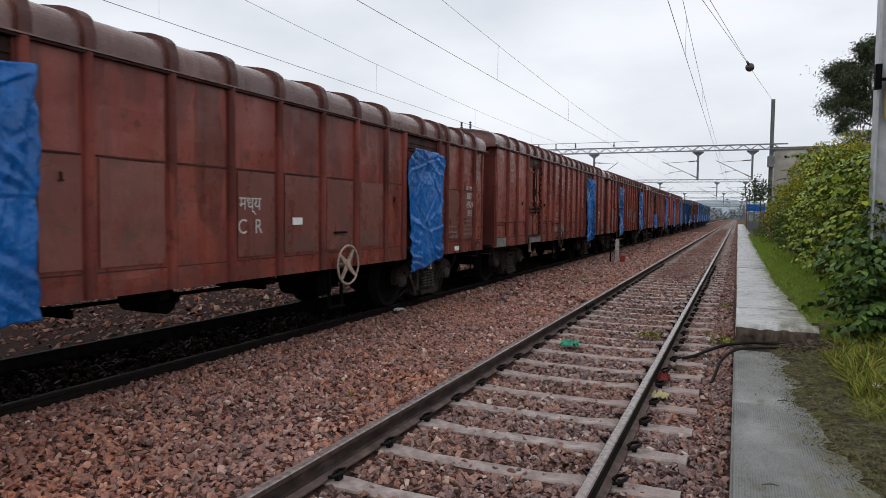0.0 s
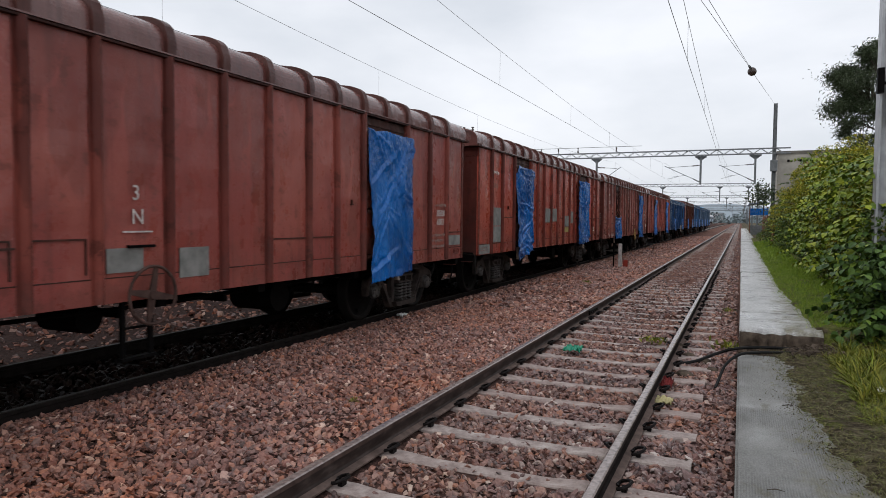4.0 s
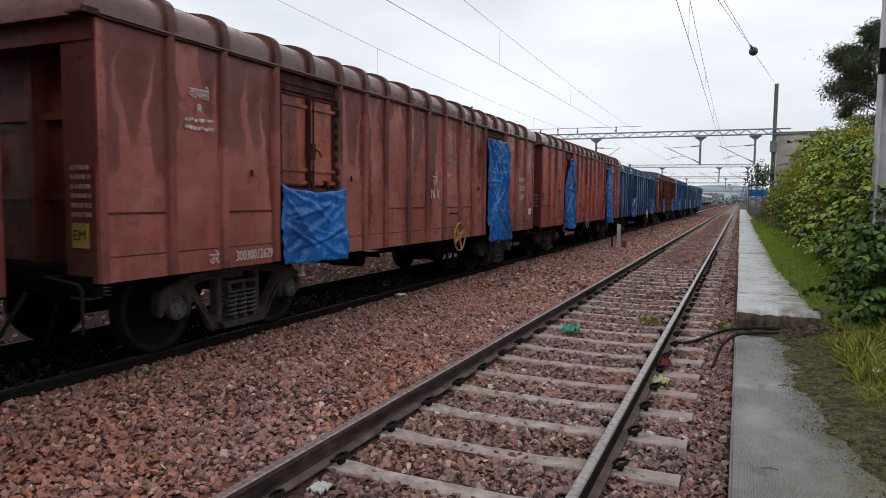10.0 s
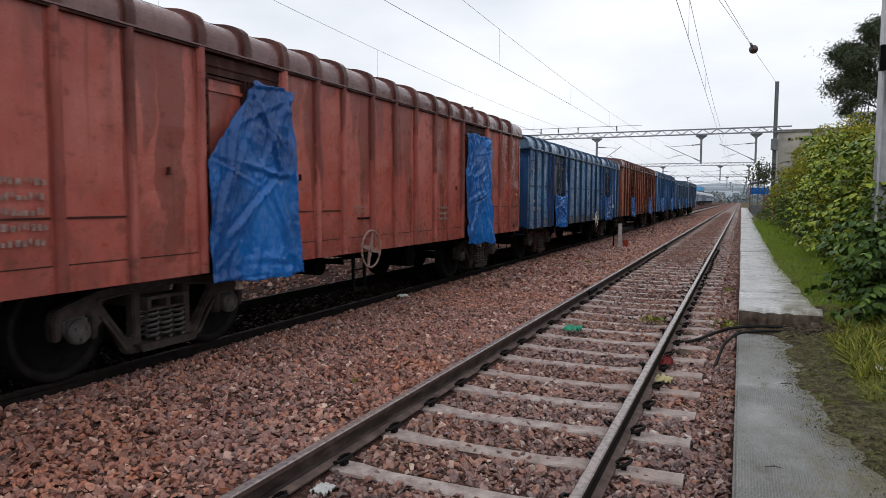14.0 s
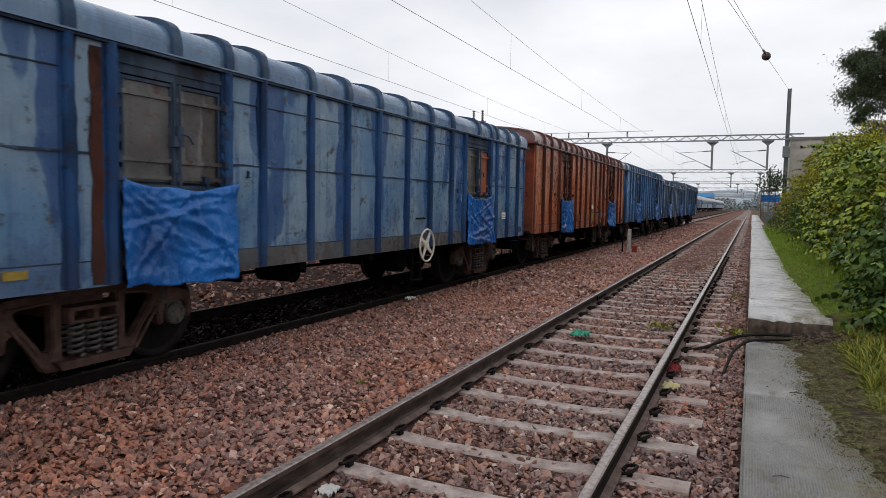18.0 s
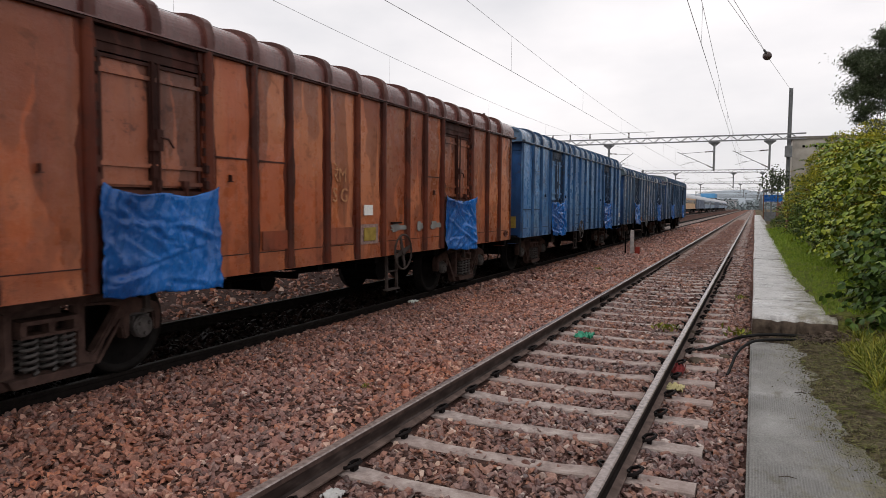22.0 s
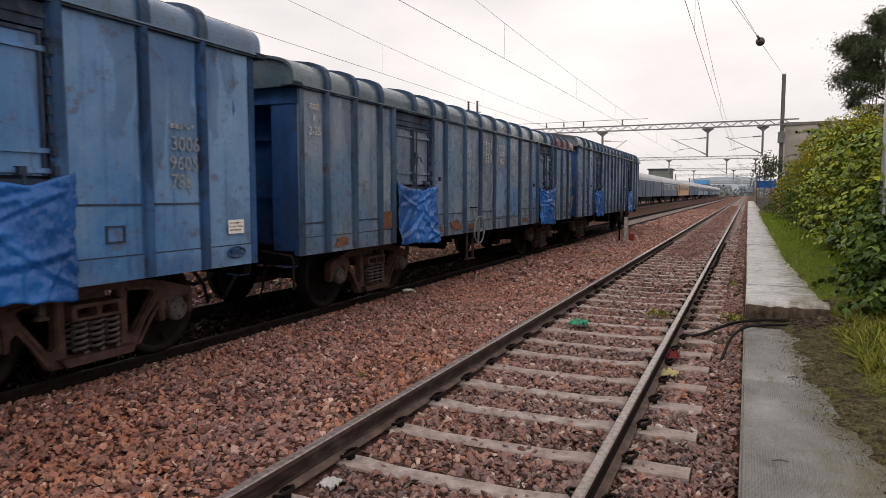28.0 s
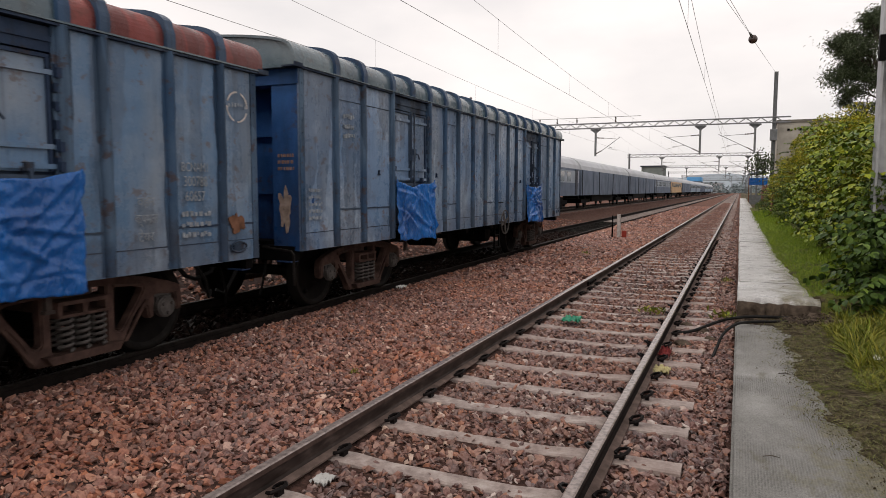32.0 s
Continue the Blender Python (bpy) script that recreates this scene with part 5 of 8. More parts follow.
PAINT = {
    "maroon": wagon_paint("maroon_wagon_paint", (0.195, 0.039, 0.028), (0.245, 0.060, 0.041), STAIN, (0.09, 0.027, 0.018), 1, 0.5, 0.7),
    "plum": wagon_paint("plum_brown_wagon_paint", (0.245, 0.052, 0.042), (0.31, 0.081, 0.060), STAIN, (0.09, 0.028, 0.02), 2, 0.3, 0.5),
    "red": wagon_paint("brick_red_wagon_paint", (0.315, 0.044, 0.027), (0.375, 0.076, 0.047), STAIN, (0.11, 0.032, 0.02), 3, 0.35, 0.55),
    "rust": wagon_paint("rust_brown_wagon_paint", (0.265, 0.070, 0.050), (0.335, 0.115, 0.088), (0.120, 0.024, 0.015), (0.10, 0.03, 0.02), 4, 0.92, 0.5),
    "oxide": wagon_paint("oxide_red_wagon_paint", (0.335, 0.064, 0.045), (0.40, 0.105, 0.078), STAIN, (0.11, 0.032, 0.02), 5, 0.5, 0.55),
    "pale_blue": wagon_paint("chalky_blue_wagon_paint", (0.080, 0.178, 0.305), (0.180, 0.252, 0.320), (0.012, 0.060, 0.185), (0.040, 0.034, 0.032), 6, 0.9, 0.95),
    "orange": wagon_paint("orange_brown_wagon_paint", (0.385, 0.096, 0.038), (0.45, 0.155, 0.068), (0.075, 0.020, 0.012), (0.15, 0.042, 0.016), 7, 0.5, 0.6),
    "blue": wagon_paint("faded_blue_wagon_paint", (0.055, 0.180, 0.40), (0.138, 0.268, 0.44), (0.018, 0.055, 0.14), (0.10, 0.07, 0.055), 8, 0.4, 0.6),
    "grey": wagon_paint("grey_blue_wagon_paint", (0.084, 0.168, 0.285), (0.195, 0.242, 0.300), (0.045, 0.062, 0.095), (0.12, 0.075, 0.055), 9, 0.35, 0.7, 0.38, 0.2),
    "slate": wagon_paint("slate_blue_wagon_paint", (0.127, 0.215, 0.352), (0.253, 0.319, 0.407), (0.03, 0.045, 0.078), (0.14, 0.08, 0.05), 10, 0.45, 0.7),
    "slate_blue": wagon_paint("dull_blue_patch_paint", (0.075, 0.165, 0.34), (0.15, 0.24, 0.37), (0.04, 0.06, 0.10), (0.12, 0.075, 0.055), 28, 0.2, 0.6),
    "dark_rust": wagon_paint("dark_rusty_steel", (0.045, 0.016, 0.013), (0.08, 0.030, 0.022), (0.014, 0.009, 0.008), (0.036, 0.016, 0.013), 11, 0.5, 0.8, 0.6, 0.1, 0.1),
    "dark_blue": wagon_paint("dark_dirty_blue_steel", (0.020, 0.036, 0.072), (0.05, 0.072, 0.105), (0.012, 0.014, 0.02), (0.04, 0.03, 0.025), 12, 0.5, 0.8, 0.6, 0.1, 0.1),
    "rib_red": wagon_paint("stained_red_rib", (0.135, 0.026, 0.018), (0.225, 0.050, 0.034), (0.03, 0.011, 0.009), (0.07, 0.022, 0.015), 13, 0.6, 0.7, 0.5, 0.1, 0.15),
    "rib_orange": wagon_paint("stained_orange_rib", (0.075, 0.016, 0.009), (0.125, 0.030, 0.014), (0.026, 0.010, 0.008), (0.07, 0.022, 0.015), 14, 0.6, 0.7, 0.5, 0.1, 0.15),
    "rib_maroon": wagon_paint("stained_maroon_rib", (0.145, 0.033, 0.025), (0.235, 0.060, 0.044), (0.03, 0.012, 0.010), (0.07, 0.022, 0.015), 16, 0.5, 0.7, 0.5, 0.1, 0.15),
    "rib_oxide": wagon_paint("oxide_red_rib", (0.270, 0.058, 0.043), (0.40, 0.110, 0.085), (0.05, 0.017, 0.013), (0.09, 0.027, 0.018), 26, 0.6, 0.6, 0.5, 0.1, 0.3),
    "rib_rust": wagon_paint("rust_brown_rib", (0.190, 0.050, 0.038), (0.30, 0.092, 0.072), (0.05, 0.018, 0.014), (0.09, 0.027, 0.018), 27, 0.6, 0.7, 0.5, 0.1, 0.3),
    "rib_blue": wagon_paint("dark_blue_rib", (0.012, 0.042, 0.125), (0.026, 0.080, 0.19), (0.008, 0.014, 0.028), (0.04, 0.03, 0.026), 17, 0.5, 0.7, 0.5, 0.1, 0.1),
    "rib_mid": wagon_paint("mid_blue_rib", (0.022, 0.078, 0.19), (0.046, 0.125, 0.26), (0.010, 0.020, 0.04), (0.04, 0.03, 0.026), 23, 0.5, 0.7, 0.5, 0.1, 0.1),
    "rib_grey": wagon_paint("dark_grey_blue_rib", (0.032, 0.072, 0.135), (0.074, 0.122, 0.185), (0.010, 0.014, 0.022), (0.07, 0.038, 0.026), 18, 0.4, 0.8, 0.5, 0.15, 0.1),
    "roof_rib_red": wagon_paint("sooty_brown_roof_rib", (0.070, 0.022, 0.018), (0.115, 0.044, 0.036), (0.03, 0.012, 0.010), (0.07, 0.026, 0.018), 31, 0.3, 0.7, 0.5, 0.2, 0.25),
    "roof_rib_blue": wagon_paint("sooty_blue_roof_rib", (0.022, 0.058, 0.125), (0.045, 0.092, 0.165), (0.014, 0.018, 0.026), (0.05, 0.036, 0.030), 32, 0.3, 0.7, 0.5, 0.2, 0.25),
    # End paints hold the shade between wagons; the blue is darker paint too.
    "end_blue": wagon_paint("shaded_deep_blue_paint", (0.012, 0.062, 0.195), (0.03, 0.10, 0.26), (0.012, 0.024, 0.05), (0.06, 0.04, 0.03), 22, 0.4, 0.6, 0.5, 0.2, 0.2),
    "end_red": wagon_paint("shaded_maroon_end_paint", (0.105, 0.026, 0.020), (0.165, 0.046, 0.035), (0.035, 0.014, 0.012), (0.06, 0.022, 0.016), 24, 0.4, 0.7, 0.5, 0.2, 0.15),
    "end_orange": wagon_paint("darkened_orange_paint", (0.21, 0.052, 0.026), (0.27, 0.085, 0.048), (0.05, 0.018, 0.013), (0.08, 0.026, 0.016), 25, 0.4, 0.7, 0.5, 0.2, 0.15),
    "door_grey": wagon_paint("bare_grey_door_plate", (0.060, 0.056, 0.054), (0.145, 0.140, 0.136), (0.028, 0.018, 0.015), (0.085, 0.036, 0.024), 19, 0.7, 1.0),
    "door_brown": wagon_paint("sooty_brown_door_plate", (0.25, 0.072, 0.036), (0.33, 0.115, 0.062), (0.035, 0.016, 0.013), (0.09, 0.03, 0.02), 20, 0.6, 0.9),
    "door_rust": wagon_paint("rusted_door_plate", (0.27, 0.058, 0.036), (0.33, 0.09, 0.058), (0.07, 0.022, 0.016), (0.08, 0.022, 0.014), 15, 0.5, 1.0),
}
P = PAINT
# length of each body and place of its leading end when the clip begins
BODY = (14.2, 13.68, 13.48, 13.5, 13.38, 14.2, 13.28, 13.19, 14.28, 13.55)
LEAD = (-0.31, 14.76, 29.31, 43.64, 57.98, 72.21, 87.26, 101.39, 115.43, 130.56)
WAGONS = [
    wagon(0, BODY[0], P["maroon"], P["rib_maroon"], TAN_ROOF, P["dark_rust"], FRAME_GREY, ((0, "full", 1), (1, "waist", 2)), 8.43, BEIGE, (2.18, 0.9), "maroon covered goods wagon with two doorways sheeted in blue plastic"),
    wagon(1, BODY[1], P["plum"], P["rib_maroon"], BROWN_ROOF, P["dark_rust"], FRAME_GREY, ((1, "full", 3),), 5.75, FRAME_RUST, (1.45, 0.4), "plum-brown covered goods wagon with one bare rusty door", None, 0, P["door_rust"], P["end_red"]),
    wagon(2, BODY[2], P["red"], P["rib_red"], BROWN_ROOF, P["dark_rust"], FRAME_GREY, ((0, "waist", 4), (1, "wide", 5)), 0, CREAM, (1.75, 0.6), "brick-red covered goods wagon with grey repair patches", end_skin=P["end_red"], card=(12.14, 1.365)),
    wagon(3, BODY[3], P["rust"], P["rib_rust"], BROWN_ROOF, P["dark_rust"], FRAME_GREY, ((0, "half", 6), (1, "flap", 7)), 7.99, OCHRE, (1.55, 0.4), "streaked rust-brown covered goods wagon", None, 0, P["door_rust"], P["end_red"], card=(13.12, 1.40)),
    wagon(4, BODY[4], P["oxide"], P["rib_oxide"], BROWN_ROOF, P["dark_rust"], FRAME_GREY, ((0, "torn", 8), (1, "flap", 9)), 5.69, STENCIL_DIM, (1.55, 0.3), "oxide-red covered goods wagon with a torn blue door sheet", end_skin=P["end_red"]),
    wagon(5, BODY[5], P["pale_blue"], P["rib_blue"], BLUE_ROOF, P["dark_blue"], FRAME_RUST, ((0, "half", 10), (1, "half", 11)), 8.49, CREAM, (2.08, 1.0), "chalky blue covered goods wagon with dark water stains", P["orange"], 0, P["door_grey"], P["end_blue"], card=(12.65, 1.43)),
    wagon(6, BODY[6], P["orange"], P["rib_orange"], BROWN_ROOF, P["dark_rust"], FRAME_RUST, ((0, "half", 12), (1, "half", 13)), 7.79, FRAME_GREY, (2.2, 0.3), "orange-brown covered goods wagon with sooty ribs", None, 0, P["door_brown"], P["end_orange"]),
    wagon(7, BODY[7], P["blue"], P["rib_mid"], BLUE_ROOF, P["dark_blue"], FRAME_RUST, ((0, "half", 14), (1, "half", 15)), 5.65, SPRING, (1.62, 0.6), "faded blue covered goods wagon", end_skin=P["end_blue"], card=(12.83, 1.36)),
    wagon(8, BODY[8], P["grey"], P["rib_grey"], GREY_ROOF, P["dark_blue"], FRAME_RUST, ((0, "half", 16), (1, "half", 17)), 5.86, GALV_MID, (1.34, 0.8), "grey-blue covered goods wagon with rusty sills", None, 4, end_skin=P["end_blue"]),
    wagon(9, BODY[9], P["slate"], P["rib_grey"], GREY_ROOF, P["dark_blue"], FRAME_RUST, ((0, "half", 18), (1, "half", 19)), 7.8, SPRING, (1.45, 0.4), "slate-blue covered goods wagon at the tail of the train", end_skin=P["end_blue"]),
]

# ---- lettering, plates and patches on the wagons ----
def write(index, rows, material=STENCIL, x=WIDE + 0.022):
    for text, y, z, size in rows:
        lettering(WAGONS[index], text, y, z, size, x, material)


def plate(index, y0, y1, z0, z1, material, name="paint_patch", label="", x=WIDE + 0.006):
    return part(name, boxes((x, x + 0.012, y0, y1, z0, z1)), material, WAGONS[index], label)


def blotch(index, y0, y1, z0, z1, material, seed, name="rust_patch", label=""):
    """A thin flake of rust or bare paint with a ragged outline."""
    pts = []
    for k in range(26):
        t = k * math.tau / 26
        r = 0.72 + 0.42 * noise.noise((math.cos(t) * 1.3, math.sin(t) * 1.3, seed)) + 0.22 * noise.noise((math.cos(t) * 4, math.sin(t) * 4, seed + 3))
        pts.append((0.5 * (y0 + y1) + 0.5 * (y1 - y0) * r * math.cos(t), 0.5 * (z0 + z1) + 0.5 * (z1 - z0) * r * math.sin(t)))
    return part(name, prism(bmesh.new(), pts, WIDE + 0.012, WIDE + 0.022), material, WAGONS[index], label)


def ring(index, y, z, r, material):
    bm = bmesh.new()
    for k in range(20):
        if k % 5 == 4:
            continue
        a, b = k * math.tau / 20, (k + 0.9) * math.tau / 20
        prism(bm, [(y + q * math.cos(t), z + q * math.sin(t)) for q, t in ((r, a), (r, b), (r - 0.018, b), (r - 0.018, a))], WIDE + 0.02, WIDE + 0.024)
    tagged(part("stencil_ring", bm, material, WAGONS[index]), kind="stuff")


write(0, (("मध्य", 6.5, 1.73, 0.22), ("C  R", 6.5, 1.46, 0.24)))
write(0, (("BCNM", 13.33, 2.19, 0.12), ("3001", 13.36, 2.01, 0.19), ("8929", 13.38, 1.83, 0.19), ("895", 13.39, 1.66, 0.19)))
bars(WAGONS[0], 13.1, 13.55, 1.25, 1.6, 4, WIDE + 0.022, STENCIL_DIM, 3)
bars(WAGONS[0], 12.3, 12.7, 1.2, 1.5, 3, WIDE + 0.022, STENCIL_DIM, 4)
GREYED = wagon_paint("greyed_maroon_patch", (0.150, 0.045, 0.035), (0.20, 0.070, 0.054), (0.07, 0.045, 0.04), (0.12, 0.06, 0.04), 21, 0.0, 0.7)
for a, b in ((4.52, 5.25), (3.95, 4.34), (6.3, 6.95), (7.15, 7.88), (8.08, 8.75), (8.95, 9.65), (12.28, 12.82), (13.02, 13.54)):
    plate(0, a, b, 1.2, 2.16, GREYED, "repainted_patch", "greyish repainted panel", WIDE + 0.004)
plate(0, 12.58, 12.80, 0.98, 1.065, PAPER, "torn_label", "torn white paper label", WIDE + 0.02)
plate(0, 7.3, 7.5, 1.55, 1.64, PAPER, "torn_label", "torn white paper label", WIDE + 0.018)
write(1, (("वापसी", 1.13, 2.74, 0.12), ("R", 1.13, 2.62, 0.11), ("12-2025", 1.14, 2.5, 0.13), ("3", 5.67, 1.86, 0.2), ("N", 5.69, 1.64, 0.2)))
plate(1, 5.52, 5.86, 1.56, 1.575, STENCIL, "stencil_line", "", WIDE + 0.012)
write(1, (("300300", 12.56, 1.75, 0.17), ("6882", 12.56, 1.59, 0.17)))
bars(WAGONS[1], 12.33, 12.8, 1.9, 2.0, 1, WIDE + 0.022, STENCIL_DIM, 5)
bars(WAGONS[1], 12.2, 12.75, 1.15, 1.45, 3, WIDE + 0.022, STENCIL_DIM, 6)
plate(1, 12.98, 13.52, 1.2, 1.39, PATCH, "grey_panel", "grey painted notice panel")
plate(1, 0.08, 0.74, 0.94, 1.15, PATCH, "grey_panel", "grey painted notice panel", WIDE + 0.012)
plate(1, 2.75, 3.9, 0.95, 1.12, PATCH, "grey_panel", "grey painted sill below the door", WIDE + 0.012)
plate(1, 5.35, 5.75, 1.2, 1.42, PATCH, "grey_panel")
plate(1, 6.2, 6.6, 1.1, 1.4, PATCH, "grey_panel")
for a, b in ((0.06, 0.74), (0.9, 1.48), (1.66, 2.36), (3.95, 4.5), (4.66, 5.16)):
    part("welded_frame", boxes((WIDE, WIDE + 0.014, a, b, 1.50, 1.515), (WIDE, WIDE + 0.014, a, a + 0.015, 1.2, 1.5), (WIDE, WIDE + 0.014, b - 0.015, b, 1.2, 1.5)), P["dark_rust"], WAGONS[1])
write(2, (("R", 1.07, 2.56, 0.11), ("09-23", 1.08, 2.41, 0.15), ("BCNA-M", 12.36, 2.56, 0.12), ("300592", 12.36, 2.4, 0.17), ("60186", 12.35, 2.24, 0.17), ("NF", 13.02, 2.83, 0.1)), STENCIL_DIM)
bars(WAGONS[2], 0.85, 1.3, 2.68, 2.82, 1, WIDE + 0.022, STENCIL, 7)
ring(2, 13.02, 2.87, 0.12, STENCIL_DIM)
for a, b, c, d in ((0.92, 1.46, 1.56, 1.97), (0.92, 1.46, 1.18, 1.54), (5.3, 5.9, 1.62, 2.02), (6.1, 6.66, 1.65, 2.03), (7.6, 8.2, 1.49, 1.83), (8.42, 8.84, 1.6, 1.97), (0.06, 0.7, 0.95, 1.15)):
    plate(2, a, b, c, d, PATCH, "grey_patch", "grey primer patch", WIDE + (0.012 if c < 1 else 0.006))
plate(2, 7.58, 8.2, 1.31, 1.46, simple("dirty_yellow_paint", (0.36, 0.28, 0.11), 0.7, 0.0, 0.35, 9), "yellow_band", "yellow painted band")
bars(WAGONS[2], 0.12, 0.6, 1.0, 1.1, 2, WIDE + 0.026, STENCIL_DIM, 8)
write(3, (("उरे", 7.06, 1.97, 0.24), ("N R", 7.07, 1.72, 0.24), ("300300", 12.42, 1.93, 0.2), ("12629", 12.39, 1.71, 0.2)))
write(3, (("बीसीएनएएम1", 12.42, 2.16, 0.15),))
bars(WAGONS[3], 12.12, 12.72, 1.28, 1.62, 4, WIDE + 0.022, STENCIL_DIM, 10)
write(3, (("बीसीएनएएम1", 12.42, 1.03, 0.13),), STENCIL_DIM, WIDE + 0.026)
write(3, (("वापसी", 1.2, 2.70, 0.16), ("R", 1.2, 2.56, 0.13)))
bars(WAGONS[3], 1.0, 1.42, 2.36, 2.52, 2, WIDE + 0.022, STENCIL, 12)
write(3, (("उरे", 1.38, 1.0, 0.16), ("30030012629", 2.04, 1.0, 0.16)), STENCIL, WIDE + 0.026)
bars(WAGONS[3], 7.65, 8.1, 2.35, 2.6, 2, WIDE + 0.022, STENCIL_DIM, 14)
part("yellow_plate", boxes((1.27, 1.47, -0.014, 0.0, 1.24, 1.46)), YELLOW, WAGONS[3], "yellow plate lettered EM")
ob = link_mesh("lettering", letter_mesh("EM", 0.13), BLACK, WAGONS[3])
ob.matrix_basis = Matrix(((1, 0, 0, 1.37), (0, 0, -1, -0.016), (0, 1, 0, 1.31), (0, 0, 0, 1)))
bars(WAGONS[4], 8.4, 8.85, 1.3, 1.6, 3, WIDE + 0.022, STENCIL_DIM, 15)
bars(WAGONS[4], 5.4, 5.75, 1.5, 1.62, 2, WIDE + 0.022, STENCIL_DIM, 16)
bars(WAGONS[4], 0.2, 0.7, 1.3, 1.9, 5, WIDE + 0.022, STENCIL_DIM, 17)
bars(WAGONS[5], 0.12, 0.46, 2.2, 2.6, 2, WIDE + 0.022, STENCIL_COLD, 18)
bars(WAGONS[5], 0.1, 1.05, 1.35, 1.75, 2, WIDE + 0.022, STENCIL_COLD, 19)
bars(WAGONS[5], 0.75, 1.1, 2.55, 2.9, 3, WIDE + 0.022, STENCIL_COLD, 20)
strip = bmesh.new()
sweep_line = [(LOW + 0.02 + (EAVE - 0.29 - LOW) * q / 30) for q in range(31)]
prism(strip, [(2.205 + 0.03 * noise.noise((z * 3.0, 2.0, 7.0)) + 0.012 * noise.noise((z * 15.0, 2.0, 7.0)), z) for z in sweep_line] + [(2.315 + 0.02 * noise.noise((z * 3.0, 5.0, 7.0)) + 0.012 * noise.noise((z * 15.0, 5.0, 7.0)), z) for z in reversed(sweep_line)], WIDE + 0.004, WIDE + 0.016)
part("door_guide_strip", strip, P["dark_rust"], WAGONS[5], "rusty maroon strip beside the door")
plate(5, 1.42, 1.62, 1.06, 1.13, YELLOW, "yellow_tag", "small yellow tag", WIDE + 0.014)
write(6, (("रेM", 6.2, 2.02, 0.27), ("S G", 6.2, 1.75, 0.27)), STENCIL_RUST)
for a, b in ((5.95, 6.52), (4.6, 5.05)):
    plate(6, a, b, 1.18, 1.40, P["end_orange"], "repainted_patch", "dull red repainted panel", WIDE + 0.012)
plate(6, 6.8, 7.04, 1.56, 1.71, PAPER, "label_card", "white destination card", WIDE + 0.02)
plate(6, 6.72, 7.22, 1.14, 1.43, STENCIL_DIM, "notice_border")
plate(6, 6.8, 7.13, 1.19, 1.38, YELLOW, "yellow_panel", "yellow notice panel", WIDE + 0.02)
for a, b in ((8.45, 8.75), (8.9, 9.5), (7.5, 8.2)):
    blotch(6, a, b, 1.27, 1.45, PATCH, a, "scraped_paint")
bars(WAGONS[6], 1.2, 1.45, 2.4, 2.75, 3, WIDE + 0.022, STENCIL_DIM, 21)
write(7, (("3006", 12.14, 2.14, 0.2), ("9605", 12.12, 1.95, 0.2), ("786", 12.08, 1.77, 0.2)), STENCIL_COLD)
bars(WAGONS[7], 11.95, 12.25, 2.32, 2.42, 1, WIDE + 0.022, STENCIL_COLD, 22)
bars(WAGONS[7], 1.1, 1.4, 2.5, 2.62, 2, WIDE + 0.022, STENCIL_COLD, 23)
part("yellow_plate", boxes((1.24, 1.45, -0.014, 0.0, 1.17, 1.45)), YELLOW, WAGONS[7], "yellow end plate")
part("access_frame", boxes((WIDE, WIDE + 0.016, 11.2, 11.4, 1.42, 1.435), (WIDE, WIDE + 0.016, 11.2, 11.215, 1.28, 1.42), (WIDE, WIDE + 0.016, 11.385, 11.4, 1.28, 1.42), (WIDE, WIDE + 0.016, 11.2, 11.4, 1.28, 1.295)), P["dark_blue"], WAGONS[7])
write(8, (("द पू रे", 6.71, 2.64, 0.26), ("S E R", 6.72, 2.38, 0.26), ("BCNAM1", 7.57, 2.71, 0.13), ("300788", 7.57, 2.55, 0.16), ("60657", 7.57, 2.39, 0.16)), STENCIL)
write(8, (("वापसी", 0.30, 2.78, 0.13), ("R", 0.30, 2.64, 0.13), ("2-25", 0.31, 2.47, 0.15)), STENCIL)
write(8, (("वहन", 12.66, 1.56, 0.13), ("क्षमता", 12.66, 1.40, 0.13), ("टेयर", 12.65, 1.23, 0.13), ("BCNAM1", 13.30, 1.90, 0.13), ("300788", 13.30, 1.75, 0.15), ("60657", 13.29, 1.60, 0.15)), STENCIL_COLD)
bars(WAGONS[8], 13.1, 13.5, 1.2, 1.52, 3, WIDE + 0.022, STENCIL_COLD, 26)
bars(WAGONS[8], 13.8, 14.1, 2.58, 2.68, 1, WIDE + 0.022, STENCIL_COLD, 27)
ring(8, 13.95, 2.62, 0.17, STENCIL)
blotch(8, 9.85, 10.3, 1.45, 2.0, P["blue"], 4.0, "blue_patch", "faded blue patch")
blotch(8, 13.75, 14.08, 1.2, 1.5, RUSTY, 7.0, "rust_patch", "flaking rust patch")
plate(8, 7.16, 7.92, 1.2, 2.3, P["slate_blue"], "blue_patch", "faded blue repainted panel")
plate(8, 8.1, 8.78, 1.2, 1.9, P["slate_blue"], "blue_patch", "faded blue repainted panel")
for a, b, c, d in ((0.72, 1.2, 0.96, 1.13), (3.95, 4.35, 0.97, 1.14), (4.55, 5.25, 0.96, 1.24), (5.5, 6.1, 0.97, 1.12), (9.1, 9.6, 0.97, 1.14)):
    blotch(8, a, b, c, d, RUSTY, a, "rust_patch", "flaking rust along the sill")
plate(8, 2.08, 2.36, 1.18, 1.44, RUSTY, "rust_patch", "square rusty patch")
bars(WAGONS[9], 0.15, 0.45, 1.3, 1.75, 5, WIDE + 0.022, STENCIL_COLD, 28)
bars(WAGONS[9], 1.0, 1.3, 2.4, 2.8, 3, WIDE + 0.022, STENCIL_COLD, 29)
flake = bmesh.new()
rim = []
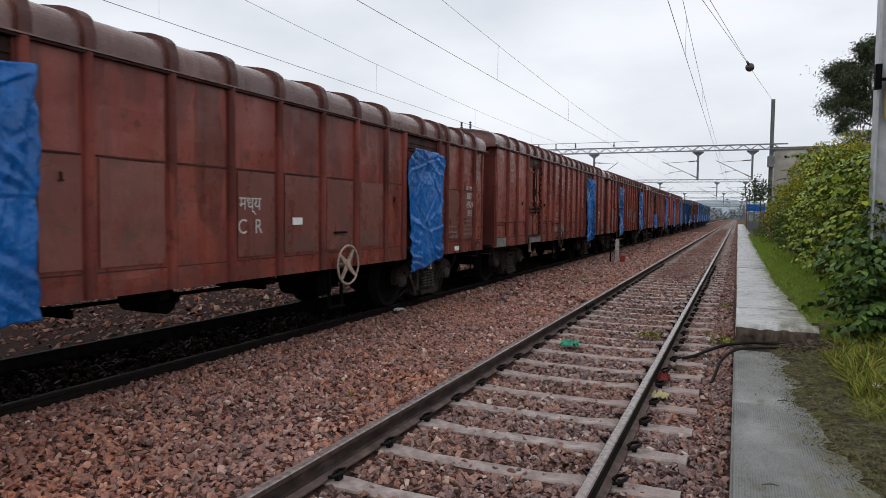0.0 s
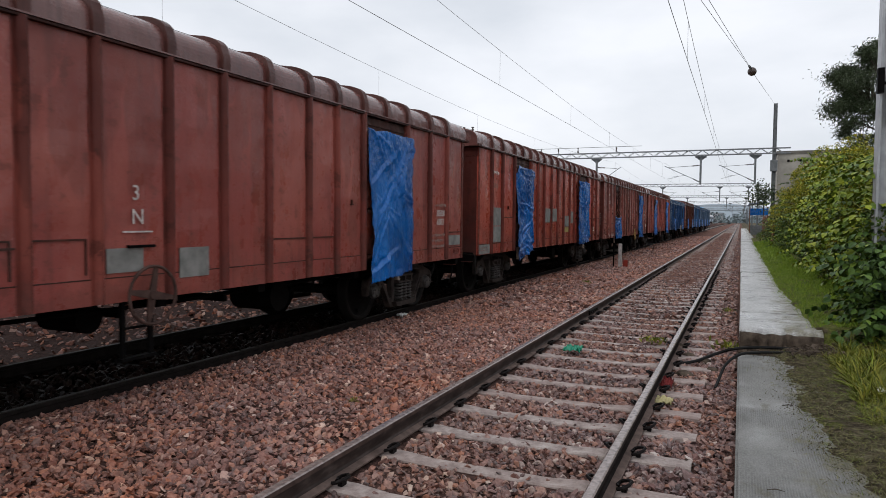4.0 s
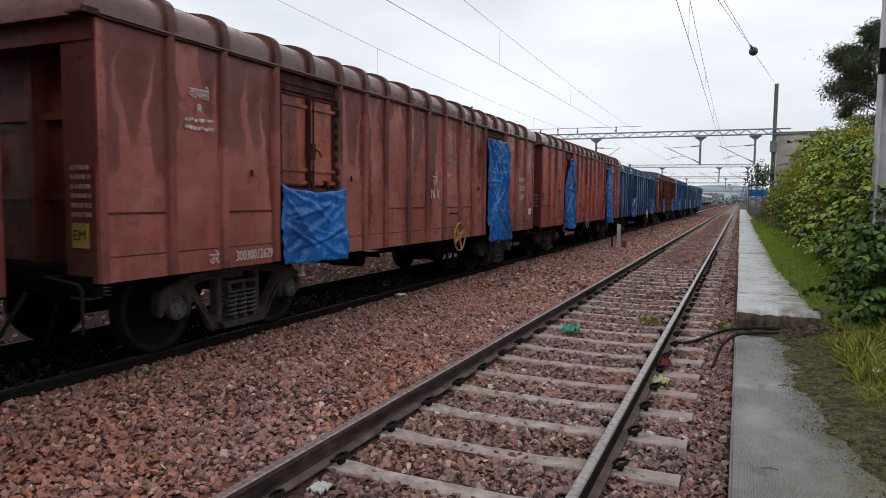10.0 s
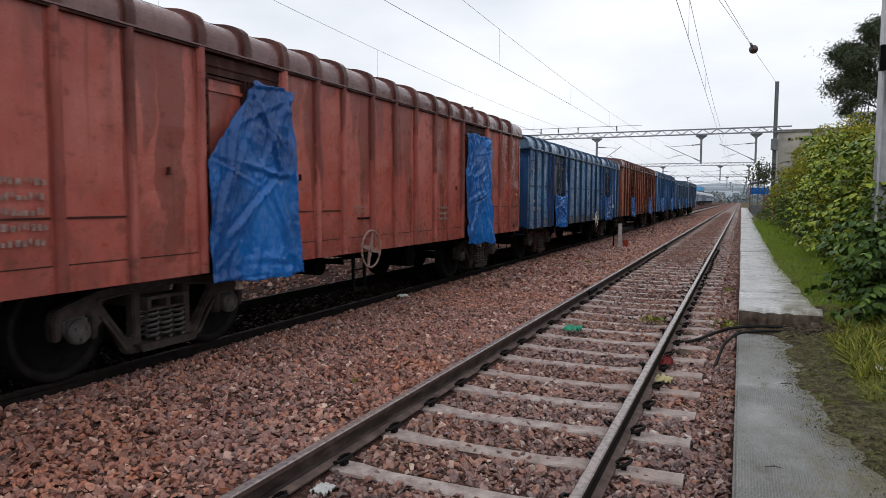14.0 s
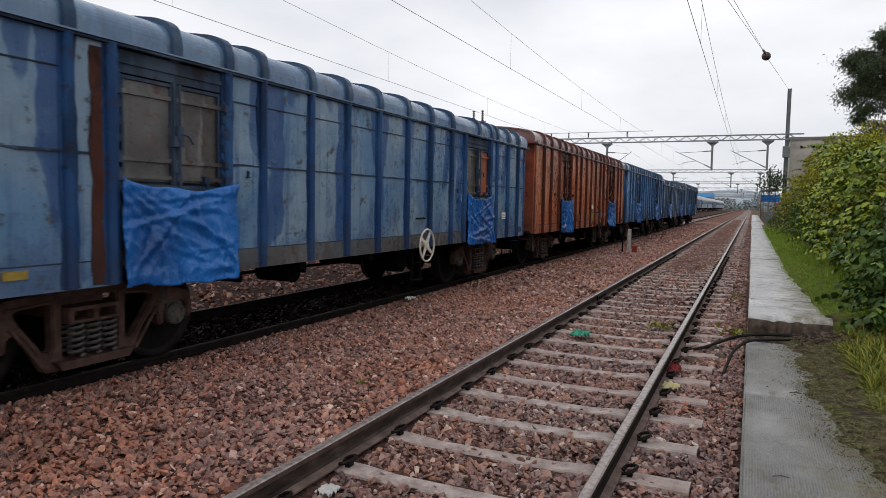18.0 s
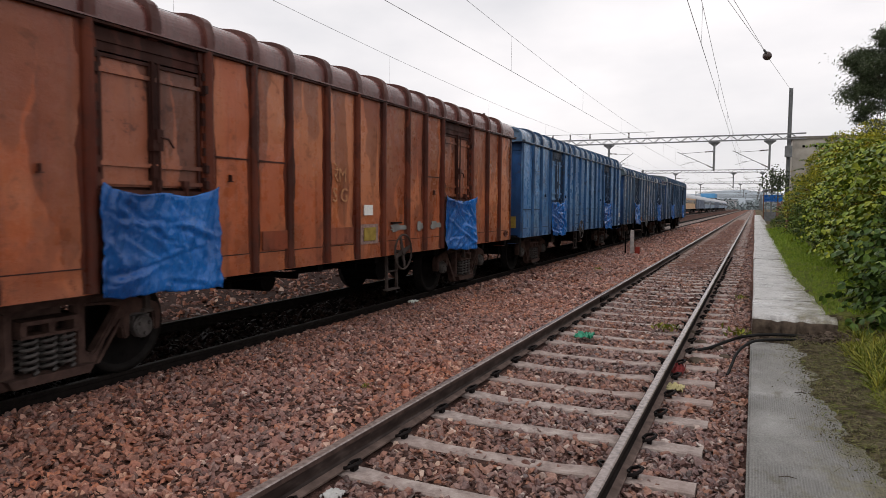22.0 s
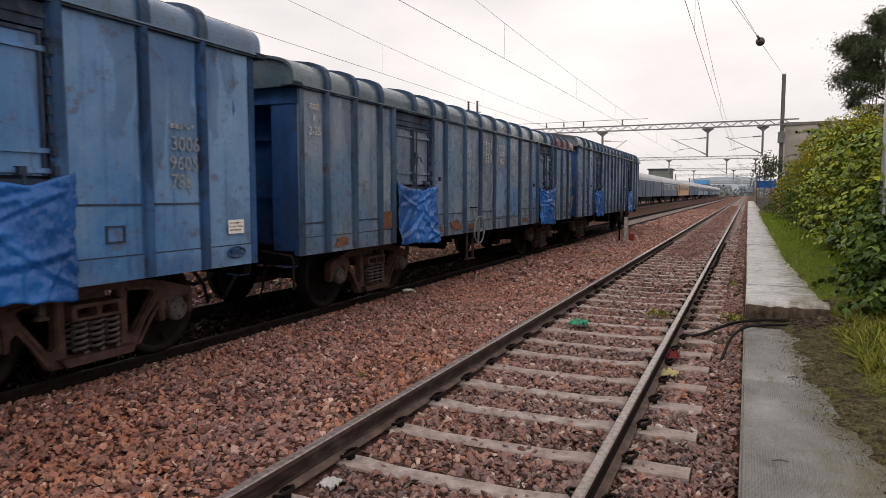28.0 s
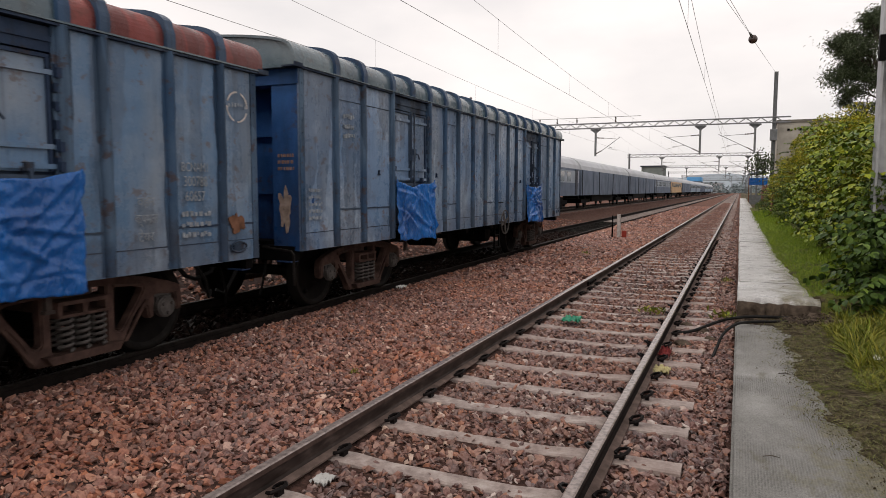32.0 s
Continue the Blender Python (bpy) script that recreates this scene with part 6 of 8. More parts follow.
for k in range(30):
    t = k * math.tau / 30
    r = 0.62 + 0.5 * noise.noise((math.cos(t) * 1.6, math.sin(t) * 1.6, 3.0)) + 0.3 * noise.noise((math.cos(t) * 5, math.sin(t) * 5, 6.0))
    rim.append((1.36 + 0.15 * r * math.cos(t), 1.50 + 0.36 * r * math.sin(t)))
sweep(flake, rim, -0.012, -0.004)
part("peeling_patch", flake, BEIGE, WAGONS[9], "peeled beige undercoat")
for index, rows in ((3, ((1.50, 2.0, 6),)), (9, ((1.95, 2.2, 3),)), (4, ((1.5, 1.9, 4),))):
    for z0, z1, n in rows:
        rnd_bar = random.Random(index)
        bm = bmesh.new()
        for k in range(n):
            x = 1.26
            while x < 1.50:
                w = rnd_bar.uniform(0.015, 0.05)
                z = z0 + (z1 - z0) * (k + 0.2) / n
                box(bm, x, min(x + w, 1.51), -0.008, -0.004, z, z + (z1 - z0) / n * 0.5)
                x += w + rnd_bar.uniform(0.01, 0.025)
        tagged(part("worn_writing", bm, STENCIL_DIM, WAGONS[index]), kind="stuff")

# ---- paths beside the track ----
def slab(parent, x0, x1, y0, y1, top, low, seed, material):
    rnd = random.Random(seed)
    bm = bevelled(x0 + rnd.uniform(-0.015, 0.015), x1, y0 + 0.006, y1 - 0.006, low, top + rnd.uniform(-0.012, 0.008), 0.018, 2)
    return part("slab", bm, material, parent)


def broken_slab(parent, x0, x1, y0, y1, top, low):
    """The first slab of the raised path: its front edge worn round and broken."""
    bm = bmesh.new()
    nx, ny = 26, 14
    rows = []
    for j in range(ny + 1):
        t = j / ny
        row = []
        for i in range(nx + 1):
            x = x0 + (x1 - x0) * i / nx
            chip = 0.20 * max(0.0, noise.noise((x * 4.0, 3.0, 1.0))) + 0.08 * noise.noise((x * 11.0, 1.0, 2.0)) + 0.10 * max(0.0, 0.25 - (x - x0)) * 3
            y = y0 + chip + (y1 - y0 - chip) * t ** 1.6
            z = top - 0.07 * math.exp(-(y - y0 - chip) / 0.05) + 0.012 * noise.noise((x * 5, y * 5, 4.0))
            row.append(bm.verts.new((x, y, z)))
        rows.append(row)
    for k in range(1, 6):
        rows.insert(0, [bm.verts.new((v.co.x + 0.01 * noise.noise((v.co.x * 9, k, 3.0)), v.co.y - 0.03 + 0.05 * noise.noise((v.co.x * 7, k * 0.9, 6.0)), top - 0.07 - (top - 0.07 - low) * k / 5)) for v in rows[k - 1]])
    for r0, r1 in zip(rows, rows[1:]):
        for i in range(nx):
            f = bm.faces.new((r0[i], r0[i + 1], r1[i + 1], r1[i]))
            f.material_index = 1 if max(v.co.z for v in f.verts) < top - 0.05 else 0
    for side, flip in ((0, 1), (nx, -1)):
        foot = [bm.verts.new((r[side].co.x, r[side].co.y, low)) for r in rows[5:]]
        for (a, b), (c, e) in zip(zip(rows[5:], rows[6:]), zip(foot, foot[1:])):
            f = bm.faces.new((a[side], b[side], e, c)[::flip])
            f.material_index = 0
    ob = part("broken_slab", bm, SLAB_FAR, parent, "slab with a broken mossy front edge", True)
    ob.data.materials.append(DIRTY)
    return ob


DIRTY = simple("dirt_caked_concrete", (0.075, 0.058, 0.045), 0.9, 0.0, 0.6, 9, 0.8)
path_near = tagged(new("near_path"), "worn wet concrete path beside the ballast", "path", kind="structure")
for i, (a, b) in enumerate(((-4.0, 1.2), (1.2, 9.1))):
    slab(path_near, 0.018, 1.45, a, b, 0.18, -0.1, i, SLAB)
path_far = tagged(new("far_path"), "raised pale concrete path with wet joints", "path", kind="structure")
broken_slab(path_far, 0.02, 1.0, 9.72, 11.35, 0.43, 0.0)
y, i = 11.36, 40
while y < 130:
    d = 3.0 if y < 60 else 6
    slab(path_far, 0.03, 1.0, y, y + d, 0.43, -0.1, i, SLAB_FAR)
    y, i = y + d, i + 1

# ---- overhead line ----
def h_mast(parent, x, y, z0, z1, wide, deep, material):
    t, w, d = 0.03, wide / 2, deep / 2
    outline = ((-w, -d), (-w + t, -d), (-w + t, -t / 2), (w - t, -t / 2), (w - t, -d), (w, -d), (w, d), (w - t, d), (w - t, t / 2), (-w + t, t / 2), (-w + t, d), (-w, d))
    bm = bmesh.new()
    low, high = ([bm.verts.new((x + a, y + b, z)) for a, b in outline] for z in (z0, z1))
    bm.faces.new(low[::-1])
    bm.faces.new(high)
    for k in range(12):
        bm.faces.new((low[k - 1], low[k], high[k], high[k - 1]))
    return part("mast", bm, material, parent, "rolled steel H-section mast")


def insulator(parent, a, b, r=0.07, n=6):
    a, b = Vector(a), Vector(b)
    bm = bmesh.new()
    pts, rad = [], []
    for k in range(n):
        for q, rr in ((0.0, 0.35), (0.3, 1.0), (0.55, 1.0), (0.8, 0.35)):
            pts.append(a.lerp(b, (k + q) / n))
            rad.append(r * rr)
    tube(bm, pts, rad, 8)
    return part("insulator", bm, INSUL, parent, "ribbed brown insulator")


def drop_arm(parent, x, y, to):
    """A post hung from the beam, with a cantilever that carries the wires."""
    bm = boxes((x - 0.09, x + 0.09, y - 0.09, y + 0.09, 5.2, 7.75), (x - 0.5, x + 0.5, y - 0.12, y + 0.12, 7.72, 7.86))
    prism_pts = ((x - 0.42, 7.72), (x + 0.42, 7.72), (x + 0.09, 7.45), (x - 0.09, 7.45))
    sweep(bm, prism_pts, y - 0.03, y + 0.03)
    part("drop_post", bm, GALV_DARK, parent)
    s = 1 if to > x else -1
    insulator(parent, (x + s * 0.1, y, 5.45), (x + s * 0.65, y, 5.75))
    bm = tube(bmesh.new(), [(x + s * 0.6, y, 5.72), (to + s * 0.35, y, 7.0)], 0.03, 6)
    tube(bm, [(x + s * 0.85, y, 6.95), (to, y, 6.85)], 0.022, 6)
    tube(bm, [(x + s * 1.3, y, 6.08), (to - s * 0.4, y, 5.95)], 0.02, 6)
    tube(bm, [(to - s * 0.8, y, 5.95), (to + s * 0.1, y, 5.74)], 0.014, 5)
    part("cantilever", bm, GALV_DARK, parent, "tubular cantilever")
    insulator(parent, (x + s * 0.1, y, 7.0), (x + s * 0.85, y, 6.95))


def portal(y, x0, x1, arms, tall=0.0):
    p = tagged(new("overhead_portal"), "grey steel lattice portal spanning the tracks", "gantry", "overhead portals")
    h_mast(p, 2.58, y, 0.0, 12.4 if tall else 8.6, 0.32, 0.3, GALV_DARK)
    h_mast(p, x0 + 0.4, y, 0.0, 8.6, 0.32, 0.3, GALV_DARK)
    for z in (7.9, 8.36):
        for dy in (-0.22, 0.22):
            part("chord", boxes((x0, x1, y + dy - 0.04, y + dy + 0.04, z, z + 0.08)), GALV_MID, p)
    bm = bmesh.new()
    n = int((x1 - x0) / 0.62)
    for k in range(n):
        a, b = x0 + k * 0.62, x0 + (k + 1) * 0.62
        lo, hi = (7.95, 8.4) if k % 2 else (8.4, 7.95)
        for dy in (-0.22, 0.22):
            tube(bm, [(a, y + dy, lo), (b, y + dy, hi)], 0.022, 4)
    tagged(part("lacing", bm, GALV_MID, p, "zigzag lattice bars"), kind="stuff")
    for x, to in arms:
        drop_arm(p, x, y, to)
    return p


ARMS = ((1.05, -1.67), (-3.6, -6.5), (-13.3, -11.3))
first = portal(68, -32, 3.9, ARMS, 1)
part("junction_box", bevelled(2.25, 2.85, 67.6, 67.85, 6.3, 7.3, 0.03), GALV_DARK, first, "grey box on the mast")
for x in (-15.2, -17.2, -19.0, -11.4):
    insulator(first, (x, 68, 8.5), (x, 68, 9.0), 0.09, 4)
part("return_wire_bar", boxes((-33, -9, 67.98, 68.02, 8.98, 9.02)), GALV_DARK, first)
portal(130, -19.5, 3.4, ARMS)
portal(192, -19.5, 3.4, ARMS)
portal(254, -24, 3.4, ARMS[:2])
portal(316, -24, 3.4, ARMS[:2])
portal(378, -24, 3.4, ARMS[:1])
portal(440, -24, 3.4, ARMS[:1])
sign_mast = tagged(new("line_mast"), "grey H-section line mast with a yellow plate", "mast")
h_mast(sign_mast, 1.846, 11.2, 0.0, 8.0, 0.272, 0.285, GALV)
part("notice_plate", boxes((1.805, 1.968, 11.02, 11.035, 3.20, 3.95)), YELLOW, sign_mast, "yellow notice plate")
for z in (3.27, 3.44, 3.61, 3.78):
    part("worn_writing", boxes((1.83, 1.94, 11.012, 11.018, z, z + 0.08)), BLACK, sign_mast)
part("mast_bracket", boxes((1.68, 2.09, 11.02, 11.05, 3.725, 3.765), (1.67, 1.75, 10.98, 11.1, 3.61, 3.95)), BLACK, sign_mast, "dark clamp bracket")



def wire_pair(x, contact, hang, sag, drift, first_drop, pitch):
    """A contact wire under a sagging catenary, held at each portal, with droppers between them."""
    w = tagged(new("overhead_wire"), "thin dark overhead contact wire and catenary with droppers", "wire", "overhead wires")
    marks = (-56, 6, 68, 130, 192, 254, 316, 378)

    def at(y):
        for k, (a, b) in enumerate(zip(marks, marks[1:])):
            if a <= y <= b:
                u = (y - a) / (b - a)
                return x + drift * (u if k % 2 else 1 - u), hang - sag * 4 * u * (1 - u)
        return x, hang

    ys = list(range(-40, 140, 4)) + list(range(140, 378, 14))
    part("contact_wire", tube(bmesh.new(), [(at(y)[0], y, contact) for y in ys], 0.0065, 4), WIRE, w)
    part("catenary_wire", tube(bmesh.new(), [(at(y)[0], y, at(y)[1]) for y in ys], 0.006, 4), WIRE_PALE, w, "thin weathered catenary wire")
    y = first_drop
    while y < 128:
        part("dropper", tube(bmesh.new(), [(at(y)[0], y, contact), (at(y)[0], y, at(y)[1])], 0.0035, 4), WIRE_PALE, w)
        y += pitch
    return w


WIRE_PALE = simple("pale_weathered_wire", (0.22, 0.225, 0.235), 0.6, 0.1)
wire_pair(-1.26, 5.68, 7.1, 0.86, -0.12, 8.7, 8.65)
wire_pair(-6.5, 5.70, 7.15, 0.7, -0.08, 9.8, 8.98)
wire_pair(-11.6, 5.94, 7.5, 0.8, 0.06, 11.12, 9.55)
anchor = tagged(new("anchor_wire"), "anchor wires with a round insulator tied to the tall mast", "wire")
A0, A1, A2 = Vector((-2.0, -3.5, 4.35)), Vector((0.22, 29.6, 7.75)), Vector((2.58, 68, 12.2))
for s in (-0.07, 0.07):
    part("wire_strand", tube(bmesh.new(), [A0 + Vector((s * 2.2, 0, 0)), A1 + Vector((0, 0, 0.05))], 0.0065, 4), WIRE, anchor)
part("wire_strand", tube(bmesh.new(), [A1, A2], 0.009, 4), WIRE, anchor)
bm = bmesh.new()
bmesh.ops.create_uvsphere(bm, u_segments=16, v_segments=10, radius=0.17)
bmesh.ops.translate(bm, verts=bm.verts, vec=A1 + Vector((0.02, 0, -0.02)))
part("strain_ball", bm, INSUL, anchor, "round dark strain insulator", True)
part("shackle", tube(bmesh.new(), [A1 + Vector((-0.09, -0.4, 0.12)), A1 + Vector((-0.02, 0, 0.1))], 0.05, 6), GALV_DARK, anchor)
# ---- standing coaches on the third track ----
def coach(y0, skin, band, windows, seed):
    c = tagged(new("passenger_coach"), {"win": "grey standing coach with a pale window band", "van": "grey standing parcel van with sliding doors", "tan": "cream and orange standing coach", "pale": "pale blue standing coach"}[windows], "coach", "standing coaches")
    length, x0 = 23.2, THIRD_X
    prof = [(1.62, 1.0), (1.62, 2.9), (1.56, 3.2), (1.3, 3.55), (0.8, 3.8), (0.0, 3.9)]
    low = [(x, z) for x, z in prof[:2]]
    body = low + [(-x, z) for x, z in low[::-1]]
    part("body", sweep(bmesh.new(), [(x0 + x, z + THIRD_Z) for x, z in body], y0, y0 + length), skin, c)
    roof = prof[1:] + [(-x, z) for x, z in prof[1:-1][::-1]]
    part("roof", sweep(bmesh.new(), [(x0 + x, z + THIRD_Z) for x, z in roof], y0, y0 + length), COACH_ROOF, c, "pale coach roof")
    xs = x0 + 1.62
    if windows in ("win", "tan", "pale"):
        part("band", boxes((xs, xs + 0.01, y0 + 0.2, y0 + length - 0.2, THIRD_Z + 1.9, THIRD_Z + 2.75)), band, c)
        for k in range(10):
            a = y0 + 2.2 + k * 1.9
            part("window", boxes((xs + 0.01, xs + 0.03, a, a + 1.1, THIRD_Z + 2.0, THIRD_Z + 2.65)), GLASS, c)
        for a in (y0 + 0.7, y0 + length - 1.4):
            part("coach_door", boxes((xs, xs + 0.03, a, a + 0.75, THIRD_Z + 1.05, THIRD_Z + 2.85)), COACH_DARK, c)
    else:
        for a in (y0 + 4.5, y0 + 11.0, y0 + 17.5):
            part("sliding_door", boxes((xs, xs + 0.04, a, a + 1.9, THIRD_Z + 1.05, THIRD_Z + 2.85)), skin, c)
        for a in (y0 + 0.2, y0 + 6.9, y0 + 13.5, y0 + length - 0.3):
            part("pillar", boxes((xs, xs + 0.05, a, a + 0.12, THIRD_Z + 1.0, THIRD_Z + 2.9)), COACH_DARK, c)
    part("underframe", boxes((x0 - 1.2, x0 + 1.2, y0 + 6, y0 + 16, THIRD_Z + 0.45, THIRD_Z + 1.0)), BLACK, c)
    for cy in (y0 + 3.6, y0 + length - 3.6):
        part("bogie_frame", boxes((x0 - 1.15, x0 + 1.2, cy - 1.7, cy + 1.7, THIRD_Z + 0.4, THIRD_Z + 0.7)), BLACK, c)
        for s in (-1, 1):
            part("wheelset", lathe(bmesh.new(), ((x0 - 0.9, 0.45), (x0 - 0.78, 0.46), (x0 - 0.77, 0.1), (x0 + 0.77, 0.1), (x0 + 0.78, 0.46), (x0 + 0.9, 0.45)), 18, (0, cy + s * 1.2, THIRD_Z + 0.46)), WHEEL, c)
    part("gangway", boxes((x0 - 0.6, x0 + 0.6, y0 + length, y0 + length + 0.65, THIRD_Z + 1.1, THIRD_Z + 3.3)), RUBBER, c)
    return c


COACH_ROOF = simple("pale_coach_roof", (0.46, 0.48, 0.51), 0.5, 0.0, 0.15, 0.7)
COACH_DARK = simple("dark_grey_coach_paint", (0.05, 0.058, 0.072), 0.6)
COACH_GREY = simple("grey_coach_paint", (0.135, 0.17, 0.225), 0.6, 0.0, 0.25, 0.9)
COACH_BAND = simple("white_coach_band", (0.33, 0.37, 0.42), 0.6, 0.0, 0.12, 1.0)
COACH_TAN = simple("cream_orange_coach_paint", (0.55, 0.36, 0.20), 0.5, 0.0, 0.15, 0.9)
COACH_BLUE = simple("pale_blue_coach_paint", (0.24, 0.31, 0.39), 0.6, 0.0, 0.15, 0.9)
for i, kind in enumerate(("win", "van", "van", "win", "tan", "van", "pale", "pale", "van", "pale", "pale", "pale")):
    coach(26.4 + i * 23.95, {"win": COACH_GREY, "van": COACH_GREY, "tan": COACH_TAN, "pale": COACH_BLUE}[kind], COACH_BAND if kind != "tan" else COACH_TAN, kind, i)

# ---- buildings and distance ----
house = tagged(new("lineside_building"), "plain grey concrete building with a flat roof", "building")
part("wall", boxes((2.95, 9.5, 70, 84, 0, 8.05)), CONCRETE, house)
part("parapet", boxes((2.85, 9.6, 69.9, 84.1, 8.05, 8.3)), simple("dark_mossy_parapet", (0.16, 0.15, 0.13), 0.9, 0.0, 0.3, 1.0), house, "dark stained parapet")
for x in (3.75, 4.75):
    part("vent", boxes((x, x + 0.2, 69.93, 69.99, 7.3, 7.5)), BLACK, house, "dark vent hole")
stall = tagged(new("trackside_stall"), "trackside stall roofed with blue plastic sheet", "stall")
part("roof_sheet", dented(0, 1, 0, 1, 0, 3), TARPS[1], stall).matrix_basis = Matrix(((0, 2.1, 0, 0.85), (0, 0, 2.4, 88), (0.2, 0, -0.45, 3.9), (0, 0, 0, 1)))
part("side_sheet", boxes((0.95, 2.9, 88.0, 88.05, 2.5, 3.3)), TARPS[2], stall)
for x, y in ((0.95, 88.1), (2.85, 88.1), (0.95, 90.2), (2.85, 90.2)):
    part("post", tube(bmesh.new(), [(x, y, 0), (x, y, 3.5)], 0.05, 6), RUSTY, stall)
part("counter", boxes((1.0, 2.8, 88.3, 88.9, 0.2, 1.3)), GALV_DARK, stall)
fence = tagged(new("lineside_fence"), "rusty sheet fence beside the path", "fence", kind="structure")
for k in range(9):
    part("fence_panel", boxes((1.75, 1.79, 44 + k * 2.6, 46.5 + k * 2.6, 0.1, 2.2 + 0.1 * math.sin(k * 2.1))), RUSTY, fence)
# Colours for far things, with the distance haze mixed into the paint.
HAZE_PAINT = [simple("painted_haze_blue", (0.30, 0.35, 0.39), 1.0, 0.0, 0.12, 0.02, 0.0), simple("painted_haze_grey", (0.36, 0.38, 0.40), 1.0, 0.0, 0.2, 0.03, 0.0)]
rnd = random.Random(5)
bm = bmesh.new()
prev = None
for k in range(90):
    x = -900 + k * 20
    h = 36 + 16 * noise.noise((x * 0.006, 0.3, 1.0)) + 5 * noise.noise((x * 0.03, 1.0, 2.0))
    cur = [bm.verts.new((x, 1500 + dy, z)) for dy, z in ((0, -5), (30, h * 0.7), (90, h), (300, h * 0.9))]
    if prev:
        for a in range(3):
            bm.faces.new((prev[a], cur[a], cur[a + 1], prev[a + 1]))
    prev = cur
tagged(part("distant_ridge", bm, HAZE_PAINT[0], None, "wooded ridge far behind the yard, pale with painted haze", True), kind="structure", category="backdrop")
for k in range(26):
    x, y = rnd.uniform(-220, 60), rnd.uniform(640, 900)
    w, h, d = rnd.uniform(6, 16), rnd.uniform(4, 11), rnd.uniform(8, 14)
    b = tagged(new("distant_house"), "distant flat-roofed house behind the yard, paled by painted haze", "house", "distant houses")
    part("wall", boxes((x, x + w, y, y + d, -1, h)), HAZE_PAINT[k % 2], b)
    part("roof", boxes((x - 0.4, x + w + 0.4, y - 0.4, y + d, h, h + 0.6)), HAZE_PAINT[0], b)
bridge = tagged(new("road_bridge"), "road bridge across the far end of the yard, greyed by painted haze", "bridge")
part("deck", boxes((-120, 60, 520, 528, 8.6, 9.3)), HAZE_PAINT[0], bridge)
part("parapet", boxes((-120, 60, 519.9, 520, 9.9, 10.1)), HAZE_PAINT[0], bridge)
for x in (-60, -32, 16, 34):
    part("pier", boxes((x, x + 1, 521, 527, -1, 8.6)), HAZE_PAINT[1], bridge)
depot = tagged(new("lineside_depot"), "dark green trackside relay building beyond the coaches", "building")
part("wall", boxes((-34, -26, 262, 270, 0, 10.5)), simple("grey_green_wall", (0.17, 0.20, 0.19), 0.9, 0.0, 0.2, 0.4), depot)
part("roof", boxes((-34.4, -25.6, 261.6, 270.4, 10.5, 11.0)), COACH_DARK, depot)
hut = tagged(new("blue_shed"), "bright blue roofed shed beyond the coaches", "shed")
part("wall", boxes((-22, -17, 330, 345, 0, 6.0)), HAZE_PAINT[1], hut)
part("roof", boxes((-22.6, -16.4, 329, 346, 6.0, 7.9)), simple("bright_blue_sheet", (0.10, 0.32, 0.60), 0.5, 0.0, 0.15, 0.3), hut, "bright blue sheet roof")


# ---- plants ----
LEAF = np.array([(0, 0.45, 0.0), (0, 0, 0), (0.25, 0.22, 0.05), (0.31, 0.58, 0.06), (0, 1.0, -0.10), (-0.31, 0.58, 0.06), (-0.25, 0.22, 0.05)])
LEAF_F = np.array([(0, 1, 2), (0, 2, 3), (0, 3, 4), (0, 4, 5), (0, 5, 6), (0, 6, 1)])


SPRIG = np.array([(0, 0, 0), (0.27, 0.42, 0.09), (0, 1.0, -0.05), (-0.27, 0.42, 0.09)])
SPRIG_F = np.array([(0, 1, 2), (0, 2, 3)])
BLADE = np.array([(-0.4, 0.0, 0.0), (0.4, 0.0, 0.0), (0.28, 0.55, 0.05), (-0.28, 0.55, 0.05), (0.0, 1.0, -0.06)])
BLADE_F = np.array([(0, 1, 2), (0, 2, 3), (3, 2, 4)])


def leaf_mesh(name, at, along, size, wide=1.0, shape=LEAF, sides=LEAF_F):
    """Leaves at points, pointing along their directions, each folded on its midrib."""
    n = len(at)
    rng = np.random.default_rng(n)
    along = along / np.linalg.norm(along, axis=1, keepdims=True)
    side = np.cross(along, rng.normal(size=(n, 3)) * 0.5 + np.array([0, 0, 1.0]))
    side /= np.linalg.norm(side, axis=1, keepdims=True) + 1e-9
    up = np.cross(side, along)
    size = np.asarray(size)[:, None, None]
    v = at[:, None] + size * (wide * shape[None, :, 0:1] * side[:, None] + shape[None, :, 1:2] * along[:, None] + shape[None, :, 2:3] * up[:, None])
    f = (sides[None] + len(shape) * np.arange(n)[:, None, None]).reshape(-1, 3)
    me = bpy.data.meshes.new(name)
    me.vertices.add(n * len(shape))
    me.vertices.foreach_set("co", v.astype(np.float32).ravel())
    me.loops.add(len(f) * 3)
    me.loops.foreach_set("vertex_index", f.astype(np.int32).ravel())
    me.polygons.add(len(f))
    me.polygons.foreach_set("loop_start", np.arange(0, len(f) * 3, 3, dtype=np.int32))
    me.update(calc_edges=True)
    me.polygons.foreach_set("use_smooth", [False] * len(me.polygons))
    return me


